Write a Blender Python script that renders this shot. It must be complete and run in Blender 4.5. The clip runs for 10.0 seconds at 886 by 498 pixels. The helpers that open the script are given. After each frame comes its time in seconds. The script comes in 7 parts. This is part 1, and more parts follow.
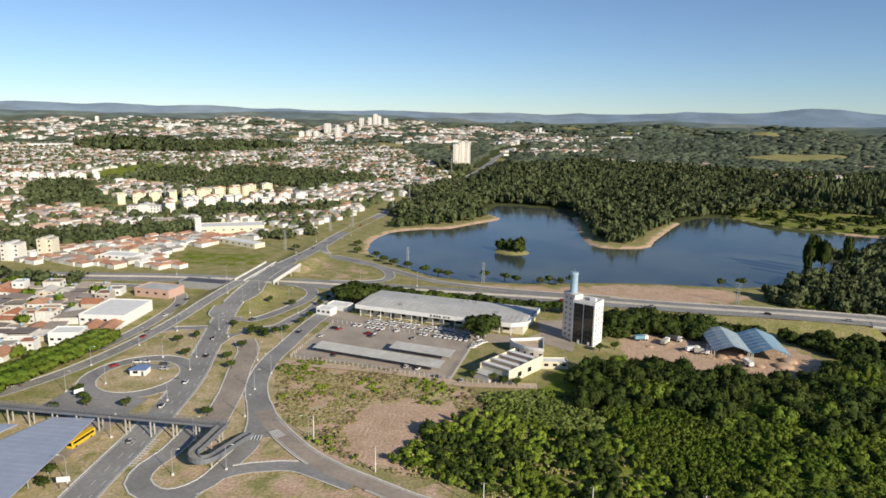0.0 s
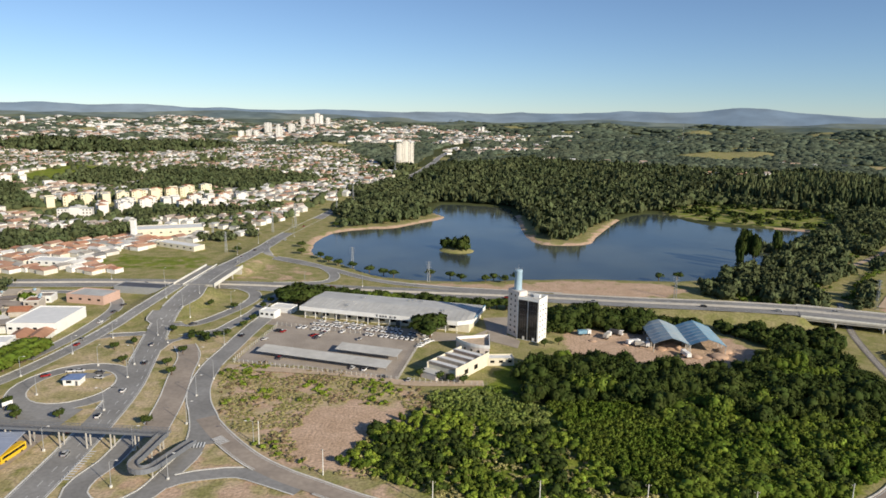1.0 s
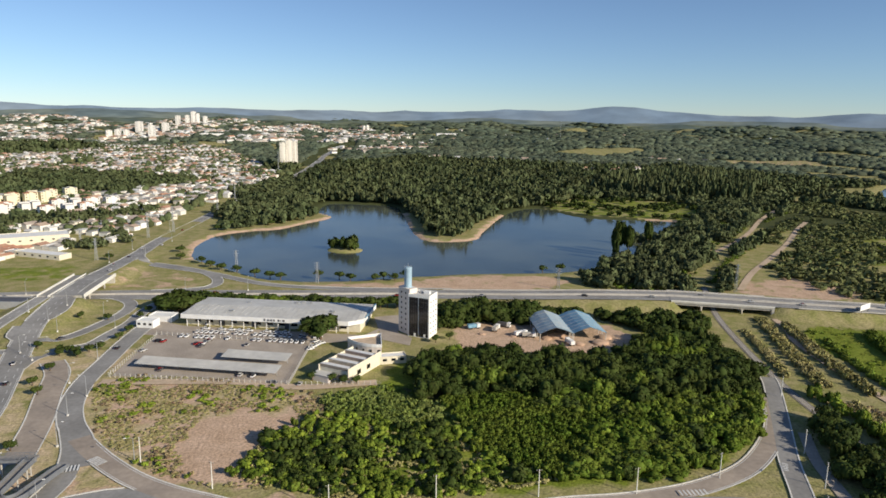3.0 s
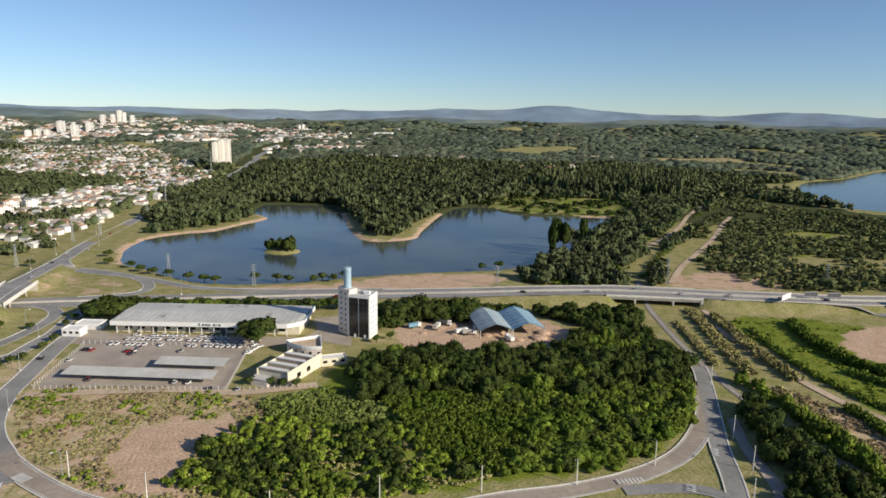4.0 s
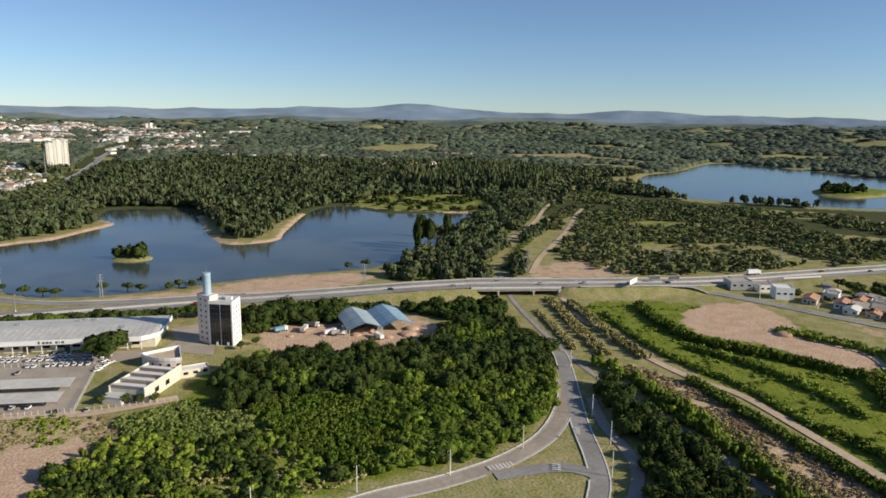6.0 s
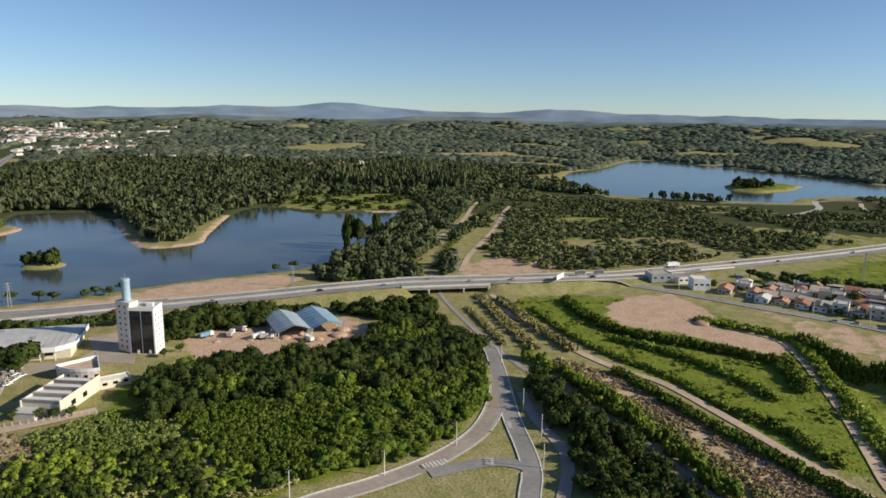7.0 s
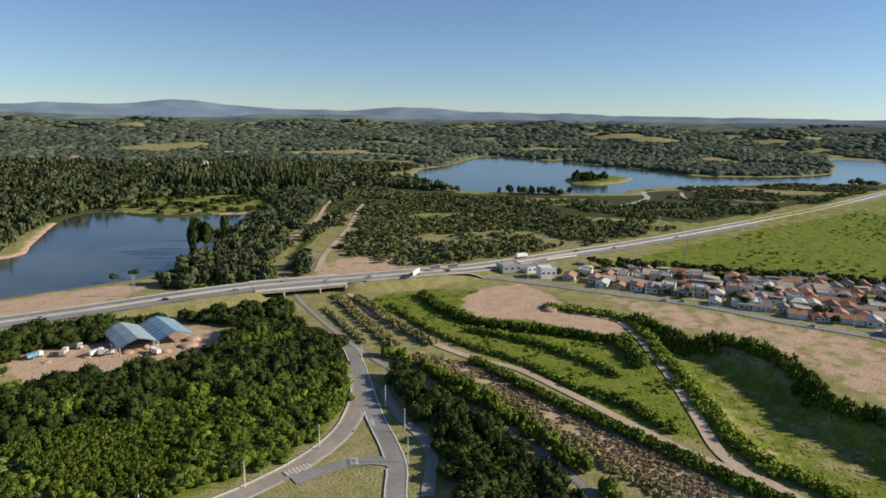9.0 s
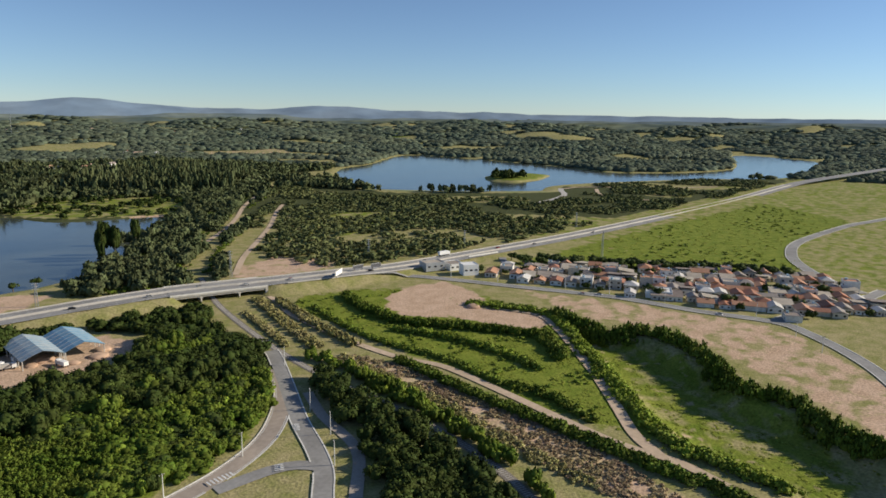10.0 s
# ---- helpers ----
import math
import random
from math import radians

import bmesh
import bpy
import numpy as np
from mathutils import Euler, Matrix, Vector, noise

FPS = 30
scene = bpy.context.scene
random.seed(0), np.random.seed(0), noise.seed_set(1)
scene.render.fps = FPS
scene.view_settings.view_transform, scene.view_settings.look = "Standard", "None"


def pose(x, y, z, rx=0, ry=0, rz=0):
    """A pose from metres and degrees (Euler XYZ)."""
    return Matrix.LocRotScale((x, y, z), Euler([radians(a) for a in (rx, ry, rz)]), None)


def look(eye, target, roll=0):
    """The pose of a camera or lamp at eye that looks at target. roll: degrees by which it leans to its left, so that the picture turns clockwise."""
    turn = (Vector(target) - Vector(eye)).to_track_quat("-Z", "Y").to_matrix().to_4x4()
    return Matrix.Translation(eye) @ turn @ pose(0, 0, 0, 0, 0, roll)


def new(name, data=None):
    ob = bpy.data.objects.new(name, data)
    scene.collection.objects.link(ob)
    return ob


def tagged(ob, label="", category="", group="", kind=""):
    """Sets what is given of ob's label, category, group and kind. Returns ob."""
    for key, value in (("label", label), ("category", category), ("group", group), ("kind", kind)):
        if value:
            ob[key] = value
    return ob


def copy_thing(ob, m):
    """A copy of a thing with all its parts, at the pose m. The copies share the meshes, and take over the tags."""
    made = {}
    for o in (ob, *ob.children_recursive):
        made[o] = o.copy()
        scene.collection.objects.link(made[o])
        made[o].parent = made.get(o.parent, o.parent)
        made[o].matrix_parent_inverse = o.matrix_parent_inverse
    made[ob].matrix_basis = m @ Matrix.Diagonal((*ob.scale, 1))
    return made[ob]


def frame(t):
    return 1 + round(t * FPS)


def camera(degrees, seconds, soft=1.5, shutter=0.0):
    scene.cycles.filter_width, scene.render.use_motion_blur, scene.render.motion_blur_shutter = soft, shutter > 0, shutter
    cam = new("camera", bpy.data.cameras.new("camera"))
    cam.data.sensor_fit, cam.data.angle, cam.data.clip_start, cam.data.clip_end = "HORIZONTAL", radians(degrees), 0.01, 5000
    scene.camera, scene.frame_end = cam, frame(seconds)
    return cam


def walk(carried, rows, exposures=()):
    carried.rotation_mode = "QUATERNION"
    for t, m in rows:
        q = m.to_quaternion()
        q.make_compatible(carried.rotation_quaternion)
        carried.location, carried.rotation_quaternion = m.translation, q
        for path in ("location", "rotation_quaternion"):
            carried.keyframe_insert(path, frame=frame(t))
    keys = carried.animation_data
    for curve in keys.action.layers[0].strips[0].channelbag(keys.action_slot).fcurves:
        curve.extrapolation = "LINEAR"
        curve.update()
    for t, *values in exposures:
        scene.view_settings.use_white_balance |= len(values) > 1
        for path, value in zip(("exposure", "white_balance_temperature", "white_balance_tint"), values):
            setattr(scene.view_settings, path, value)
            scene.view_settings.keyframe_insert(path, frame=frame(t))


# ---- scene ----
cam = camera(66.05, 10.0, soft=1.65)
EYE = 120.0
YAWS = [(0.0, 7.89), (0.5, 5.51), (1.0, 3.18), (1.5, 0.85), (2.0, -1.52), (2.5, -3.89), (4.0, -11.53), (4.5, -14.26), (5.0, -16.99),
        (5.5, -19.97), (7.0, -29.01), (7.5, -32.06), (8.0, -35.12), (8.5, -38.21), (9.0, -41.34), (9.5, -44.63), (10.0, -47.96)]
walk(cam, [(t, pose(0, 0, EYE, 90 - 11.32, -0.87, yaw)) for t, yaw in YAWS], [(0.0, 0.18), (10.0, 0.18)])

# ---- light ----
SUN_AZ, SUN_EL = 130.0, 24.0
world = bpy.data.worlds.new("sky")
scene.world = world
world.use_nodes = True
wn = world.node_tree.nodes
sky = wn.new("ShaderNodeTexSky")
sky.sky_type = "NISHITA"
sky.sun_disc = False
sky.sun_elevation, sky.sun_rotation = radians(SUN_EL), radians(SUN_AZ)
sky.altitude, sky.air_density, sky.dust_density, sky.ozone_density = 900, 0.85, 0.0, 3.0
wn["Background"].inputs[1].default_value = 0.083
pale = wn.new("ShaderNodeHueSaturation")
pale.inputs["Saturation"].default_value = 0.88
tint = wn.new("ShaderNodeMix")
tint.data_type, tint.blend_type = "RGBA", "MULTIPLY"
tint.inputs[0].default_value, tint.inputs[7].default_value = 1.0, (0.84, 0.98, 1.13, 1)
world.node_tree.links.new(sky.outputs[0], pale.inputs["Color"])
world.node_tree.links.new(pale.outputs[0], tint.inputs[6])
world.node_tree.links.new(tint.outputs[2], wn["Background"].inputs[0])
sun = new("sun", bpy.data.lights.new("sun", "SUN"))
sun.data.energy, sun.data.angle, sun.data.color = 5.0, radians(0.55), (1.0, 0.9, 0.73)
sa, se = radians(SUN_AZ), radians(SUN_EL)
sun_dir = Vector((math.sin(sa) * math.cos(se), math.cos(sa) * math.cos(se), math.sin(se)))
sun.matrix_world = look((60, -60, 300), Vector((60, -60, 300)) - sun_dir)


# ---- materials ----
def mat(name, base, rough=0.8, metal=0.0, var=0.25, scale=1.0, second=None, island=0.0, per_object=0.0, bump=0.0, spec=0.3, stain=0.06):
    """A surface with grain at one scale and stains at another; island and per_object vary it piece by piece."""
    m = bpy.data.materials.new(name)
    m.use_nodes = True
    nt = m.node_tree
    nd, lk = nt.nodes, nt.links.new
    bs = nd["Principled BSDF"]
    bs.inputs["Roughness"].default_value, bs.inputs["Metallic"].default_value = rough, metal
    bs.inputs["Specular IOR Level"].default_value = spec
    geo = nd.new("ShaderNodeNewGeometry")
    n1, n2 = nd.new("ShaderNodeTexNoise"), nd.new("ShaderNodeTexNoise")
    for n, s, d in ((n1, scale, 6), (n2, stain, 4)):
        n.inputs["Scale"].default_value, n.inputs["Detail"].default_value = s, d
        lk(geo.outputs["Position"], n.inputs["Vector"])
    mixc = nd.new("ShaderNodeMix")
    mixc.data_type = "RGBA"
    mixc.inputs[6].default_value = (*base, 1)
    mixc.inputs[7].default_value = (*(second or [c * (1 - var) for c in base]), 1)
    ramp = nd.new("ShaderNodeMapRange")
    ramp.inputs[1].default_value, ramp.inputs[2].default_value = 0.38, 0.64
    lk(n2.outputs["Fac"], ramp.inputs[0])
    lk(ramp.outputs[0], mixc.inputs[0])
    hsv = nd.new("ShaderNodeHueSaturation")
    lk(mixc.outputs[2], hsv.inputs["Color"])
    val = nd.new("ShaderNodeMapRange")
    val.inputs[1].default_value, val.inputs[2].default_value = 0.3, 0.7
    val.inputs[3].default_value, val.inputs[4].default_value = 1 - var, 1 + var
    lk(n1.outputs["Fac"], val.inputs[0])
    out = val.outputs[0]
    for amount, source in ((island, "island"), (per_object, "object")):
        if amount:
            src = geo.outputs["Random Per Island"] if source == "island" else nd.new("ShaderNodeObjectInfo").outputs["Random"]
            mr = nd.new("ShaderNodeMapRange")
            mr.inputs[3].default_value, mr.inputs[4].default_value = 1 - amount, 1 + amount
            lk(src, mr.inputs[0])
            mul = nd.new("ShaderNodeMath")
            mul.operation = "MULTIPLY"
            lk(out, mul.inputs[0]), lk(mr.outputs[0], mul.inputs[1])
            out = mul.outputs[0]
            hu = nd.new("ShaderNodeMapRange")
            hu.inputs[3].default_value, hu.inputs[4].default_value = 0.5 - amount * 0.07, 0.5 + amount * 0.05
            lk(src, hu.inputs[0]), lk(hu.outputs[0], hsv.inputs["Hue"])
    lk(out, hsv.inputs["Value"])
    lk(hsv.outputs[0], bs.inputs["Base Color"])
    if bump:
        bp = nd.new("ShaderNodeBump")
        bp.inputs["Strength"].default_value, bp.inputs["Distance"].default_value = bump, 0.3
        lk(n1.outputs["Fac"], bp.inputs["Height"]), lk(bp.outputs[0], bs.inputs["Normal"])
    return m


def palette(name, colours, rough=0.8, per_island=False, var=0.15):
    """One surface whose colour each piece picks from a short list."""
    m = mat(name, colours[0], rough, var=var, scale=0.8)
    nd, lk = m.node_tree.nodes, m.node_tree.links.new
    mixc = [n for n in nd if n.bl_idname == "ShaderNodeMix"][0]
    src = nd["Geometry"].outputs["Random Per Island"] if per_island else nd.new("ShaderNodeObjectInfo").outputs["Random"]
    cr = nd.new("ShaderNodeValToRGB")
    cr.color_ramp.interpolation = "CONSTANT"
    for i, c in enumerate(colours):
        e = cr.color_ramp.elements[0] if i == 0 else cr.color_ramp.elements.new(i / len(colours))
        e.position, e.color = i / len(colours), (*c, 1)
    last = cr.color_ramp.elements[-1]
    last.color = (*colours[-1], 1)
    lk(src, cr.inputs[0])
    lk(cr.outputs[0], mixc.inputs[6])
    dark = nd.new("ShaderNodeMix")
    dark.data_type, dark.blend_type = "RGBA", "MULTIPLY"
    dark.inputs[0].default_value = 1.0
    dark.inputs[7].default_value = (0.82, 0.8, 0.77, 1)
    lk(cr.outputs[0], dark.inputs[6]), lk(dark.outputs[2], mixc.inputs[7])
    return m


ASPHALT = mat("asphalt", (0.31, 0.3, 0.285), 0.85, var=0.12, scale=0.6, second=(0.235, 0.226, 0.212), stain=0.05)
ASPHALT_OLD = mat("worn_asphalt", (0.39, 0.325, 0.265), 0.9, var=0.12, scale=0.5, second=(0.31, 0.26, 0.215), stain=0.06)
PAVING = mat("block_paving", (0.42, 0.36, 0.3), 0.9, var=0.12, scale=1.2, second=(0.34, 0.29, 0.24), stain=0.08)
PAINT = mat("road_paint", (0.7, 0.7, 0.68), 0.7, var=0.15, scale=2)
CONCRETE = mat("concrete", (0.5, 0.47, 0.42), 0.85, var=0.15, scale=0.7, stain=0.15)
KERB = mat("kerb_concrete", (0.74, 0.72, 0.66), 0.85, var=0.15, scale=1)
WHITE = mat("white_paint", (0.82, 0.81, 0.78), 0.6, var=0.06, scale=0.4, stain=0.2)
CREAM = mat("cream_render", (0.72, 0.66, 0.52), 0.8, var=0.07, scale=0.5, stain=0.2)
PINKISH = mat("pale_render", (0.72, 0.64, 0.58), 0.8, var=0.06, scale=0.5, stain=0.2)
ROOF_GREY = mat("grey_sheet_roof", (0.56, 0.55, 0.52), 0.6, var=0.08, scale=0.3, second=(0.48, 0.47, 0.44), stain=0.08)
ROOF_BLUE = mat("blue_sheet_roof", (0.16, 0.33, 0.46), 0.5, var=0.12, scale=0.8, second=(0.23, 0.38, 0.48), stain=0.2)
STEEL = mat("galvanised_steel", (0.45, 0.46, 0.47), 0.5, 0.4, var=0.1)
DARK_STEEL = mat("dark_steel", (0.12, 0.12, 0.13), 0.6, 0.2, var=0.15)
GLASS = mat("dark_glass", (0.012, 0.012, 0.014), 0.12, var=0.2, spec=0.35)
TANK = mat("blue_tank_paint", (0.33, 0.46, 0.55), 0.5, var=0.08, stain=0.3)
EARTH = mat("red_earth", (0.44, 0.29, 0.2), 0.95, var=0.2, scale=0.5, second=(0.5, 0.35, 0.25), stain=0.06)
SAND = mat("sandy_earth", (0.56, 0.43, 0.31), 0.95, var=0.15, scale=0.4, second=(0.47, 0.36, 0.25), stain=0.05)
TERRACOTTA = palette("clay_tile_roof", [(0.42, 0.19, 0.11), (0.5, 0.27, 0.17), (0.36, 0.17, 0.11), (0.33, 0.29, 0.26), (0.46, 0.24, 0.15), (0.6, 0.58, 0.55)])
WALLS = palette("house_render", [(0.76, 0.74, 0.7), (0.68, 0.6, 0.48), (0.72, 0.7, 0.66), (0.55, 0.5, 0.45), (0.78, 0.77, 0.75)])
TERRA_FAR = palette("far_roofs", [(0.44, 0.25, 0.17), (0.52, 0.36, 0.27), (0.4, 0.34, 0.3), (0.36, 0.35, 0.33), (0.7, 0.69, 0.67), (0.52, 0.4, 0.32), (0.74, 0.73, 0.71)], per_island=True)
TERRA_TERRACE = palette("terrace_roofs", [(0.5, 0.25, 0.16), (0.56, 0.33, 0.22), (0.46, 0.27, 0.19), (0.4, 0.37, 0.34), (0.54, 0.29, 0.19), (0.7, 0.68, 0.65)], per_island=True)
WALL_FAR = palette("far_render", [(0.82, 0.81, 0.78), (0.78, 0.73, 0.64), (0.82, 0.82, 0.8), (0.68, 0.64, 0.6)], per_island=True)
SHEET_DARK = mat("weathered_sheet_roof", (0.3, 0.255, 0.21), 0.75, var=0.15, scale=0.6, second=(0.4, 0.34, 0.28), stain=0.05, per_object=0.35)
BARK = mat("bark", (0.14, 0.1, 0.07), 0.95, var=0.3, scale=3)
LEAF_DARK = mat("dark_leaves", (0.036, 0.055, 0.012), 0.7, var=0.3, scale=0.25, second=(0.056, 0.076, 0.017), island=0.24, stain=0.05, spec=0.08)
LEAF = mat("leaves", (0.08, 0.124, 0.015), 0.7, var=0.28, scale=0.25, second=(0.115, 0.152, 0.023), island=0.24, stain=0.05, spec=0.08)
LEAF_LIGHT = mat("light_leaves", (0.2, 0.262, 0.032), 0.7, var=0.28, scale=0.25, second=(0.15, 0.2, 0.03), island=0.24, stain=0.06, spec=0.08)
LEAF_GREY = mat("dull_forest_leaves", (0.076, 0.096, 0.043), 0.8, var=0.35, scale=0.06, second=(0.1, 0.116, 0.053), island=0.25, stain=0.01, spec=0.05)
# far leaves carry some air haze in their base colour, greyer and bluer
LEAF_FAR_HAZY = mat("far_canopy", (0.08, 0.102, 0.07), 0.8, var=0.35, scale=0.02, second=(0.106, 0.124, 0.08), island=0.25, stain=0.003, spec=0.05)
LEAF_SCRUB = mat("scrub_leaves", (0.1, 0.12, 0.047), 0.8, var=0.35, scale=0.06, second=(0.132, 0.145, 0.058), island=0.25, stain=0.012, spec=0.05)
LEAF_MEADOW = mat("meadow_blades", (0.19, 0.235, 0.035), 0.9, var=0.3, scale=0.2, second=(0.24, 0.26, 0.05), island=0.2, stain=0.05, spec=0.03)
LEAF_REED = mat("pale_reeds", (0.2, 0.24, 0.07), 0.8, var=0.25, scale=0.3, second=(0.16, 0.21, 0.05), island=0.2, stain=0.06, spec=0.05)
LEAF_OLIVE = mat("tall_olive_grass", (0.34, 0.3, 0.13), 0.9, var=0.25, scale=0.5, second=(0.27, 0.26, 0.09), island=0.3, stain=0.06)
LEAF_DRY = mat("dry_brush", (0.25, 0.18, 0.11), 0.9, var=0.3, scale=0.5, second=(0.3, 0.24, 0.12), island=0.4, stain=0.06)


def water_material(name, base):
    m = mat(name, base, 0.12, var=0.2, scale=0.03, stain=0.009, spec=0.36, second=(base[0] * 2.0, base[1] * 1.7, base[2] * 1.35))
    nd, lk = m.node_tree.nodes, m.node_tree.links.new
    n = nd.new("ShaderNodeTexNoise")
    n.inputs["Scale"].default_value, n.inputs["Detail"].default_value = 0.5, 3
    lk(nd["Geometry"].outputs["Position"], n.inputs["Vector"])
    bp = nd.new("ShaderNodeBump")
    bp.inputs["Strength"].default_value, bp.inputs["Distance"].default_value = 0.25, 0.2
    lk(n.outputs["Fac"], bp.inputs["Height"]), lk(bp.outputs[0], nd["Principled BSDF"].inputs["Normal"])
    return m


WATER = water_material("lake_water", (0.05, 0.066, 0.062))


def ground_material():
    """Grass whose mix with bare earth, lush green and dry grass follows the plan's zones, with ragged edges."""
    m = bpy.data.materials.new("ground")
    m.use_nodes = True
    nt = m.node_tree
    nd, lk = nt.nodes, nt.links.new
    bs = nd["Principled BSDF"]
    bs.inputs["Roughness"].default_value = 0.95
    bs.inputs["Specular IOR Level"].default_value = 0.05
    geo = nd.new("ShaderNodeNewGeometry")
    at = nd.new("ShaderNodeAttribute")
    at.attribute_name = "zone"
    sep = nd.new("ShaderNodeSeparateColor")
    lk(at.outputs["Color"], sep.inputs[0])

    def noise_at(s, detail=6):
        n = nd.new("ShaderNodeTexNoise")
        n.inputs["Scale"].default_value, n.inputs["Detail"].default_value = s, detail
        lk(geo.outputs["Position"], n.inputs["Vector"])
        return n.outputs["Fac"]

    def mix(fac, a, b):
        x = nd.new("ShaderNodeMix")
        x.data_type = "RGBA"
        lk(fac, x.inputs[0])
        for sock, v in ((x.inputs[6], a), (x.inputs[7], b)):
            if isinstance(v, tuple):
                sock.default_value = (*v, 1)
            else:
                lk(v, sock)
        return x.outputs[2]

    def ramp(v, lo, hi):
        r = nd.new("ShaderNodeMapRange")
        r.inputs[1].default_value, r.inputs[2].default_value = lo, hi
        lk(v, r.inputs[0])
        return r.outputs[0]

    def ragged(channel, amount=0.9):
        a = nd.new("ShaderNodeMath")
        a.operation = "MULTIPLY_ADD"
        b = nd.new("ShaderNodeMath")
        b.operation = "SUBTRACT"
        lk(rag, b.inputs[0])
        b.inputs[1].default_value = 0.5
        lk(b.outputs[0], a.inputs[0])
        a.inputs[1].default_value = amount * 2
        lk(channel, a.inputs[2])
        return ramp(a.outputs[0], 0.38, 0.62)
    rag = noise_at(0.09, 8)
    fine, mid, big = noise_at(0.9, 8), noise_at(0.12), noise_at(0.015)
    grass = mix(ramp(mid, 0.35, 0.65), (0.245, 0.245, 0.083), (0.38, 0.325, 0.165))
    dry = mix(ramp(mid, 0.4, 0.6), (0.55, 0.43, 0.28), (0.43, 0.36, 0.18))
    lush = mix(ramp(mid, 0.35, 0.65), (0.14, 0.19, 0.025), (0.23, 0.26, 0.045))
    dirt = mix(ramp(mid, 0.35, 0.65), (0.6, 0.43, 0.31), (0.5, 0.35, 0.24))
    c = mix(ragged(sep.outputs[2]), grass, dry)
    c = mix(ragged(sep.outputs[1]), c, lush)
    c = mix(ragged(sep.outputs[0], 1.0), c, dirt)
    c = mix(ragged(at.outputs["Alpha"], 0.5), c, (0.075, 0.085, 0.035))
    tone = nd.new("ShaderNodeHueSaturation")
    v = nd.new("ShaderNodeMapRange")
    v.inputs[1].default_value, v.inputs[2].default_value, v.inputs[3].default_value, v.inputs[4].default_value = 0.25, 0.75, 0.6, 1.35
    lk(fine, v.inputs[0]), lk(v.outputs[0], tone.inputs["Value"]), lk(c, tone.inputs["Color"])
    lk(tone.outputs[0], bs.inputs["Base Color"])
    bp = nd.new("ShaderNodeBump")
    bp.inputs["Strength"].default_value, bp.inputs["Distance"].default_value = 0.6, 0.5
    lk(fine, bp.inputs["Height"]), lk(bp.outputs[0], bs.inputs["Normal"])
    return m


GROUND = ground_material()


# ---- geometry helpers ----
def mesh_from(name, V, quads=None, tris=None, mats=(), mat_index=None, smooth=False, normals=None):
    me = bpy.data.meshes.new(name)
    V = np.asarray(V, dtype=np.float32)
    loops, starts, n = [], [], 0
    for F, k in ((quads, 4), (tris, 3)):
        if F is not None and len(F):
            F = np.asarray(F, dtype=np.int32)
            loops.append(F.ravel())
            starts.append(n + np.arange(len(F)) * k)
            n += F.size
    loops, starts = np.concatenate(loops), np.concatenate(starts)
    me.vertices.add(len(V)), me.loops.add(len(loops)), me.polygons.add(len(starts))
    me.vertices.foreach_set("co", V.ravel())
    me.loops.foreach_set("vertex_index", loops.astype(np.int32))
    me.polygons.foreach_set("loop_start", starts.astype(np.int32))
    for m in mats:
        me.materials.append(m)
    if mat_index is not None:
        me.polygons.foreach_set("material_index", np.asarray(mat_index, dtype=np.int32))
    me.polygons.foreach_set("use_smooth", np.full(len(starts), smooth, dtype=bool))
    me.update(calc_edges=True)
    if normals is not None:
        me.polygons.foreach_set("use_smooth", np.ones(len(starts), dtype=bool))
        me.normals_split_custom_set_from_vertices(np.asarray(normals, dtype=np.float32))
    else:
        me.validate()
    return me


def part(name, bm, material, parent=None, label="", smooth=False):
    me = bpy.data.meshes.new(name)
    bm.to_mesh(me)
    bm.free()
    for m in (material if isinstance(material, (list, tuple)) else [material]):
        me.materials.append(m)
    if smooth:
        for p in me.polygons:
            p.use_smooth = True
    ob = new(name, me)
    if parent:
        ob.parent = parent
    if label:
        tagged(ob, label)
    return ob


def box(bm, x0, x1, y0, y1, z0, z1, m=None):
    vs = [bm.verts.new(p) for p in ((x0, y0, z0), (x1, y0, z0), (x1, y1, z0), (x0, y1, z0), (x0, y0, z1), (x1, y0, z1), (x1, y1, z1), (x0, y1, z1))]
    fs = [bm.faces.new([vs[i] for i in f]) for f in ((0, 3, 2, 1), (4, 5, 6, 7), (0, 1, 5, 4), (1, 2, 6, 5), (2, 3, 7, 6), (3, 0, 4, 7))]
    if m is not None:
        for v in vs:
            v.co = m @ v.co
    return fs


def prism(bm, outline, z0, z1):
    """A flat-topped block over an outline, counter-clockwise."""
    lo, hi = [bm.verts.new((x, y, z0)) for x, y in outline], [bm.verts.new((x, y, z1)) for x, y in outline]
    n = len(outline)
    bm.faces.new(hi), bm.faces.new(lo[::-1])
    for i in range(n):
        bm.faces.new((lo[i], lo[(i + 1) % n], hi[(i + 1) % n], hi[i]))


def tube(bm, path, radii, sides=8):
    rings = []
    for i, p in enumerate(path):
        p = Vector(p)
        d = (Vector(path[min(i + 1, len(path) - 1)]) - Vector(path[max(i - 1, 0)])).normalized()
        u = d.cross(Vector((0, 1, 0)) if abs(d.y) < 0.9 else Vector((1, 0, 0))).normalized()
        w = d.cross(u)
        r = radii[i] if isinstance(radii, (list, tuple)) else radii
        rings.append([bm.verts.new(p + (u * math.cos(a) + w * math.sin(a)) * r) for a in [2 * math.pi * k / sides for k in range(sides)]])
    for a, b in zip(rings, rings[1:]):
        for k in range(sides):
            bm.faces.new((a[k], a[(k + 1) % sides], b[(k + 1) % sides], b[k]))
    bm.faces.new(rings[0][::-1]), bm.faces.new(rings[-1])


def empty(name, m=None, label="", category="", group="", kind=""):
    ob = new(name)
    ob.empty_display_size = 0.5
    if m is not None:
        ob.matrix_world = m
    return tagged(ob, label, category, group, kind)


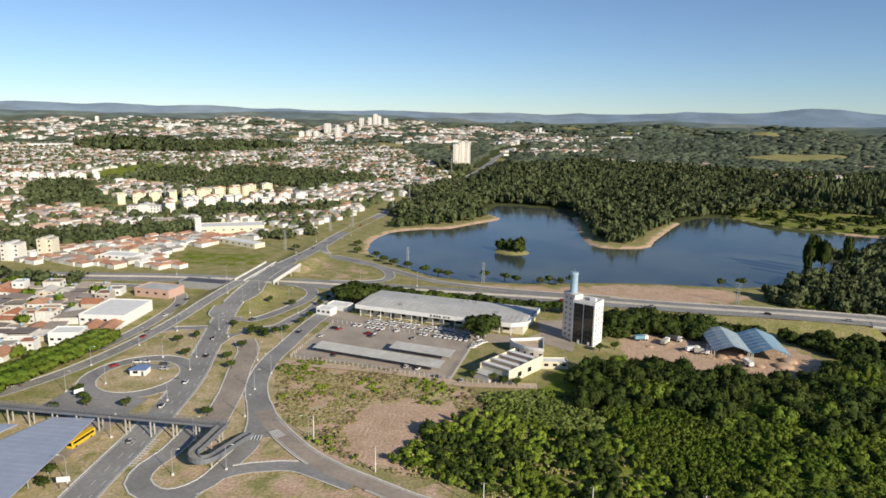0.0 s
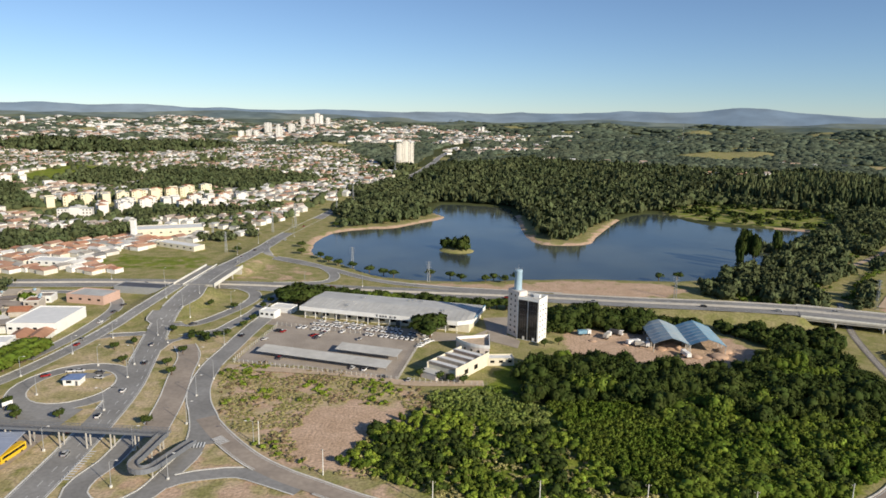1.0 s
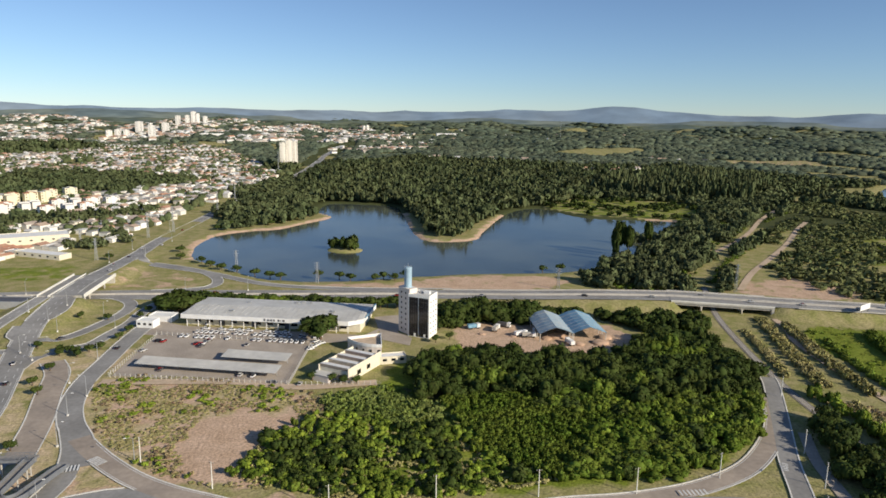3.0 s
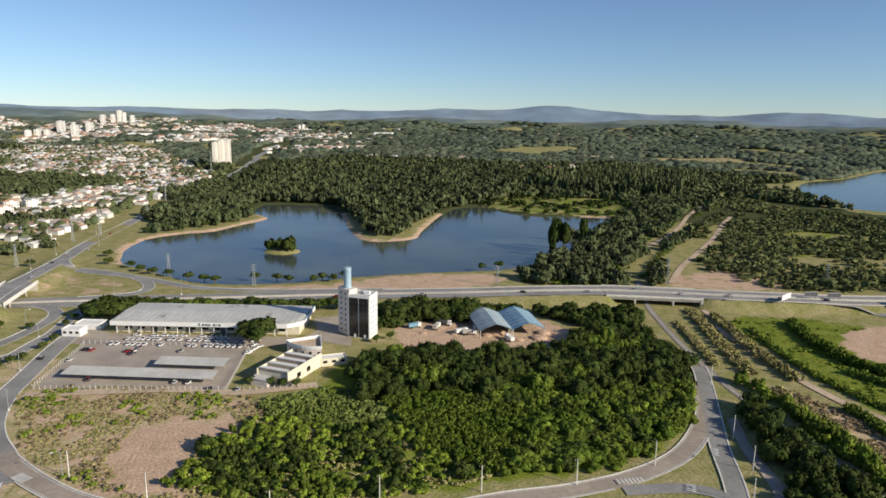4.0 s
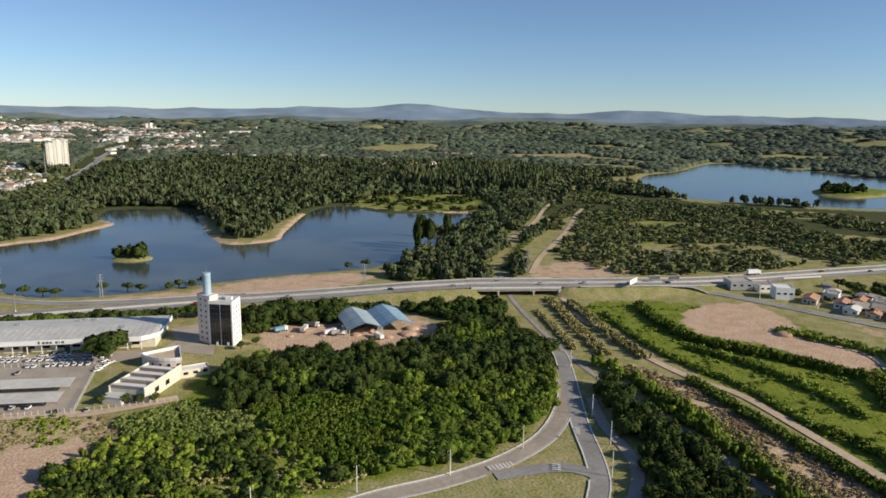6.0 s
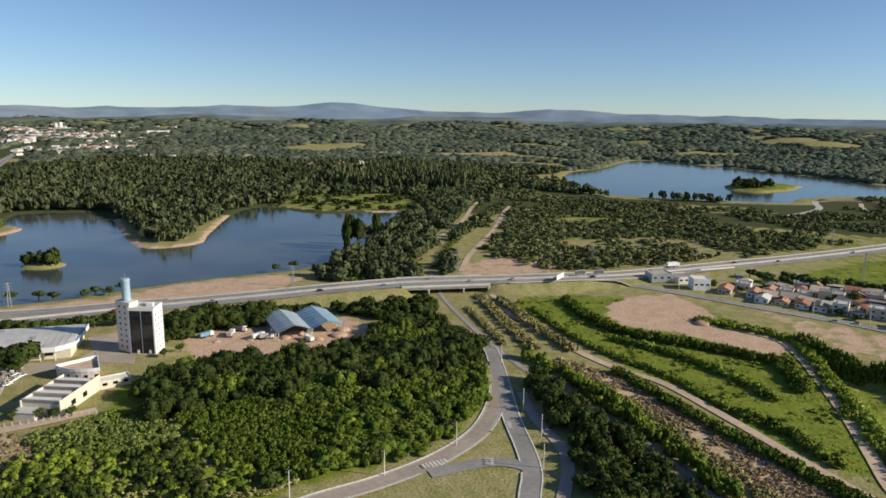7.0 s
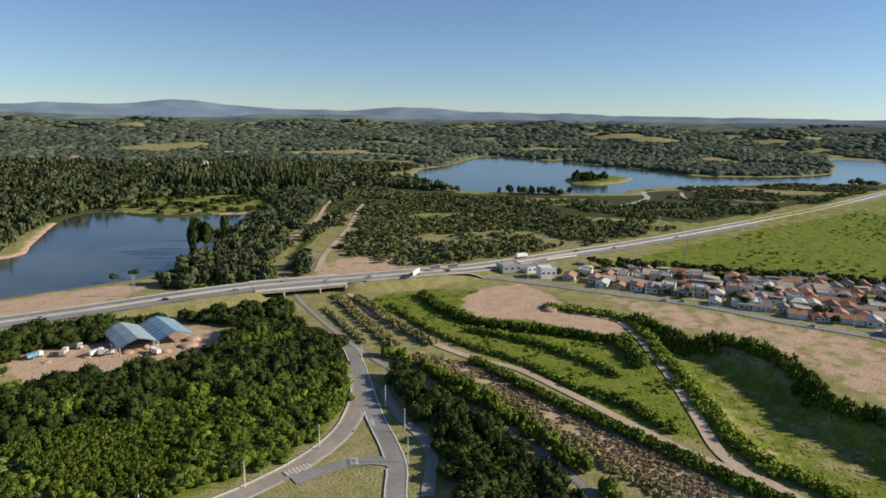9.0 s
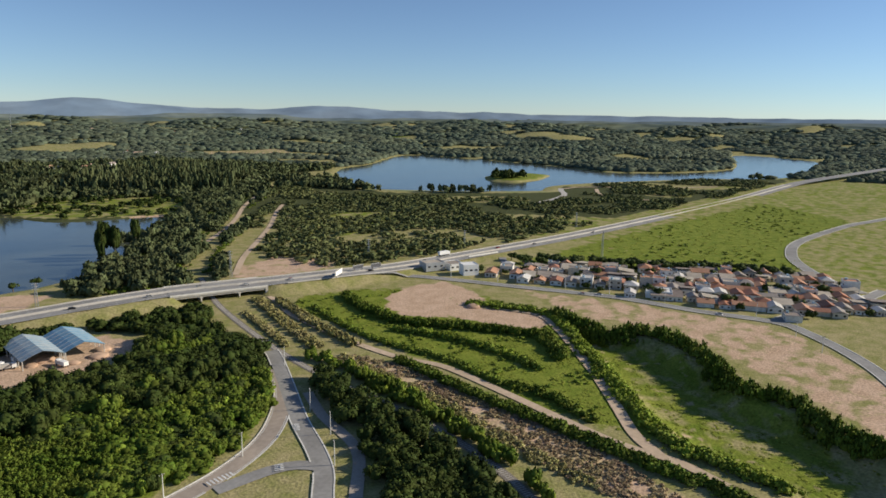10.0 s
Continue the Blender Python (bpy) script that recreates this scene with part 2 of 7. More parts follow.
def spline(pts, step=4.0, closed=False):
    """Points along a smooth curve through the given ones (any dimension)."""
    P = [np.array(p, dtype=float) for p in pts]
    n = len(P)
    out = []
    for i in range(n if closed else n - 1):
        a, b = P[i], P[(i + 1) % n]
        p0 = P[i - 1] if (i or closed) else a * 2 - b
        p3 = P[(i + 2) % n] if (i + 2 < n or closed) else b * 2 - a
        k = max(1, int(np.linalg.norm((b - a)[:2]) / step))
        for j in range(k):
            t = j / k
            out.append(0.5 * (2 * a + (b - p0) * t + (2 * p0 - 5 * a + 4 * b - p3) * t * t + (3 * a - p0 - 3 * b + p3) * t ** 3))
    if not closed:
        out.append(P[-1])
    return np.array(out)


def inside(poly, x, y):
    res = np.zeros(np.shape(x), dtype=bool)
    n = len(poly)
    for i in range(n):
        (x0, y0), (x1, y1) = poly[i][:2], poly[(i + 1) % n][:2]
        if y0 != y1:
            c = ((y0 > y) != (y1 > y)) & (x < (x1 - x0) * (y - y0) / (y1 - y0) + x0)
            res ^= c
    return res


def seg_dist(pts, x, y, closed=False, z=None):
    """Distance to a polyline, and, with z, the height along it at the nearest point."""
    best = np.full(np.shape(x), 1e9)
    hz = np.zeros(np.shape(x))
    n = len(pts)
    for i in range(n if closed else n - 1):
        a, b = pts[i], pts[(i + 1) % n]
        dx, dy = b[0] - a[0], b[1] - a[1]
        t = np.clip(((x - a[0]) * dx + (y - a[1]) * dy) / (dx * dx + dy * dy + 1e-9), 0, 1)
        d = np.hypot(x - a[0] - t * dx, y - a[1] - t * dy)
        m = d < best
        best = np.where(m, d, best)
        if z is not None:
            hz = np.where(m, z[i] + t * (z[(i + 1) % n] - z[i]), hz)
    return (best, hz) if z is not None else best


def smooth01(a, b, v):
    t = np.clip((v - a) / (b - a), 0, 1)
    return t * t * (3 - 2 * t)


def wave_noise(x, y, scale, seed, octaves=3):
    """Cheap smooth noise in about -1..1 from turned sine sums."""
    r = np.random.RandomState(seed)
    s, amp, tot = 0, 1.0, 0
    for o in range(octaves):
        for k in range(4):
            a, p = r.uniform(0, 6.28), r.uniform(0, 6.28)
            f = 6.28 / (scale * r.uniform(0.7, 1.4)) * 2 ** o
            s = s + amp * np.sin(f * (x * np.cos(a) + y * np.sin(a)) + p + 1.3 * np.sin(f * 0.6 * (y * np.cos(a) - x * np.sin(a)) + p * 2))
        tot += amp * 2.2
        amp *= 0.5
    return s / tot


# ---- plan ----
LAKE_A = spline([(-148, 584), (-153, 624), (-146, 675), (-114, 704), (-92, 711), (-68, 748), (-42, 791), (-58, 833), (-54, 901), (-36, 912), (34, 884), (44, 817), (47, 718),
                 (54, 650), (73, 637), (105, 648), (121, 695), (176, 827), (226, 863), (263, 785), (365, 747), (315, 664), (240, 567), (189, 521), (164, 506), (131, 500), (91, 500),
                 (48, 496), (7, 487), (-23, 482), (-57, 486), (-76, 493), (-94, 511), (-119, 540), (-140, 562)], 8, True)
LAKE_B = spline([(726, 786), (796, 696), (905, 612), (1000, 640), (1154, 600), (1331, 520), (1514, 412), (1803, 440), (2180, 527), (2266, 780), (1660, 580), (1359, 690), (1389, 863),
                 (1423, 1147), (1396, 1396), (1074, 1204), (939, 1143), (800, 980)], 20, True)
ISLET_A = [(-30, 597), (-20, 590), (-9, 593), (-8, 602), (-21, 610), (-30, 606)]
ISLET_B = [(994, 780), (997, 724), (1080, 728), (1164, 762), (1160, 800), (1110, 835), (1040, 820)]
HIGHWAY = spline([(-700, 415, 0), (-381, 434, 0), (-258, 449, 0), (-160, 452, 0), (-60, 447, 0), (30, 441, 0.5), (100, 426, 3), (150, 416, 5), (197, 408, 5.5), (250, 391, 5.5), (306, 376, 5),
                  (365, 366, 3), (459, 361, 1.5), (580, 352, 1), (750, 346, 1), (1007, 340, 2), (1255, 345, 4), (1400, 340, 6), (1700, 300, 10), (2200, 230, 16)], 8)
AVENUE = spline([(-124, 100, 0), (-132, 140, 0), (-138, 177, 0), (-143, 224, 0), (-150, 267, 0), (-160, 302, 0), (-174, 350, 1), (-182, 385, 3.5), (-185, 430, 6), (-186, 470, 6.3), (-186, 515, 4.5),
                 (-188, 580, 1.5), (-190, 650, 0), (-182, 760, 0), (-170, 880, 1.5), (-152, 996, 4), (-131, 1160, 7), (-115, 1318, 8), (-106, 1600, 8), (-102, 1816, 8), (-59, 2333, 17)], 8)
AVENUE_WEST = spline([(-330, 60, 0), (-262, 150, 0), (-228, 230, 0), (-213, 266, 0), (-206, 300, 0), (-202, 345, 0.6), (-200, 385, 3), (-197, 425, 5.6), (-196, 470, 6.2)], 8)

PIT = [(334, 200), (342, 152), (318, 108), (296, 88), (288, 50), (255, 0), (222, 0), (236, 80), (256, 112), (300, 165)]


def height(x, y):
    x, y = np.asarray(x, dtype=float), np.asarray(y, dtype=float)
    r = np.hypot(x, y)
    da = seg_dist(LAKE_A, x, y, True)
    db = seg_dist(LAKE_B, x, y, True)
    sa_, sb_ = np.where(inside(LAKE_A, x, y), -da, da), np.where(inside(LAKE_B, x, y), -db, db)
    away = smooth01(30, 350, np.minimum(sa_, sb_))
    h = away * smooth01(650, 1500, r) * (9 + 9 * wave_noise(x, y, 900, 3)) + smooth01(1500, 3900, r) * (30 + 28 * wave_noise(x, y, 1500, 8) + 16 * wave_noise(x, y, 560, 14)) * smooth01(60, 900, sb_)
    h = h - 4.5 * (1 - smooth01(-9, 2.5, sa_)) - 6 * (1 - smooth01(-25, 5, sb_))
    dp = seg_dist(PIT, x, y, True)
    h = h - 7.0 * smooth01(-3, 8, np.where(inside(PIT, x, y), dp, -dp))
    for isl in (ISLET_A, ISLET_B):
        d = seg_dist(isl, x, y, True)
        s = np.where(inside(isl, x, y), -d, d)
        h = np.maximum(h, 1.0 - np.maximum(s, 0) * 0.5 + np.minimum(-np.minimum(s, 0), 6) * 0.12)
    for line, hw in ((HIGHWAY, 13.0), (AVENUE, 10.0), (AVENUE_WEST, 7.0)):
        near = line[line[:, 2] > 0.2]
        d, hz = seg_dist(near, x, y, z=near[:, 2])
        hz = hz - 0.25
        if line is HIGHWAY:
            hz = np.where((x > 196) & (x < 251) & (y < 440), 0, hz)
        else:
            hz = np.where((y > 428) & (y < 482), 0, hz)
        lim = hz - np.maximum(d - hw, 0) * 0.55
        h = np.where((hz > 0.1) & (lim > h) & (r < 1300), lim, h)
    return h


# ---- ground ----
def graded(lo, hi, fine_lo, fine_hi, step, grow=0.016):
    mid = list(np.arange(fine_lo, fine_hi + 0.1, step))
    v, d = mid[-1], step
    while v < hi:
        d += grow * d * 1.0
        v += d
        mid.append(v)
    v, d, low = mid[0], step, []
    while v > lo:
        d += grow * d * 1.0 if lo < -1000 else 0.1 * d
        v -= d
        low.append(v)
    return np.array(low[::-1] + mid)


WOODS_A = [(-46, 214), (-38, 241), (-24, 266), (3, 289), (8, 306), (20, 318), (45, 331), (77, 322), (129, 323), (160, 366), (193, 350), (187, 285), (174, 262), (160, 236), (121, 207), (87, 198), (53, 195), (36, 196), (-10, 196)]
WASTE = [(-119, 294), (-104, 308), (-62, 300), (-26, 288), (-12, 267), (-13, 241), (-20, 203), (-54, 209), (-82, 224), (-102, 251)]
YARD = [(46, 334), (50, 372), (70, 378), (97, 368), (142, 372), (146, 326), (107, 322), (70, 326)]
SHORE = [(-60, 470), (20, 475), (64, 492), (131, 492), (150, 470), (126, 452), (82, 445)]
PAD_R = [(280, 298), (300, 318), (330, 326), (358, 320), (352, 286), (336, 262), (346, 224), (330, 206), (308, 214), (298, 251), (280, 277)]
STRIP_R = [(376, 268), (404, 190), (415, 120), (404, 90), (352, 36), (270, 0), (309, 61), (338, 101), (366, 151), (350, 200)]
MEADOW_R = [(262, 360), (300, 345), (350, 300), (340, 225), (300, 165), (230, 95), (226, 160), (236, 250), (240, 340)]
PIT_R = [(330, 205), (345, 150), (320, 105), (280, 40), (230, 30), (228, 85), (300, 172)]
FIELD_R = [(440, 320), (560, 322), (716, 318), (1000, 300), (900, 170), (690, 180), (600, 140), (520, 200), (470, 250)]
BRUSH_R = [(200, 256), (214, 248), (221, 206), (217, 165), (211, 130), (208, 100), (198, 66), (182, 66), (187, 121), (195, 150), (203, 205)]
CLEAR_A = [(255, 430), (278, 462), (325, 480), (352, 428), (330, 408), (290, 415)]
MOUND = [(840, 1500), (1100, 1500), (1180, 1700), (860, 1720)]
GREEN_LAKE = [(228, 870), (300, 960), (430, 915), (440, 800), (370, 752), (268, 795)]
TOWN_MEADOW = [(-300, 490), (-217, 490), (-215, 540), (-300, 545)]
LOOP_MEADOW = [(-180, 470), (-178, 520), (-135, 515), (-109, 485), (-125, 462)]
SCRUB_MEADOW = [(380, 520), (470, 640), (640, 640), (560, 560), (460, 500)]

FIELD_FAR = [(1960, 2120), (2320, 2000), (2400, 2250), (2050, 2380)]
TOWN_GREEN = [(-745, 985), (-662, 990), (-640, 1180), (-760, 1250)]
SLOPE_R = [(1030, 330), (900, 210), (1000, 160), (1400, 120), (1500, 330)]
DAM = [(690, 815), (726, 772), (796, 684), (905, 596), (960, 600)]
xs = graded(-4900, 4900, -360, 480, 6.0)
ys = graded(-400, 4900, 60, 720, 6.0)
XX, YY = np.meshgrid(xs, ys)
ZZ = height(XX, YY)
nx, ny = len(xs), len(ys)
idx = np.arange(nx * ny).reshape(ny, nx)
quads = np.stack([idx[:-1, :-1].ravel(), idx[:-1, 1:].ravel(), idx[1:, 1:].ravel(), idx[1:, :-1].ravel()], 1)
gme = mesh_from("ground", np.stack([XX.ravel(), YY.ravel(), ZZ.ravel()], 1), quads, mats=[GROUND], smooth=True)
zone = np.zeros((ny, nx, 4), dtype=np.float32)
lake_gap = np.where(inside(LAKE_A, XX, YY), -1, 1) * seg_dist(LAKE_A, XX, YY, True)
lake_gap_b = np.where(inside(LAKE_B, XX, YY), -1, 1) * seg_dist(LAKE_B, XX, YY, True)


def soft(poly, edge=8.0):
    d = seg_dist(poly, XX, YY, True)
    return smooth01(-edge, edge, np.where(inside(poly, XX, YY), d, -d))


waste_spots = 0.46 + 0.75 * smooth01(0.0, 0.5, 1.2 - np.hypot((XX + 48) / 28, (YY - 235) / 26)) + 0.2 * smooth01(10, 0, np.abs(YY - 298))
zone[..., 0] = np.maximum.reduce([soft(WASTE) * waste_spots, soft(YARD, 4), soft(SHORE, 5) * 0.8, soft(PAD_R, 4), soft(STRIP_R, 6) * 0.58, soft(CLEAR_A) * 0.75,
                                  0.12 * soft(PIT_R), 0.5 * soft(BRUSH_R, 4), 0.75 * (lake_gap < 4.5) * (YY > 560) * (np.hypot(XX + 20, YY - 600) > 40), soft(LOOP_MEADOW) * 0.35, 0.45 * soft(MOUND, 30), 0.42 * ((XX > -130) & (XX < -20) & (YY < 222))])
zone[..., 1] = np.maximum.reduce([soft(MEADOW_R) * 0.9, soft(FIELD_R, 12) * 1.0, 0.8 * soft(FIELD_FAR, 40), 0.8 * soft(TOWN_GREEN, 10), 0.5 * soft(SLOPE_R, 15), soft(PIT_R) * 0.62, soft(GREEN_LAKE) * 0.55, soft(TOWN_MEADOW) * 0.55, soft(WOODS_A) * 0.8, soft(SCRUB_MEADOW, 15) * 0.5, 0.5 * soft(MOUND, 30)])
zone[..., 2] = np.maximum.reduce([soft(WASTE) * 0.8, soft(BRUSH_R), ((XX < -60) & (YY < 345) & (XX > -200)) * 0.62, soft(STRIP_R, 10) * 0.28])
col = gme.color_attributes.new("zone", "FLOAT_COLOR", "POINT")
RR = np.hypot(XX, YY)
wooded = (RR > 820) & (YY > 380) & ~((XX < -140) & (YY < 2400) & (XX > -2200 + 0 * YY)) & ~inside(GREEN_LAKE, XX, YY) & ~inside(MOUND, XX, YY) & ~inside(FIELD_FAR, XX, YY) & (lake_gap_b > 20)
wooded &= (wave_noise(XX, YY, 700, 31) < 0.56) & (wave_noise(XX, YY, 260, 32) < 0.66)
zone[..., 3] = np.maximum.reduce([wooded * 0.9, soft([(3, 274), (44, 312), (120, 299), (150, 341), (182, 330), (186, 295), (178, 265), (60, 262)], 5) * 0.9])
zone[..., 1] = np.maximum(zone[..., 1], 0.45 * ((XX > 560) & (YY < 430) & (YY > 40)))
zone[..., 1] = np.maximum(zone[..., 1], 0.8 * soft(ISLET_B, 8))
col.data.foreach_set("color", zone.ravel())
ground = tagged(new("ground", gme), "rolling green ground with dry grass and bare red earth", "ground", kind="structure")


def gz(x, y):
    """Ground height at one place, not below zero."""
    i, j = int(np.clip(np.searchsorted(xs, x) - 1, 0, nx - 2)), int(np.clip(np.searchsorted(ys, y) - 1, 0, ny - 2))
    fx, fy = (x - xs[i]) / (xs[i + 1] - xs[i]), (y - ys[j]) / (ys[j + 1] - ys[j])
    z = ZZ[j, i] * (1 - fx) * (1 - fy) + ZZ[j, i + 1] * fx * (1 - fy) + ZZ[j + 1, i] * (1 - fx) * fy + ZZ[j + 1, i + 1] * fx * fy
    return max(float(z), 0.0)


def sheet(name, poly, z, material, label, grow=14):
    x0, x1, y0, y1 = poly[:, 0].min() - grow, poly[:, 0].max() + grow, poly[:, 1].min() - grow, poly[:, 1].max() + grow
    bm = bmesh.new()
    bm.faces.new([bm.verts.new(p) for p in ((x0, y0, z), (x1, y0, z), (x1, y1, z), (x0, y1, z))])
    return tagged(part(name, bm, material), label, "lake", kind="structure")


sheet("water_lake", LAKE_A, -1.3, WATER, "still blue-brown lake with an islet and earthen shore")
sheet("water_reservoir", LAKE_B, -1.6, WATER, "wide calm reservoir behind a grassy dam", 40)

road_level = [0.05]
ROADS = []


def strip(V, F, line, w0, w1, dz, lift=0.0):
    """Adds a ribbon between two offsets from a line."""
    d = np.gradient(line[:, :2], axis=0)
    d /= np.linalg.norm(d, axis=1)[:, None] + 1e-9
    nrm = np.stack([-d[:, 1], d[:, 0]], 1)
    base = len(V)
    for p, q in zip(line, nrm):
        V.append((p[0] + q[0] * w0, p[1] + q[1] * w0, p[2] + dz + lift))
        V.append((p[0] + q[0] * w1, p[1] + q[1] * w1, p[2] + dz + lift))
    for i in range(len(line) - 1):
        F.append((base + 2 * i, base + 2 * i + 1, base + 2 * i + 3, base + 2 * i + 2))


def with_z(pts, step=4.0):
    line = spline(pts, step)
    if line.shape[1] == 2:
        line = np.column_stack([line, np.maximum(height(line[:, 0], line[:, 1]), -0.2)])
    return line


def road(name, pts, width, material=None, label="grey asphalt road", kerbs=True, dashes=0, edges=False, double=False, step=4.0, category="road"):
    line = with_z(pts, step) if not isinstance(pts, np.ndarray) else pts
    road_level[0] += 0.012
    z = road_level[0]
    V, F = [], []
    n = 1 if width < 9 else 3
    strip(V, F, line, width / 2, -width / 2, z)
    ob = tagged(new(name, mesh_from(name, V, [f[::-1] for f in F], mats=[material or ASPHALT])), label, category, kind="structure")
    ROADS.append((ob, line, width, z, kerbs, edges))
    V, F = [], []
    seg = np.concatenate([[0], np.cumsum(np.linalg.norm(np.diff(line[:, :2], axis=0), axis=1))])
    offs = [0.0] if dashes == 1 else [-dashes * 1.75 + 3.5 * k for k in range(dashes)] if dashes else []
    if double:
        offs = [width * 0.27, -width * 0.27]
    for o in offs:
        s = 4.0
        while s < seg[-1] - 4 and s < 1500:
            q = np.array([[np.interp(v, seg, line[:, k]) for k in range(3)] for v in (s, s + 3.5)])
            strip(V, F, q, o + 0.11, o - 0.11, z + 0.014)
            s += 9
    if V:
        p = new("road_marking", mesh_from("road_marking", V, [f[::-1] for f in F], mats=[PAINT]))
        p.parent = ob
    return ob


road("road_highway", HIGHWAY, 22, label="long two-carriageway asphalt highway", kerbs=False, edges=True, double=True, step=8)
road("road_avenue", AVENUE, 12, label="main asphalt avenue leading over the overpass", dashes=2, edges=True)
road("road_avenue_west", AVENUE_WEST, 8, label="asphalt carriageway beside the town", dashes=1, edges=True)
ring = [(-176 + 21 * math.cos(a), 272 + 23 * math.sin(a)) for a in [2 * math.pi * k / 24 for k in range(25)]]
road("road_roundabout", ring, 7.5, label="ring road round the grassy police post island")
road("road_connector", [(-160, 300), (-162, 319), (-161, 333), (-153, 345), (-142, 352), (-138, 369), (-134, 388), (-133, 415), (-126, 440)], 7)
road("road_inner_ramp", [(-187, 378), (-184, 364), (-174, 358), (-159, 364), (-150, 385), (-144, 412), (-148, 432), (-165, 448)], 7)
road("road_inner_lane", [(-183, 372), (-176, 400), (-180, 425), (-181, 446)], 6)
road("road_link", [(-200, 335), (-190, 341), (-172, 342)], 6)
road("road_lake_slip", [(-190, 590), (-180, 557), (-165, 540), (-119, 512), (-71, 475), (-19, 460), (58, 452)], 7)
road("road_loop", [(-168, 545), (-145, 532), (-120, 512), (-106, 488), (-108, 468), (-133, 460), (-169, 458)], 7)
road("road_town_cross", [(-700, 420), (-381, 431), (-293, 438), (-217, 447), (-173, 447), (-131, 443)], 11, dashes=1)
road("road_town_side", [(-420, 400), (-300, 418), (-250, 420), (-222, 395), (-214, 345), (-216, 300)], 7)
road("road_brown", [(-120, 228), (-122, 239), (-127, 262), (-135, 289), (-141, 312), (-150, 328)], 10, ASPHALT_OLD, "worn brown asphalt road")
road("road_front", [(-98, 224), (-104, 242), (-114, 259), (-121, 277), (-125, 301), (-125, 326), (-125, 351), (-124, 374), (-121, 406), (-116, 440)], 9, label="asphalt road past the car park gate")
road("road_turn", [(-126, 232), (-125, 209), (-127, 198), (-125, 188), (-117, 182), (-109, 183), (-103, 191), (-101, 205), (-100, 218), (-104, 236), (-113, 256)], 7.5)
road("road_triangle", [(-106, 178), (-103, 192), (-97, 200), (-88, 204), (-78, 206), (-69, 203), (-55, 197)], 6.5)
road("road_woods", [(-106, 246), (-98, 236), (-88, 225), (-76, 214), (-64, 206), (-52, 200), (-30, 190), (0, 183), (30, 184), (60, 188), (84, 189), (109, 194), (132, 205), (152, 224), (165, 242), (174, 261)], 7.5,
     ASPHALT_OLD, "asphalt road curving round the woods", edges=True)
road("road_fork", [(95, 120), (110, 143), (122, 159), (131, 170), (139, 185), (149, 208), (162, 233), (174, 256), (184, 276), (187, 284)], 6.5, label="asphalt road beside the railway")
road("road_fork_link", [(100, 186), (119, 184), (128, 180), (133, 173)], 6, kerbs=False)
road("path_side", [(128, 150), (149, 174), (158, 205), (168, 228)], 4.5, PAVING, "pale paved side lane", kerbs=False, category="path")
road("road_village", [(300, 372), (347, 352), (366, 317), (381, 277), (397, 237), (408, 204), (414, 157), (424, 113), (414, 92), (389, 64), (359, 42), (300, 10)], 7, label="asphalt street in front of the village houses")
road("road_village_ramp", [(424, 113), (450, 108), (500, 90), (560, 80)], 8)
road("road_curve", [(540, 90), (560, 112), (600, 142), (650, 166), (726, 179), (860, 167), (943, 147), (1200, 90)], 9, label="asphalt road curving through green fields")
road("road_field_slip", [(455, 340), (440, 325), (430, 300), (445, 285)], 6, kerbs=False)
road("track_earth", [(246, 372), (240, 350), (231, 325), (225, 266), (226, 228), (232, 206), (227, 164), (222, 132), (219, 106), (221, 85), (216, 64), (205, 20)], 4.5, SAND, "sandy earth track through scrub", kerbs=False, category="track")
road("track_terrace", [(330, 250), (336, 222), (320, 198), (304, 180), (276, 150), (249, 124), (230, 106), (221, 92)], 5, SAND, "sandy track between hedges", kerbs=False, category="track")
road("track_wood", [(262, 440), (300, 490), (345, 540), (404, 607), (470, 690), (510, 735)], 5, SAND, "sandy track through the trees", kerbs=False, category="track")
road("track_wood_west", [(300, 560), (350, 610), (405, 674), (470, 760), (551, 850)], 5, SAND, "sandy track by the lake", kerbs=False, category="track")
road("track_front", [(-118, 300), (-60, 296), (-30, 288), (4, 291)], 6, SAND, "pale earth track in front of the fence", kerbs=False, category="track")
road("bus_yard_pavement", [(-182, 150), (-170, 190), (-168, 232)], 22, ASPHALT_OLD, "stained asphalt bus yard", kerbs=False, category="pavement")
road("pavement_junction", [(-196, 240), (-158, 238)], 22, ASPHALT, "wide asphalt junction", kerbs=False, category="pavement")


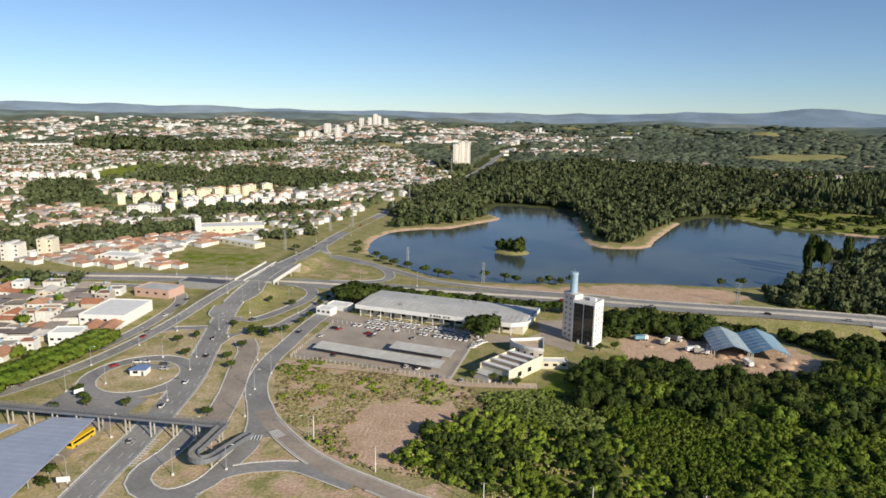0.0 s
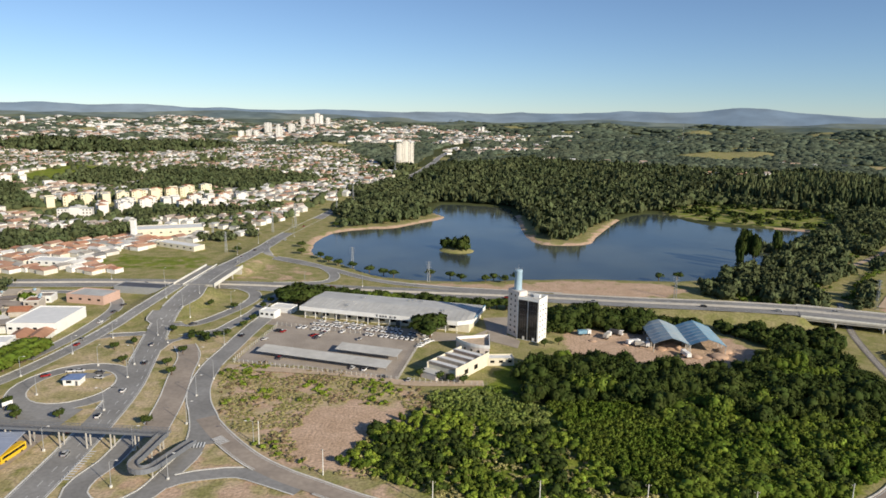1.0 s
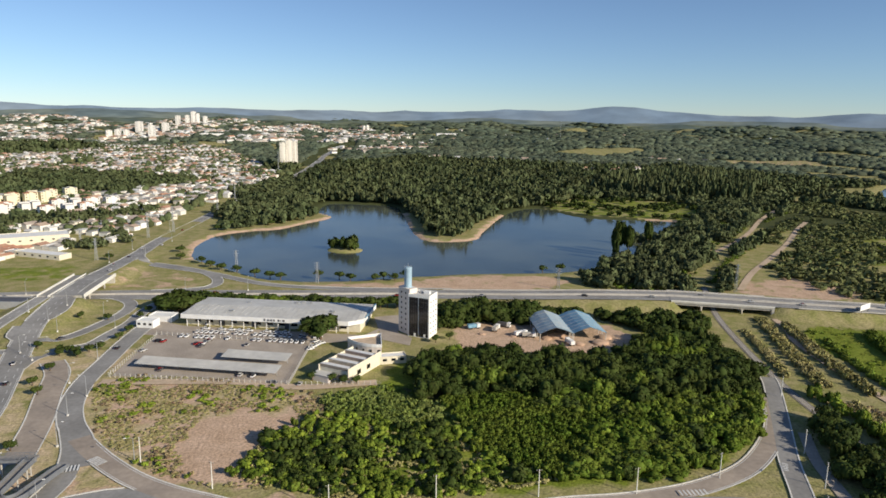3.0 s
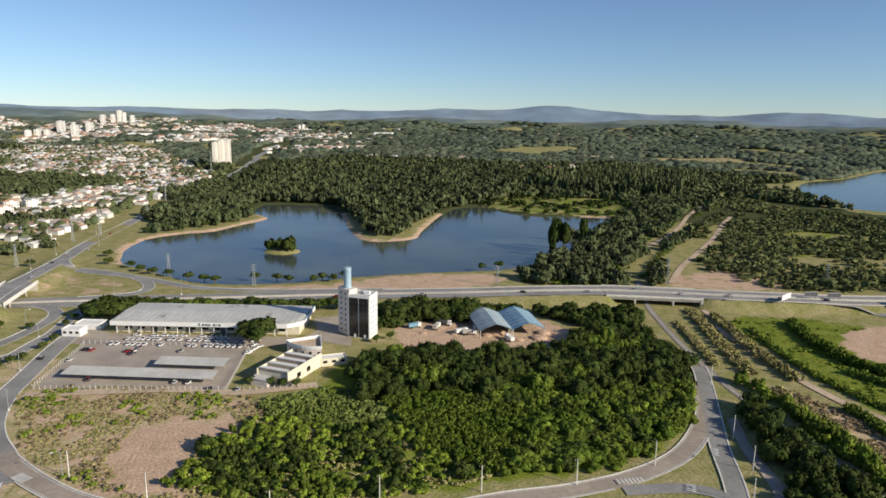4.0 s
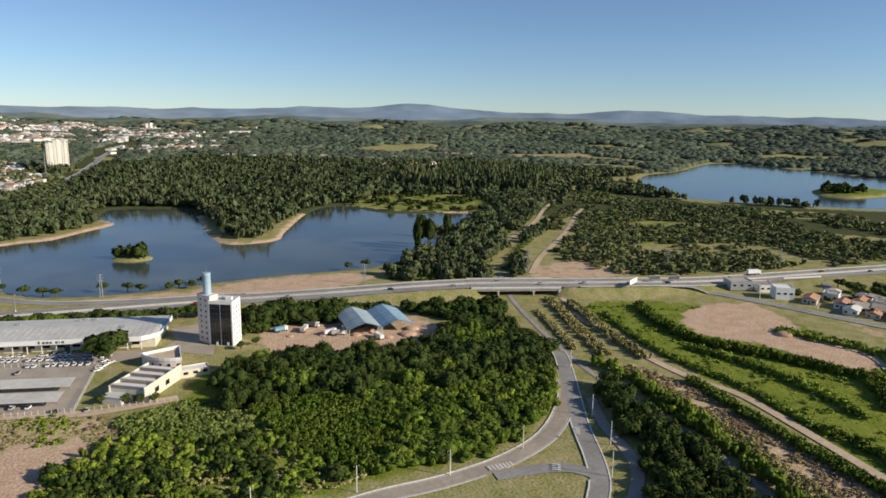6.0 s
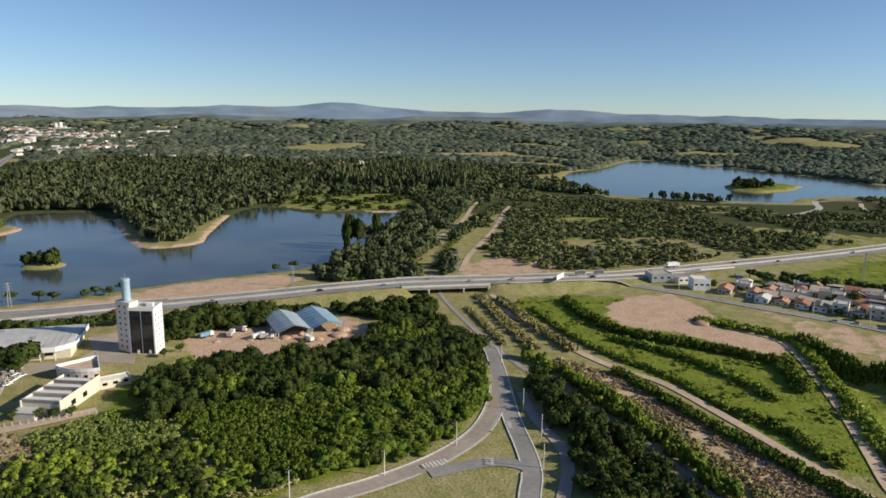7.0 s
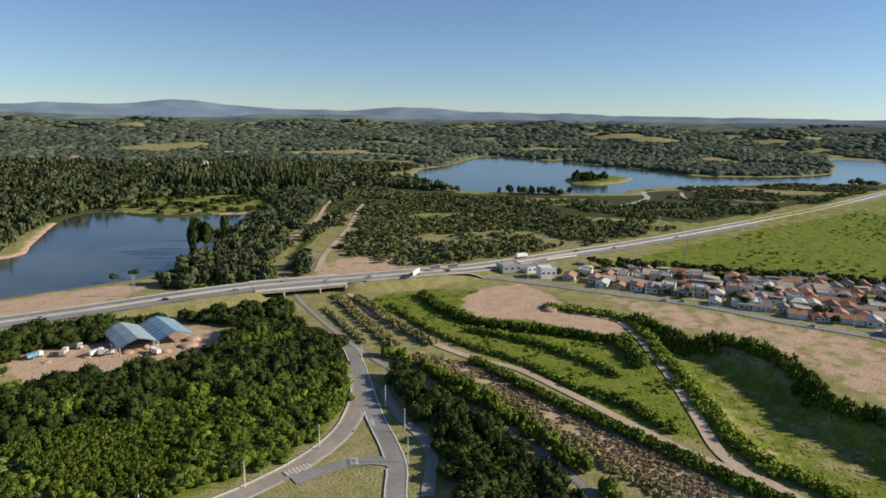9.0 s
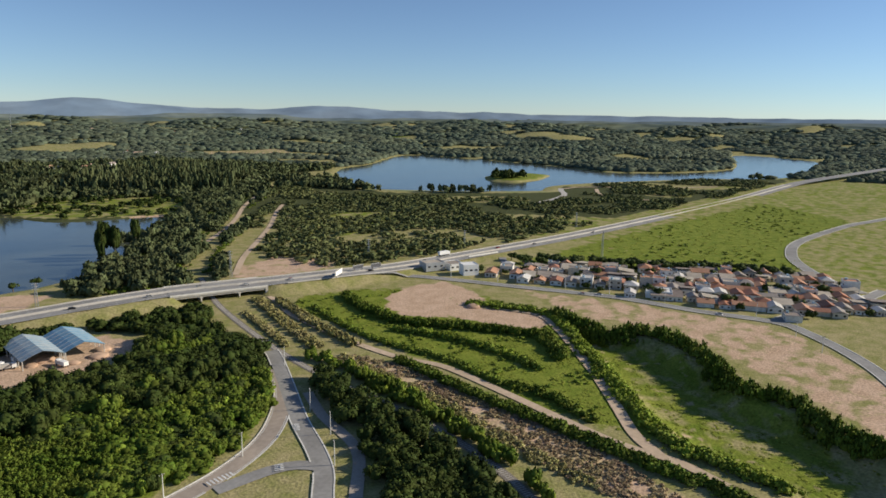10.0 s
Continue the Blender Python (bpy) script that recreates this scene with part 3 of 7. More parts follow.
def build_edges():
    """Kerbs and edge lines of all roads, left out where another road's surface runs."""
    for ob, line, width, z, kerbs, edges in ROADS:
        jobs = []
        if kerbs:
            jobs += [("kerb", width / 2 + 0.5, width / 2, z + 0.14, KERB), ("kerb", -width / 2, -width / 2 - 0.5, z + 0.14, KERB)]
        if edges:
            jobs += [("edge_line", width / 2 - 0.5, width / 2 - 0.7, z + 0.013, PAINT), ("edge_line", -width / 2 + 0.7, -width / 2 + 0.5, z + 0.013, PAINT)]
        for nm, w0, w1, dz, mt in jobs:
            V, F = [], []
            strip(V, F, line, w0, w1, dz)
            A_ = np.array(V)
            mid = (A_[0:-2:2] + A_[3::2]) / 2
            keep = np.ones(len(mid), dtype=bool)
            for ob2, line2, width2, *_ in ROADS:
                if ob2 is not ob and np.abs(line2[:, 0] - line[:, 0].mean()).min() < 900:
                    d, hz = seg_dist(line2, mid[:, 0], mid[:, 1], z=line2[:, 2])
                    keep &= (d > width2 / 2 + 0.1) | (np.abs(hz - mid[:, 2]) > 2)
            F = [f[::-1] for f, k in zip(F, keep) if k]
            if nm == "kerb":
                drop = []
                o = 0 if w0 > 0 else 1
                for f in F:
                    i0 = min(f) // 2
                    p0, p1 = V[2 * i0 + 1 - o], V[2 * i0 + 3 - o]
                    b0 = len(V)
                    V += [p0, p1, (p1[0], p1[1], p1[2] - 0.2), (p0[0], p0[1], p0[2] - 0.2)]
                    drop.append((b0, b0 + 1, b0 + 2, b0 + 3))
                F = F + drop
            if F:
                k = new(nm, mesh_from(nm, V, F, mats=[mt]))
                k.parent = ob


build_edges()

# concrete barriers along the highway
for off, x0, x1 in ((11.4, 40, 1300), (1.2, -420, 1300), (-1.2, -420, 1300), (-11.4, 262, 420)):
    ln = HIGHWAY[(HIGHWAY[:, 0] > x0) & (HIGHWAY[:, 0] < x1)]
    dv = np.gradient(ln[:, :2], axis=0)
    dv /= np.linalg.norm(dv, axis=1)[:, None]
    V, Q = [], []
    for p, q in zip(ln, np.stack([-dv[:, 1], dv[:, 0]], 1)):
        for o_, zz in ((-0.25, 0.0), (0.25, 0.0), (0.1, 0.7), (-0.1, 0.7)):
            V.append((p[0] + q[0] * (off + o_), p[1] + q[1] * (off + o_), p[2] + zz + (0.2 if 190 < p[0] < 256 else 0)))
    for i in range(len(ln) - 1):
        for k in range(4):
            Q.append((4 * i + k, 4 * i + 4 + k, 4 * i + 4 + (k + 1) % 4, 4 * i + (k + 1) % 4))
    tagged(new("barrier", mesh_from("barrier", V, Q, mats=[CONCRETE])), "pale concrete safety barrier along the highway", "barrier", kind="structure")


# ---- trees ----
def ball_arrays(n, size):
    """A round block of n x n quads on each side of a cube."""
    key, V, Q = {}, [], []
    for ax in range(3):
        for sg in (-1, 1):
            for i in range(n):
                for j in range(n):
                    f = []
                    for a, b in ((i, j), (i + 1, j), (i + 1, j + 1), (i, j + 1)):
                        p = [0, 0, 0]
                        p[ax], p[(ax + 1) % 3], p[(ax + 2) % 3] = sg * n, 2 * a - n, 2 * b - n
                        p = tuple(p)
                        if p not in key:
                            key[p] = len(V)
                            V.append(np.array(p) / np.linalg.norm(p) * size)
                        f.append(key[p])
                    Q.append(f if sg > 0 else f[::-1])
    return np.array(V), np.array(Q)


BALL, CUBE = ball_arrays(2, 1.0), ball_arrays(1, 1.04)


def crown_arrays(rs, cards, radius=1.0, tall=1.0, card=0.22, blobs=7, core=True):
    """Leaf clumps on a cluster of lobes, unit size: vertices, quads and soft outward normals; base at z = 0."""
    cen = [(0, 0, 0.62 * tall)]
    for _ in range(blobs):
        a, d = rs.uniform(0, 6.283), rs.uniform(0.35, 0.72)
        cen.append((d * math.cos(a) * radius, d * math.sin(a) * radius, rs.uniform(0.4, 0.78) * tall))
    cen = np.array(cen)
    rad = np.concatenate([[0.55], rs.uniform(0.26, 0.46, blobs)]) * radius
    V, Q, N = [], [], []
    k = rs.randint(0, len(cen), cards)
    n = rs.normal(size=(cards, 3))
    n[:, 2] = np.abs(n[:, 2]) * 0.9 + 0.05 - 0.5 * (rs.rand(cards) < 0.25)
    n /= np.linalg.norm(n, axis=1)[:, None]
    c = cen[k] + n * rad[k, None] * np.array([1, 1, 0.85]) * rs.uniform(0.82, 1.14, (cards, 1))
    t = n + rs.normal(size=(cards, 3)) * 0.5
    t /= np.linalg.norm(t, axis=1)[:, None]
    u = np.cross(t, rs.normal(size=(cards, 3)))
    u /= np.linalg.norm(u, axis=1)[:, None] + 1e-9
    w = np.cross(t, u)
    s = card * rs.uniform(0.55, 1.3, (cards, 1))
    P = np.stack([c - u * s - w * s * 0.7, c + u * s * 0.9 - w * s * 0.6, c + u * s + w * s * 0.7, c - u * s * 0.8 + w * s], 1)
    V.append(P.reshape(-1, 3))
    Q.append(np.arange(cards * 4).reshape(-1, 4))
    soft_n = n * 0.8 + t * 0.35
    N.append(np.repeat(soft_n, 4, axis=0))
    if core:
        base = cards * 4
        ball, faces = BALL if cards >= 200 else CUBE
        for j in range(min(len(cen), 2 if cards < 60 else 4 if cards < 100 else 8)):
            o, r = cen[j], rad[j] * (0.9 if cards >= 200 else 0.86)
            V.append(ball * rs.uniform(0.86, 1.12, (len(ball), 1)) * r * np.array([1, 1, 0.85]) + o)
            N.append(ball / np.linalg.norm(ball, axis=1)[:, None])
            Q.append(faces + base)
            base += len(ball)
    return np.concatenate(V), np.concatenate(Q), np.concatenate(N)


def scatter(poly, gap, rs, avoid=(), holes=None):
    P = np.array(poly)[:, :2]
    gx = np.arange(P[:, 0].min(), P[:, 0].max(), gap)
    gy = np.arange(P[:, 1].min(), P[:, 1].max(), gap)
    X, Y = [a.ravel() for a in np.meshgrid(gx, gy)]
    X, Y = X + rs.uniform(-0.45, 0.45, X.size) * gap, Y + rs.uniform(-0.45, 0.45, X.size) * gap
    ok = inside(poly, X, Y)
    for line, clear in avoid:
        ok &= seg_dist(line, X, Y) > clear
    if holes is not None:
        ok &= wave_noise(X, Y, holes[0], holes[1]) < holes[2]
    return X[ok], Y[ok]


def planted(name, X, Y, material, size, tall, cards, label, category="trees", seed=1, card=0.22, sink=0.15, spread=0.35, variants=6, blobs=7):
    """Many trees or shrubs as one mesh."""
    rs = np.random.RandomState(seed)
    kinds = [crown_arrays(rs, cards, 1.0, 1.0, card, blobs) for _ in range(variants)]
    Z = height(X, Y)
    n = len(X)
    if not n:
        return None
    pick, ang = rs.randint(0, variants, n), rs.uniform(0, 6.283, n)
    sz = size * rs.uniform(1 - spread, 1 + spread, n)
    tl = tall * rs.uniform(1 - spread * 0.8, 1 + spread * 0.8, n)
    VV, QQ, NN, base = [], [], [], 0
    for v in range(variants):
        m = np.where(pick == v)[0]
        if not len(m):
            continue
        V, Q, N = kinds[v]
        c, s = np.cos(ang[m])[:, None], np.sin(ang[m])[:, None]
        x = (V[None, :, 0] * c - V[None, :, 1] * s) * sz[m, None] + X[m, None]
        y = (V[None, :, 0] * s + V[None, :, 1] * c) * sz[m, None] + Y[m, None]
        z = (V[None, :, 2] - sink) * tl[m, None] + Z[m, None]
        VV.append(np.stack([x, y, z], -1).reshape(-1, 3))
        QQ.append((Q[None] + (np.arange(len(m)) * len(V))[:, None, None]).reshape(-1, 4) + base)
        sq = sz[m, None] / tl[m, None]
        nn = np.stack([N[None, :, 0] * c - N[None, :, 1] * s, N[None, :, 0] * s + N[None, :, 1] * c, N[None, :, 2] * sq], -1)
        NN.append((nn / (np.linalg.norm(nn, axis=-1, keepdims=True) + 1e-9)).reshape(-1, 3))
        base += len(m) * len(V)
    return tagged(new(name, mesh_from(name, np.concatenate(VV), np.concatenate(QQ), mats=[material], normals=np.concatenate(NN))), label, category, kind="stuff")


rs = np.random.RandomState(11)
HW2, AV2 = [tuple(p[:2]) for p in HIGHWAY[::3]], [tuple(p[:2]) for p in AVENUE[::3]]
near_roads = [([(-106, 246), (-98, 236), (-88, 225), (-76, 214), (-64, 206), (-52, 200), (-30, 190), (0, 183), (60, 188), (109, 194), (132, 205), (152, 224), (165, 242), (174, 261)], 6.0),
              ([(122, 159), (139, 185), (149, 208), (162, 233), (174, 256), (184, 276), (196, 310), (207, 352)], 6.0)]
PLANTATION = [(30, 268), (62, 273), (93, 258), (103, 240), (116, 217), (92, 204), (60, 202), (44, 225), (36, 246)]
BUSHES = [(-46, 214), (-38, 241), (-24, 260), (-4, 258), (13, 244), (38, 246), (48, 224), (64, 201), (36, 196), (-10, 196)]
BIGTREES = [(22, 270), (20, 300), (26, 309), (44, 321), (78, 315), (124, 312), (150, 343), (182, 330), (186, 295), (178, 265), (130, 256), (92, 261), (60, 274)]
EDGE = [(69, 260), (90, 262), (130, 258), (176, 264), (160, 236), (121, 207), (87, 198), (60, 200), (95, 241)]
X, Y = scatter(PLANTATION, 2.7, rs, near_roads)
planted("plantation_trees", X, Y, LEAF, 2.3, 3.4, 160, "dense green plantation of young trees", seed=2, card=0.1, spread=0.2)
X, Y = scatter(BUSHES, 4.2, rs, near_roads, (40, 5, 0.3))
planted("bushes", X, Y, LEAF_LIGHT, 2.2, 2.4, 220, "light green bushes and tall grass", "bushes", 3, card=0.1, spread=0.5)
REEDS = [(-26, 262), (-16, 278), (6, 284), (28, 268), (36, 246), (13, 243), (-4, 256)]
X, Y = scatter(REEDS, 2.4, rs, (), (50, 28, 0.7))
planted("reeds", X, Y, LEAF_REED, 1.7, 2.0, 90, "pale green reeds and tall weeds", "reeds", 29, card=0.13, spread=0.5)
X, Y = scatter([(-26, 262), (-16, 284), (20, 288), (24, 272), (0, 276)], 3.6, rs, (), (30, 27, 0.3))
planted("reeds_lush", X, Y, LEAF_LIGHT, 2.0, 1.6, 120, "bright green low weeds by the track", "reeds", 27, card=0.12, spread=0.5)
X, Y = scatter(BUSHES, 4.2, rs, near_roads, (45, 6, -0.12))
planted("bushes_dark", X, Y, LEAF_DARK, 2.9, 3.4, 260, "dark green bushes", "bushes", 4, card=0.09, spread=0.5)
X, Y = scatter(BUSHES, 4.6, rs, near_roads, (30, 16, 0.2))
planted("bushes_mixed", X, Y, LEAF, 2.4, 2.8, 240, "mid green bushes of many sizes", "bushes", 26, card=0.1, spread=0.5)
X, Y = scatter(BUSHES, 2.3, rs, near_roads, (25, 17, 0.5))
planted("bush_grass", X, Y, LEAF_OLIVE, 1.3, 1.1, 30, "tall yellowish grass between the bushes", "grass", 25, card=0.22, blobs=3, spread=0.5)
X, Y = scatter(BIGTREES, 6.6, rs, near_roads)
tint_of = wave_noise(X, Y, 45, 71)
for nm, m, lf, sd in (("wood_trees", tint_of < 0.5, LEAF_DARK, 5), ("wood_trees_bright", tint_of >= 0.5, LEAF, 55)):
    planted(nm, X[m], Y[m], lf, 6.2, 8.4, 900, "dense dark green broadleaf woods" if lf is LEAF_DARK else "brighter green broadleaf trees in the woods", seed=sd, card=0.052, blobs=13, spread=0.42)
X, Y = scatter(EDGE, 4.6, rs, near_roads)
planted("edge_trees", X, Y, LEAF, 3.9, 4.4, 300, "mixed green young trees along the road", seed=6, card=0.075, blobs=9, spread=0.5)
X, Y = scatter(EDGE, 7.5, rs, near_roads, (30, 18, 0.2))
planted("edge_shrubs", X, Y, LEAF_LIGHT, 2.9, 4.4, 240, "light green shrubs among the young trees", "shrubs", seed=7, card=0.09, spread=0.45)
X, Y = scatter(EDGE, 9.0, rs, near_roads, (35, 19, 0.2))
planted("edge_trees_dark", X, Y, LEAF_DARK, 4.2, 5.2, 340, "dark young trees among the shrubs", seed=24, card=0.075, blobs=9, spread=0.4)
X, Y = scatter([(44, 380), (48, 400), (98, 397), (96, 374), (80, 370), (62, 378)], 7.5, rs, [(HW2, 16)])
planted("yard_trees", X, Y, LEAF_DARK, 7.2, 10.0, 800, "broad dark trees behind the earth yard", seed=23, card=0.055, blobs=13)
BELOW_HW = [(38, 372), (46, 394), (120, 390), (200, 374), (196, 352), (160, 344), (148, 368), (136, 380), (94, 383), (86, 373), (62, 379), (48, 368)]
X, Y = scatter(BELOW_HW, 7.0, rs, [(HW2, 14)])
planted("highway_trees", X, Y, LEAF_DARK, 6.0, 7.2, 380, "dark trees below the highway", seed=8, blobs=11, card=0.1)
RAIL = [(240, 450), (224, 410), (213, 380), (204, 347), (194, 303), (187, 262), (184, 226), (184, 194), (181, 160), (174, 130), (164, 103), (150, 70)]
RIGHT_WOOD = [(182, 246), (180, 212), (176, 173), (168, 140), (158, 108), (120, 90), (112, 118), (138, 150), (152, 180), (160, 202), (170, 224)]
side_lane = [([(128, 150), (149, 174), (158, 205), (168, 228)], 4.5), (RAIL, 3.5)]
X, Y = scatter(RIGHT_WOOD, 5.8, rs, [*side_lane, *near_roads])
planted("railside_trees", X, Y, LEAF_DARK, 4.8, 6.6, 700, "dark green trees beside the railway", seed=9, card=0.062, blobs=12, spread=0.4)
RIGHT_LIGHT = [(192, 262), (194, 236), (190, 206), (184, 173), (174, 138), (163, 104), (170, 100), (182, 135), (192, 172), (198, 206), (200, 236), (197, 262)]
X, Y = scatter(RIGHT_LIGHT, 3.6, rs, [(RAIL, 3.0)])
planted("railside_shrubs", X, Y, LEAF_LIGHT, 2.3, 4.4, 260, "bright green shrubs beside the railway", "shrubs", seed=10, card=0.09, spread=0.45)
X, Y = scatter(RIGHT_LIGHT, 5.0, rs, [(RAIL, 3.0)])
planted("railside_bushes", X, Y, LEAF, 2.8, 5.0, 300, "mid green bushes beside the railway", "bushes", seed=22, card=0.085, spread=0.4)
LAKESIDE = [(150, 462), (186, 512), (240, 560), (258, 640), (330, 690), (375, 740), (470, 900), (600, 905), (500, 760), (400, 640), (300, 520), (258, 440), (225, 430), (190, 440)]
tracks = [([(262, 440), (300, 490), (345, 540), (404, 607), (470, 690), (510, 735)], 7), ([(300, 560), (350, 610), (405, 674), (470, 760), (551, 850)], 7), ([(225, 425), (247, 471), (305, 548), (462, 725), (547, 800)], 6), (HW2, 16)]
X, Y = scatter(LAKESIDE, 7.4, rs, tracks, (90, 9, 0.3))
planted("lakeside_trees", X, Y, LEAF_GREY, 5.8, 8.5, 110, "dark woods at the lake's shore", seed=12, card=0.17, blobs=7, spread=0.45)
X, Y = scatter(LAKESIDE, 6.5, rs, tracks, (70, 10, 0.2))
planted("lakeside_shrubs", X, Y, LEAF, 3.4, 3.2, 39, "green shrubs at the lake's shore", "shrubs", seed=13, card=0.14)
SCRUB_LOW = 4.2
SCRUB = [(300, 430), (360, 395), (454, 385), (600, 376), (760, 372), (1000, 366), (1300, 372), (1400, 420), (1310, 505), (1000, 625), (905, 598), (780, 680), (700, 790), (640, 900), (600, 905), (500, 760), (400, 640), (330, 530)]
X, Y = scatter(SCRUB, 8.5, rs, [*tracks, ([(775, 528), (857, 540), (963, 600)], 14), (DAM, 60)], (150, 11, 0.42))
thin = (X < 640) | (wave_noise(X, Y, 170, 72) < 0.12)
X, Y = X[thin], Y[thin]
planted("scrub_trees", X, Y, LEAF_SCRUB, 5.4, SCRUB_LOW, 36, "dark green scrub woodland below the dam", seed=14, card=0.2, blobs=5, spread=0.5)
PENINSULA = [(-185, 1400), (-120, 1180), (-95, 1000), (-70, 925), (-30, 925), (40, 895), (56, 820), (60, 720), (66, 660), (80, 652), (98, 660), (112, 705), (165, 835), (222, 880), (300, 965), (420, 960), (480, 1250), (400, 1420), (120, 1600)]
X, Y = scatter(PENINSULA, 8.6, rs, [(AV2, 22)])
planted("peninsula_forest", X, Y, LEAF_GREY, 6.4, 12, 34, "dense dark forest on the lake's peninsula", seed=15, card=0.27, blobs=5, spread=0.42)
EUCALYPT = [(345, 985), (440, 940), (545, 905), (690, 1100), (640, 1180), (420, 1130)]
X, Y = scatter(EUCALYPT, 8, rs)
planted("eucalyptus_rows", X, Y, LEAF_GREY, 4.2, 22, 26, "tall dark eucalyptus plantation", seed=16, card=0.26, blobs=4)
for nm, poly, gap, sz, tl, lf, sd in (("islet_trees", ISLET_A, 5, 4.5, 8.5, LEAF_DARK, 17), ("reservoir_islet_trees", [(1000, 770), (1010, 740), (1060, 745), (1080, 790), (1040, 810)], 14, 9, 13, LEAF_DARK, 18)):
    X, Y = scatter(poly, gap, rs)
    planted(nm, X, Y, lf, sz, tl, 80, "dark bushy trees on a small islet", seed=sd)

# hedges on the terraces
HEDGES = [([(281, 338), (271, 310), (266, 274), (281, 244), (297, 212), (301, 196), (280, 171)], 6, 4.2, LEAF), ([(255, 262), (264, 235), (267, 200), (262, 172)], 4, 3.6, LEAF_LIGHT), ([(237, 171), (236, 146), (229, 124)], 4, 3.2, LEAF),
          ([(325, 268), (340, 232), (338, 212), (318, 186), (300, 168), (272, 138), (248, 112), (233, 93), (231, 78), (230, 50)], 8, 3.2, LEAF_LIGHT),
          ([(344, 215), (333, 180), (348, 156), (345, 138), (324, 112), (304, 94), (302, 70), (289, 56), (278, 30), (262, 0)], 9, 5.5, LEAF), ([(250, 330), (240, 290), (236, 250), (240, 212), (234, 165)], 3, 2.6, LEAF_LIGHT),
          ([(222, 226), (221, 212), (216, 165), (214, 126), (212, 91), (211, 60), (200, 20)], 5, 3.2, LEAF)]
for i, (pts, w, tl, lf) in enumerate(HEDGES):
    line = spline(pts, 1.2)
    k = 4 if w > 4 else 2
    P = np.repeat(line, k, axis=0)
    wide = w * (0.95 + 0.5 * wave_noise(P[:, 0], P[:, 1], 18, 80 + i))[:, None]
    P = P + rs.uniform(-0.5, 0.5, P.shape) * wide
    planted("hedge", P[:, 0], P[:, 1], lf, 2.1, tl * 0.82, 58, "overgrown green hedge along a terrace edge", "hedge", seed=30 + i, spread=0.55, card=0.14)
    P = np.repeat(line, 2, axis=0)
    P = P + rs.uniform(-0.8, 0.8, P.shape) * w
    planted("hedge_weeds", P[:, 0], P[:, 1], LEAF_MEADOW, 1.0, 0.6, 22, "bright green weeds spilling from the hedge", "weeds", seed=130 + i, spread=0.5, card=0.2, blobs=4)
for i, (poly, gap, sz, tl, clear_of) in enumerate(((MEADOW_R, 2.4, 0.9, 0.2, 0.1), (PIT_R, 2.6, 0.9, 0.18, 0.0), (FIELD_R, 6.5, 2.2, 0.35, -0.1))):
    X, Y = scatter(poly, gap, rs, [([(246, 372), (231, 325), (225, 266), (226, 228), (232, 206), (227, 164), (222, 132)], 4), ([(330, 250), (336, 222), (320, 198), (304, 180), (276, 150), (249, 124), (230, 106)], 4)], (22, 140 + i, clear_of))
    m = ~inside(PAD_R, X, Y)
    planted("meadow_grass", X[m], Y[m], LEAF_MEADOW, sz, tl, 10, "lush green tufted meadow grass", "grass", seed=144 + i, card=0.34, blobs=3, spread=0.5)
X, Y = scatter(BRUSH_R, 1.9, rs, (), (25, 21, 0.6))
planted("dry_brush", X, Y, LEAF_DRY, 1.3, 0.8, 60, "dry brown brushwood beside the track", "brush", seed=40, card=0.16)
X, Y = scatter(MEADOW_R, 4.0, rs, [([(246, 372), (231, 325), (225, 266), (226, 228), (232, 206), (227, 164), (222, 132)], 4)], (30, 22, -0.35))
pad_free = ~inside(PAD_R, X, Y)
X, Y = X[pad_free], Y[pad_free]
planted("meadow_shrubs", X, Y, LEAF_LIGHT, 1.6, 1.0, 60, "bright green weeds and low shrubs", "shrubs", seed=41, card=0.18)
def off_bare(X, Y):
    m = np.hypot((X + 44) / 24, (Y - 240) / 30) + 0.25 * wave_noise(X, Y, 20, 73) > 1
    return X[m], Y[m]


X, Y = off_bare(*scatter(WASTE, 3.6, rs, near_roads, (35, 23, -0.05)))
planted("waste_shrubs", X, Y, LEAF_DRY, 1.2, 0.8, 45, "dry tufts on the waste ground", "shrubs", seed=42)
X, Y = off_bare(*scatter(WASTE, 4.0, rs, near_roads, (40, 24, -0.3)))
planted("waste_bushes", X, Y, LEAF_LIGHT, 1.5, 1.2, 50, "green weeds on the waste ground", "shrubs", seed=43)

X, Y = off_bare(*scatter(WASTE, 1.7, rs, near_roads, (30, 25, 0.35)))
planted("dry_grass", X, Y, LEAF_OLIVE, 1.0, 0.35, 16, "knee-high dry grass on the waste ground", "grass", seed=44, card=0.35, blobs=3)
RAIL_GRASS = [([(236, 372), (226, 340), (214, 300), (206, 270)], 7, 2.2), ([(244, 360), (236, 330), (229, 300), (222, 260)], 6, 2.6), ([(214, 350), (204, 310), (197, 285)], 4, 1.6), ([(206, 250), (203, 215), (200, 180), (192, 140), (186, 100)], 7, 1.4)]
for i, (pts, w, tl) in enumerate(RAIL_GRASS):
    line = spline(pts, 1.2)
    P = np.repeat(line, 4, axis=0) + rs.uniform(-w / 2, w / 2, (len(line) * 4, 2))
    planted("tall_grass", P[:, 0], P[:, 1], LEAF_OLIVE, 1.2, tl, 50, "tall yellowish grass beside the railway", "grass", seed=45 + i, card=0.2, blobs=4)
X, Y = scatter(FIELD_R, 13, rs, (), (120, 27, -0.2))
planted("field_shrubs", X, Y, LEAF_LIGHT, 2.4, 1.2, 40, "low bushes dotted over the green field", "shrubs", seed=48, card=0.22)
X, Y = scatter(GREEN_LAKE, 16, rs, (), (80, 26, 0.1))
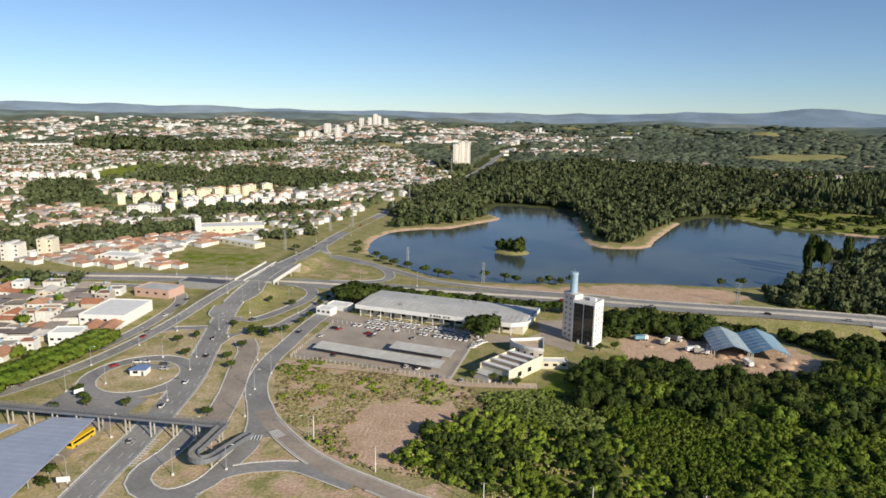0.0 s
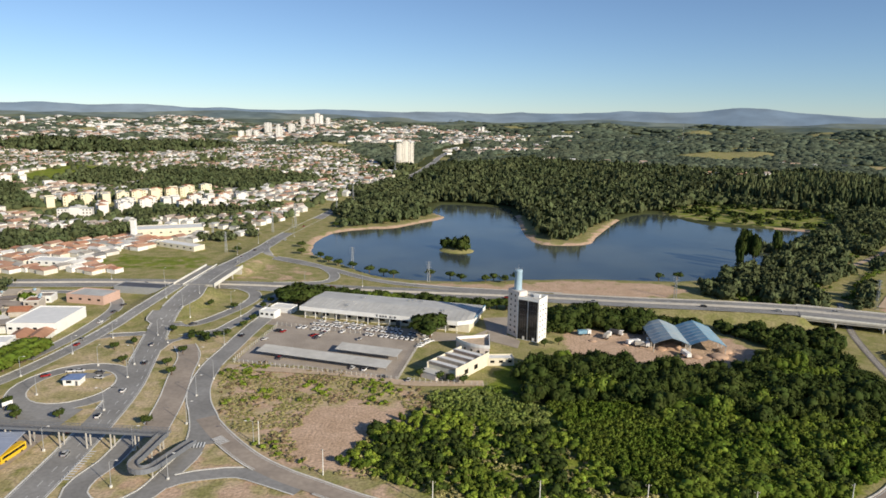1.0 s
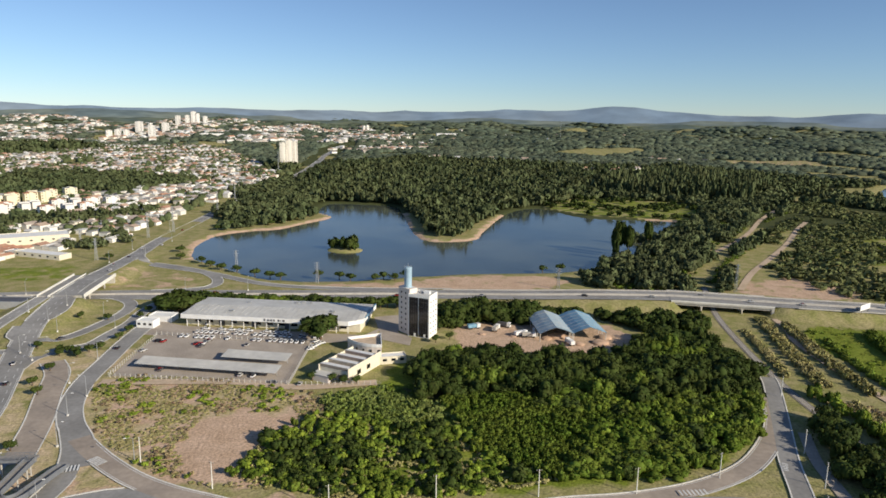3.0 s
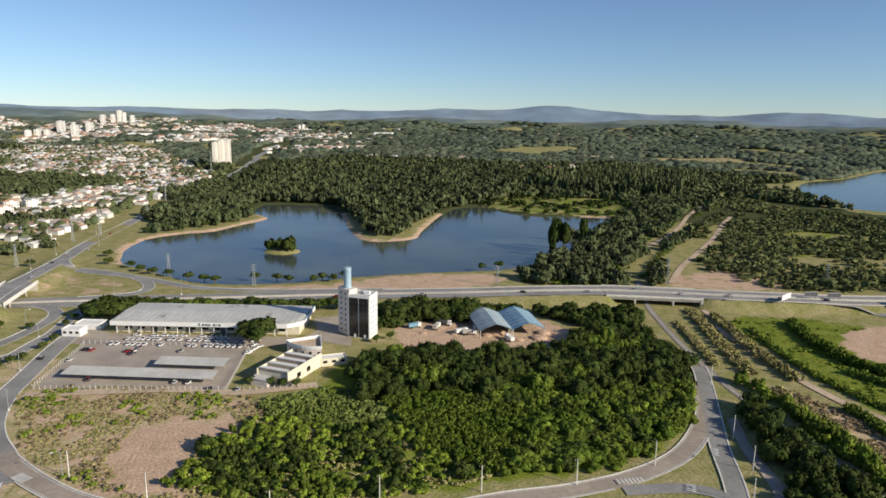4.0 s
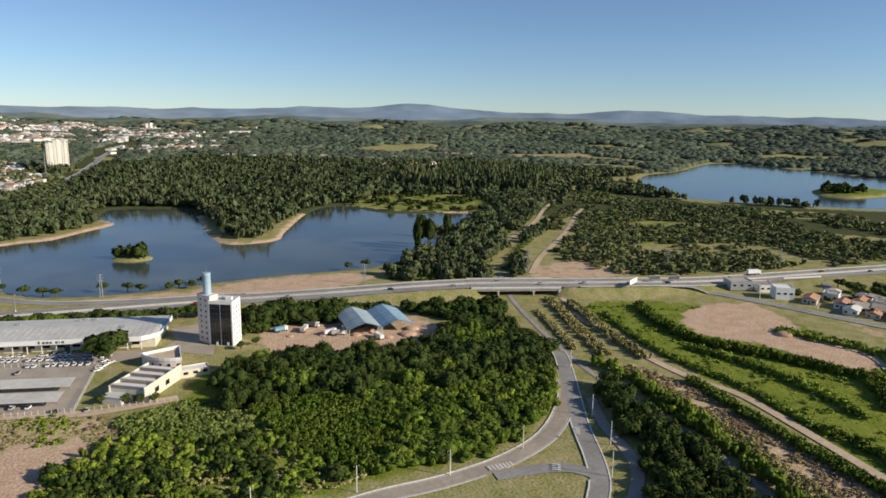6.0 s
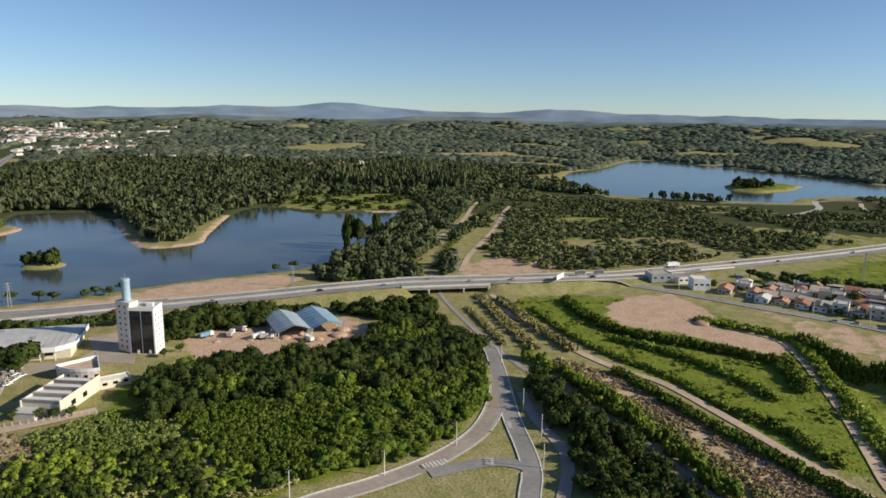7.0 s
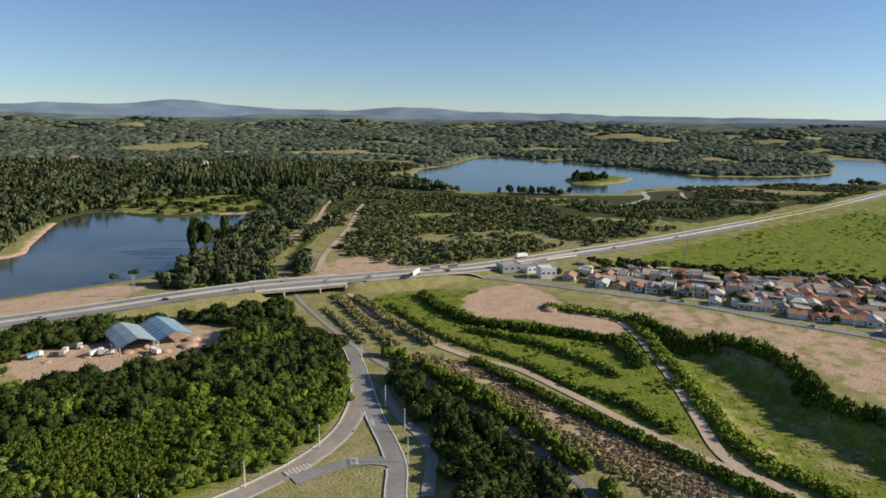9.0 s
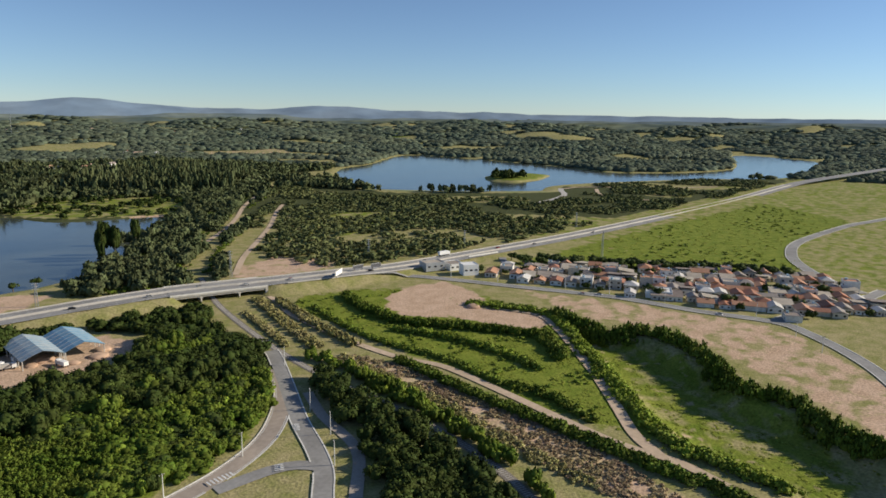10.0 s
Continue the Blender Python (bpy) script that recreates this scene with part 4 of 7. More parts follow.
planted("shore_trees", X, Y, LEAF_DARK, 6, 6, 80, "dark trees on the green shore", seed=49, card=0.18)

# far woods, thinner with distance
rr, aa = [], []
r0 = 700.0
while r0 < 4700:
    g = max(10.0, r0 * 0.0095)
    n = int(2.4 * r0 / g)
    rr.append(r0 + rs.uniform(-0.5, 0.5, n) * g), aa.append(np.linspace(-0.78, 1.62, n) + rs.uniform(-0.5, 0.5, n) * g / r0)
    r0 += g * 0.95
rr, aa = np.concatenate(rr), np.concatenate(aa)
X, Y = rr * np.sin(aa), rr * np.cos(aa)
TOWN_FAR = [(-150, 1150), (-132, 1232), (-197, 1400), (-300, 1700), (-414, 1984), (-674, 2042), (-1003, 2120), (-1430, 1900), (-1500, 1500), (-1000, 900), (-650, 560), (-470, 440), (-300, 700), (-230, 640), (-215, 760), (-200, 900)]
clear = ((X < -200) & (Y < 900)) | inside(TOWN_FAR, X, Y) | inside(PENINSULA, X, Y) | inside(EUCALYPT, X, Y) | inside(GREEN_LAKE, X, Y) | inside(SCRUB, X, Y) | inside(LAKESIDE, X, Y) | inside(MOUND, X, Y)
clear |= (np.where(inside(LAKE_A, X, Y), -1, 1) * seg_dist(LAKE_A, X, Y, True) < 14) | (np.where(inside(LAKE_B, X, Y), -1, 1) * seg_dist(LAKE_B, X, Y, True) < 7)
clear |= (seg_dist(HW2, X, Y) < 30) | (seg_dist(AV2, X, Y) < 40) | ((Y < 420) & (X > 400) & (X < 1500)) | ((X > 700) & (Y < 650) & (X < 1400)) | (Y < 60)
clear |= (wave_noise(X, Y, 700, 31) > 0.52) | ((wave_noise(X, Y, 260, 32) > 0.62))
X, Y, R = X[~clear], Y[~clear], rr[~clear]


def far_canopy(X, Y, gap, tall, cards, seed, leaf=LEAF_FAR_HAZY, name="distant_forest", label="dark green distant forest on rolling hills, greyed with painted haze", category="forest"):
    """Far crowns as uneven domes with a few leaf clumps, in one mesh."""
    r_ = np.random.RandomState(seed)
    n, a = len(X), np.arange(6) * math.pi / 3
    tpl = np.concatenate([np.column_stack([np.cos(a) * q, np.sin(a) * q, np.full(6, z)]) for q, z in ((1.0, 0.1), (0.9, 0.65), (0.42, 1.0))])
    F = [(6 * k + i, 6 * k + (i + 1) % 6, 6 * k + 6 + (i + 1) % 6, 6 * k + 6 + i) for k in range(2) for i in range(6)] + [(12, 13, 14, 15), (12, 15, 16, 17)]
    V = tpl[None] * r_.uniform(0.68, 1.28, (n, 18, 1))
    if cards:
        d = r_.normal(size=(n, cards, 3))
        d[..., 2] = np.abs(d[..., 2]) + 0.2
        d /= np.linalg.norm(d, axis=-1, keepdims=True)
        V = np.concatenate([V, (d[:, :, None] + r_.uniform(-0.34, 0.34, (n, cards, 4, 3))).reshape(n, -1, 3)], 1)
        F += [tuple(18 + 4 * k + i for i in range(4)) for k in range(cards)]
    size, high = gap * r_.uniform(0.5, 0.9, n), tall * r_.uniform(0.75, 1.2, n)
    V = V * np.stack([size, size, high], 1)[:, None] + np.stack([X, Y, height(X, Y)], 1)[:, None]
    Q = (np.array(F)[None] + (np.arange(n) * V.shape[1])[:, None, None]).reshape(-1, 4)
    tagged(new(name, mesh_from(name, V.reshape(-1, 3), Q, mats=[leaf], smooth=True)), label, category, kind="stuff")


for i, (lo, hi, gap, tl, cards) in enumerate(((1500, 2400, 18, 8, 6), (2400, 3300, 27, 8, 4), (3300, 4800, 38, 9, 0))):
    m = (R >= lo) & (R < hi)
    far_canopy(X[m], Y[m], gap, tl, cards, 50 + i, LEAF_FAR_HAZY)
m = R < 1500
planted("shore_forest", X[m], Y[m], LEAF_GREY, 6.8, 10, 34, "dull green forest beyond the lake", "forest", seed=58, card=0.27, blobs=5, spread=0.42)


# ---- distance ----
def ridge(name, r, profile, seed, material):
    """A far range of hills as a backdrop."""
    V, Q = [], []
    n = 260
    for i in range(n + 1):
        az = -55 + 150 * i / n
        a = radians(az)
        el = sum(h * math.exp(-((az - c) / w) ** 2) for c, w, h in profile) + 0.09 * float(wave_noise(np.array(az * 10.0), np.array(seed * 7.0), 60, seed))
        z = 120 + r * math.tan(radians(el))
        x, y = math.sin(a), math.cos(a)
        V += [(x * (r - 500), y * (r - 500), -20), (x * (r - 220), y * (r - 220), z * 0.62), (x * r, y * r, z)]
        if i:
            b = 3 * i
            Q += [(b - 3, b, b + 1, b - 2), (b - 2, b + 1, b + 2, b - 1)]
    return tagged(new(name, mesh_from(name, V, Q, mats=[material], smooth=True)), "distant hills under the horizon, blue-green with painted haze", "hills", kind="structure")


# air haze is put into these base colours: farther ridges paler and bluer
HAZY_HILLS = mat("hazy_distant_hills", (0.2, 0.27, 0.35), 1.0, var=0.18, scale=0.006, second=(0.24, 0.3, 0.36), stain=0.002, spec=0.0)
HAZY_HILLS_NEAR = mat("hazy_near_hills", (0.13, 0.17, 0.18), 1.0, var=0.25, scale=0.01, second=(0.19, 0.22, 0.19), stain=0.003, spec=0.0)
ridge("backdrop_hills", 4850, [(-38, 9, 0.33), (-26, 5, 0.2), (-12, 8, 0.05), (13, 6, 0.3), (21, 3.5, 0.62), (27, 4, 0.15), (39, 4, 0.42), (49, 5, 0.1), (70, 30, -0.06)], 3, HAZY_HILLS)
ridge("backdrop_ridge", 4650, [(-30, 14, -0.2), (0, 12, -0.45), (22, 16, -0.25), (60, 30, -0.4), (-20, 5, 0.2), (8, 5, 0.16), (30, 6, 0.15), (-5, 90, -0.15)], 5, HAZY_HILLS_NEAR)
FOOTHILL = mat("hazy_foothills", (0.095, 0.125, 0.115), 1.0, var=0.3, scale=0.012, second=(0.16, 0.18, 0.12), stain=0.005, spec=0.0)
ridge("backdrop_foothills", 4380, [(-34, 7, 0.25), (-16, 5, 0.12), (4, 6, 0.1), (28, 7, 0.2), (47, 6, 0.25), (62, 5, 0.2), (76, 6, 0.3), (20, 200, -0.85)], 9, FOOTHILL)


# ---- frames of reference ----
def axes(ox, oy, deg, z=0.0):
    return pose(ox, oy, z, 0, 0, deg)


def pad(name, outline, z, material, label, category="pavement"):
    bm = bmesh.new()
    prism(bm, outline, -0.3, z)
    return tagged(part(name, bm, material), label, category, kind="structure")


pad("car_park_pavement", [(-116, 308), (-35, 293), (-29, 346), (-113, 365)], 0.16, PAVING, "block paved car park", "car park")
pad("pavement_forecourt", [(-122, 368), (-113, 365.4), (-29, 346.4), (2, 350), (8, 372), (-2, 358), (-104, 382), (-118, 392)], 0.14, PAVING, "paved forecourt with parked cars")
pad("pavement_tower", [(4, 392), (8, 350), (22, 340), (24, 352), (17, 362), (20, 395)], 0.15, PAVING, "paved yard beside the office tower")


def simple_box(name, dims, material, parent, at=(0, 0, 0), label=""):
    bm = bmesh.new()
    box(bm, at[0] - dims[0] / 2, at[0] + dims[0] / 2, at[1] - dims[1] / 2, at[1] + dims[1] / 2, at[2], at[2] + dims[2])
    bmesh.ops.bevel(bm, geom=bm.edges[:], offset=min(0.05, min(dims) * 0.2), segments=1, affect="EDGES")
    return part(name, bm, material, parent, label)


# ---- office tower ----
def office_tower():
    root = empty("office_tower", axes(22, 356, -28.6), "white office tower with black glass front and blue water tank", "building")
    w, d, h = 12.6, 11.0, 23.0
    bm = bmesh.new()
    box(bm, 0, w, 0, d, -0.5, h)
    bmesh.ops.bevel(bm, geom=bm.edges[:], offset=0.08, segments=1, affect="EDGES")
    part("body", bm, WHITE, root)
    bm = bmesh.new()
    for x0, x1, y0, y1 in ((0, w, 0, 0.3), (0, w, d - 0.3, d), (0, 0.3, 0.3, d - 0.3), (w - 0.3, w, 0.3, d - 0.3)):
        box(bm, x0, x1, y0, y1, h + 0.003, h + 0.9)
    part("parapet", bm, WHITE, root)
    simple_box("roof_deck", (w - 0.8, d - 0.8, 0.12), ROOF_GREY, root, (w / 2, d / 2, h))
    simple_box("roof_hatch", (3.2, 2.2, 1.6), WHITE, root, (8.6, 6.4, h + 0.1))
    simple_box("roof_plant", (2.0, 1.4, 1.1), STEEL, root, (4.5, 7.5, h + 0.1))
    for k, (x0, x1) in enumerate(((0.7, 6.0), (6.45, 11.9))):
        glass = simple_box("glass_front", (x1 - x0, 0.12, h - 1.2), GLASS, root, ((x0 + x1) / 2, -0.05, 0.4), "black mirrored curtain glass")
        bm = bmesh.new()
        for f in range(1, 8):
            box(bm, x0, x1, -0.16, -0.112, f * 2.85, f * 2.85 + 0.07)
        for f in range(1, 4):
            x = x0 + (x1 - x0) * f / 4
            box(bm, x - 0.03, x + 0.03, -0.15, -0.113, 0.4, h - 0.8)
        part("mullions", bm, DARK_STEEL, glass)
        simple_box("door", (1.2, 0.1, 2.1), WHITE, root, (x0 + 3.4, -0.14, 0.05), "small white door")
    for row in range(7):
        for yy in (2.2, 5.5, 8.8):
            simple_box("window", (0.08, 0.9, 0.8), GLASS, root, (w + 0.02, yy, 2.2 + row * 2.9))
    inv = root.matrix_world.inverted()
    outline = [inv @ Vector((x, y, 0)) for x, y in ((17.3, 365.2), (22.9, 357.0), (27.5, 361), (22, 369.5))]
    bm = bmesh.new()
    prism(bm, [(p.x, p.y) for p in outline], -0.5, 25.8)
    bmesh.ops.bevel(bm, geom=bm.edges[:], offset=0.1, segments=1, affect="EDGES")
    stair = part("stair_tower", bm, PINKISH, root, "pale rendered stair tower with small windows")
    a, b = outline[0], outline[1]
    u = (b - a).normalized()
    nrm = Vector((u.y, -u.x, 0))
    for row in range(8):
        for f in (0.28, 0.66):
            p = a + (b - a) * f + nrm * 0.02
            bm = bmesh.new()
            turn = Matrix.Translation((p.x, p.y, 2.0 + row * 2.95)) @ Matrix.Rotation(math.atan2(u.y, u.x), 4, "Z")
            box(bm, -0.5, 0.5, -0.06, 0.05, 0, 1.1, turn)
            part("window", bm, GLASS, stair)
    c = (outline[0] + outline[2]) / 2
    bm = bmesh.new()
    tube(bm, [(c.x, c.y, 25.7), (c.x, c.y, 26.2), (c.x, c.y, 36.0), (c.x, c.y, 36.6), (c.x, c.y, 37.0)], [2.3, 2.05, 2.05, 2.2, 1.4], 24)
    tank = part("water_tank", bm, TANK, root, "tall blue cylindrical water tank", True)
    bm = bmesh.new()
    tube(bm, [(c.x, c.y, 37.0), (c.x, c.y, 39.5)], 0.07, 5)
    for k in range(10):
        t = 2 * math.pi * k / 10
        tube(bm, [(c.x + 1.9 * math.cos(t), c.y + 1.9 * math.sin(t), 36.5), (c.x + 1.9 * math.cos(t), c.y + 1.9 * math.sin(t), 37.6)], 0.05, 4)
    tagged(part("railing", bm, STEEL, tank), kind="stuff")


office_tower()


# ---- warehouse ----
def warehouse():
    root = empty("warehouse", axes(-104, 381, -12.4), "long low white warehouse with grey sheet roof", "building")
    Lx, Dy = 103.0, 36.0
    simple_box("wall", (Lx - 3, Dy - 5, 5.0), CREAM, root, (Lx / 2, Dy / 2 + 2, -0.2))
    bm = bmesh.new()
    outline = [(0, 0), (Lx - 7, 0), (Lx, 6), (Lx + 1, Dy), (0, Dy)]
    prism(bm, outline, 4.8, 7.2)
    part("fascia", bm, WHITE, root, "deep white fascia band")
    bm = bmesh.new()
    inner = [(0.6, 0.6), (Lx - 7.4, 0.6), (Lx - 0.6, 6.4), (Lx + 0.3, Dy - 0.6), (0.6, Dy - 0.6)]
    lo = [bm.verts.new((x, y, 7.25)) for x, y in inner]
    r0, r1 = bm.verts.new((0.6, Dy / 2, 8.3)), bm.verts.new((Lx - 0.3, Dy / 2, 8.3))
    bm.faces.new((lo[0], lo[1], lo[2], r1, r0)), bm.faces.new((r0, r1, lo[3], lo[4])), bm.faces.new((lo[2], lo[3], r1)), bm.faces.new((lo[4], lo[0], r0))
    roof = part("roof", bm, ROOF_GREY, root)
    bm = bmesh.new()
    for k in range(1, 34):
        x = Lx * k / 34
        box(bm, x - 0.05, x + 0.05, 0.9, Dy / 2, 0, 0.1, Matrix.Translation((0, 0, 7.33)) @ Matrix.Rotation(math.atan(1.05 / (Dy / 2)), 4, "X"))
    part("roof_seams", bm, ROOF_GREY, roof)
    for x, y in ((30, 26), (58, 30), (61, 32), (66, 31), (84, 14), (27, 8)):
        simple_box("roof_vent", (1.8, 1.2, 0.9), STEEL, roof, (x, y, 7.4 + (1 - abs(y - 18) / 18)))
    for k in range(15):
        simple_box("column", (0.35, 0.35, 4.9), WHITE, root, (3 + k * 6.6, 1.2, -0.1))
    for k in range(13):
        simple_box("window", (3.6, 0.15, 1.5), GLASS, root, (8 + k * 7.0, 4.45, 1.7))
    for k in range(4):
        simple_box("door", (3.2, 0.2, 3.2), DARK_STEEL, root, (22 + k * 19, 4.42, 0.02))
    sign = simple_box("sign", (13.5, 0.06, 1.5), WHITE, root, (54.5, -0.05, 5.25))
    for k, (x, w, h) in enumerate(((48.6, 0.9, 1.4), (50.7, 1.3, 1.1), (52.4, 1.3, 1.1), (54.0, 1.1, 1.1), (56.6, 1.2, 1.1), (57.9, 0.4, 1.1), (59.4, 1.3, 1.1))):
        simple_box("sign_bar", (w, 0.08, h), DARK_STEEL, sign, (x, -0.11, 5.42))
    bm = bmesh.new()
    box(bm, Lx + 0.62, Lx + 1.02, 8, Dy, 7.21, 7.7)
    part("edge_trim", bm, ROOF_BLUE, root, "blue roof edge")


warehouse()


def carport(at, length, depth, name="carport"):
    root = empty(name, axes(at[0], at[1], -14.5, 0.16), "open carport with pale grey sheet roof", "carport", "carports in the car park")
    bm = bmesh.new()
    vs = []
    for x in np.linspace(0, length, 2):
        for y, z in ((0, 2.7), (depth * 0.5, 3.05), (depth, 3.5)):
            vs.append(bm.verts.new((x, y, z)))
    top = [bm.verts.new(v.co + Vector((0, 0, 0.14))) for v in vs]
    for a, flip in ((vs, True), (top, False)):
        for f in ((0, 3, 4, 1), (1, 4, 5, 2)):
            q = [a[i] for i in f]
            bm.faces.new(q[::-1] if flip else q)
    for i, j in ((0, 3), (3, 4), (4, 5), (5, 2), (2, 1), (1, 0)):
        bm.faces.new((vs[i], vs[j], top[j], top[i]))
    roof = part("roof", bm, ROOF_GREY, root)
    bm = bmesh.new()
    n = int(length / 1.1)
    for k in range(1, n):
        x = length * k / n
        box(bm, x - 0.04, x + 0.04, 0.1, depth - 0.1, 0.15, 0.23, Matrix.Translation((0, 0, 2.72)) @ Matrix.Rotation(math.atan(0.8 / depth), 4, "X"))
    part("roof_ribs", bm, ROOF_GREY, roof)
    for k in range(int(length / 6) + 1):
        x = 1 + k * (length - 2) / int(length / 6)
        for y in (depth * 0.5,):
            simple_box("post", (0.25, 0.25, 3.0), STEEL, root, (x, y, 0))
    return root


carport((-108.5, 315.5), 69, 8.5)
carport((-70.5, 322), 33, 8.5)


# ---- sawtooth workshop, curved hall, annex, gatehouse ----
def workshop():
    root = empty("workshop", axes(-22, 300.5, -33), "cream workshop with stepped white skylight roof", "building")
    w, d = 16.0, 27.0
    simple_box("body", (w, d, 5.2), CREAM, root, (w / 2, d / 2, -0.2))
    simple_box("side_wall", (0.5, d + 1, 6.8), CREAM, root, (w + 0.1, d / 2, -0.2))
    simple_box("side_wall", (0.5, d + 1, 6.4), CREAM, root, (-0.1, d / 2, -0.2))
    for k in range(4):
        bm = bmesh.new()
        y0, y1 = 0.2 + k * 6.7, 0.2 + k * 6.7 + 5.0
        vs = [bm.verts.new(p) for p in ((0.2, y0, 5.1), (w - 0.2, y0, 5.1), (w - 0.2, y1, 5.1), (0.2, y1, 5.1), (0.2, y0, 6.7), (w - 0.2, y0, 6.7), (w - 0.2, y1, 5.5), (0.2, y1, 5.5))]
        for f in ((4, 5, 6, 7), (0, 1, 5, 4), (1, 2, 6, 5), (2, 3, 7, 6), (3, 0, 4, 7)):
            bm.faces.new([vs[i] for i in f])
        part("roof_panel", bm, WHITE, root)
        simple_box("clerestory", (w - 0.8, 0.14, 1.3), SHEET_DARK, root, (w / 2, y0 - 0.09, 5.22))
        simple_box("gutter", (w - 0.6, 1.3, 0.1), SHEET_DARK, root, (w / 2, y1 + 0.75, 5.1))
    simple_box("porch", (9, 5, 3.2), PINKISH, root, (4, -2.6, -0.1))
    simple_box("porch_roof", (9.6, 5.4, 0.25), ROOF_GREY, root, (4, -2.6, 3.13))
    simple_box("window", (0.1, 3, 2.2), GLASS, root, (w + 0.36, 16, 1.6))
    simple_box("window", (0.1, 3, 2.2), GLASS, root, (w + 0.36, 8, 1.6))
    simple_box("door", (3, 0.1, 3), DARK_STEEL, root, (12, -0.05, 0))


workshop()


def curved_hall():
    root = empty("curved_hall", axes(7, 344, 0), "low curved hall with white parapet and brown roof", "building")
    arc = [(18 * math.cos(a), 18 * math.sin(a)) for a in [radians(198 + 8 * k) for k in range(10)]]
    bm = bmesh.new()
    prism(bm, [(0, 0)] + arc, -0.2, 4.4)
    part("body", bm, PINKISH, root)
    bm = bmesh.new()
    prism(bm, [(-0.7, -0.9)] + [(x * 0.95, y * 0.95) for x, y in arc], 4.42, 4.5)
    part("roof", bm, SAND, root)
    ring_pts = [(0, 0)] + arc
    for i in range(len(ring_pts)):
        a, b = Vector((*ring_pts[i], 0)), Vector((*ring_pts[(i + 1) % len(ring_pts)], 0))
        u = (b - a).normalized()
        bm = bmesh.new()
        box(bm, 0, (b - a).length, -0.2, 0.15, 4.35, 5.9, Matrix.Translation(a) @ Matrix.Rotation(math.atan2(u.y, u.x), 4, "Z"))
        part("parapet", bm, WHITE, root)
    for k in range(5):
        a = radians(214 + 13 * k)
        simple_box("window", (1.6, 0.9, 1.6), GLASS, root, (17.65 * math.cos(a), 17.65 * math.sin(a), 1.4))


curved_hall()


def flat_block(name, at, deg, w, d, h, wall, roof, label, windows=0, category="building"):
    root = empty(name, axes(at[0], at[1], deg, gz(at[0], at[1]) - 0.1), label, category)
    simple_box("wall", (w, d, h), wall, root, (0, 0, -0.3))
    bm = bmesh.new()
    for x0, x1, y0, y1 in ((-w / 2, w / 2, -d / 2, -d / 2 + 0.3), (-w / 2, w / 2, d / 2 - 0.3, d / 2), (-w / 2, -w / 2 + 0.3, -d / 2 + 0.3, d / 2 - 0.3), (w / 2 - 0.3, w / 2, -d / 2 + 0.3, d / 2 - 0.3)):
        box(bm, x0, x1, y0, y1, h - 0.29, h + 0.35)
    part("parapet", bm, wall, root)
    simple_box("roof", (w - 0.8, d - 0.8, 0.2), roof, root, (0, 0, h - 0.3))
    for k in range(windows):
        simple_box("window", (min(2.0, w / windows * 0.5), 0.12, 1.2), GLASS, root, (-w / 2 + w * (k + 0.5) / windows, -d / 2 - 0.03, h * 0.45))
    return root


flat_block("annex", (10, 317), 8, 17, 6, 3.6, CREAM, WHITE, "low cream annex with pale flat roof", 4)
flat_block("gatehouse", (-122, 382), -14, 10, 7, 4.2, WHITE, WHITE, "white gatehouse beside the car park", 3)
flat_block("gate_canopy", (-117, 394), -14, 14, 8, 3.4, WHITE, WHITE, "white flat entrance canopy", 0)
flat_block("store_building", (-239, 353), 4, 26, 33, 6.2, WHITE, WHITE, "large white commercial building with flat roof", 6)
flat_block("white_office", (-237, 308), 12, 15, 11, 7, WHITE, WHITE, "white two-storey office building", 4)
flat_block("salmon_shop", (-242, 404), -8, 26, 16, 5.5, mat("salmon_render", (0.55, 0.37, 0.3), 0.8, var=0.08), ROOF_GREY, "salmon pink shop building with flat roof", 4)
flat_block("service_station", (-222, 428), -6, 34, 12, 4.5, STEEL, DARK_STEEL, "service station with a dark canopy", 0)
flat_block("repair_shop", (378, 350), -20, 16, 12, 6, STEEL, SHEET_DARK, "grey repair shop beside the highway", 3)
flat_block("repair_shop", (394, 342), -20, 13, 14, 5, WHITE, SHEET_DARK, "white repair shop with dark roof", 3)
flat_block("corner_shop", (389, 322), -30, 12, 11, 8, WHITE, WHITE, "white two-storey corner shop", 3)
flat_block("white_hall", (432, 190), -62, 17, 14, 4.6, WHITE, WHITE, "white hall with pale roof in the village", 2)
flat_block("clinic", (-330, 500), -3, 30, 14, 4, WHITE, WHITE, "white one-storey building by the meadow", 5)
flat_block("school_hall", (-300, 640), 25, 60, 26, 7, CREAM, WHITE, "cream school hall with white roof", 7)
flat_block("school_hall", (-262, 575), -25, 48, 12, 4, CREAM, WHITE, "long low cream hall", 6)


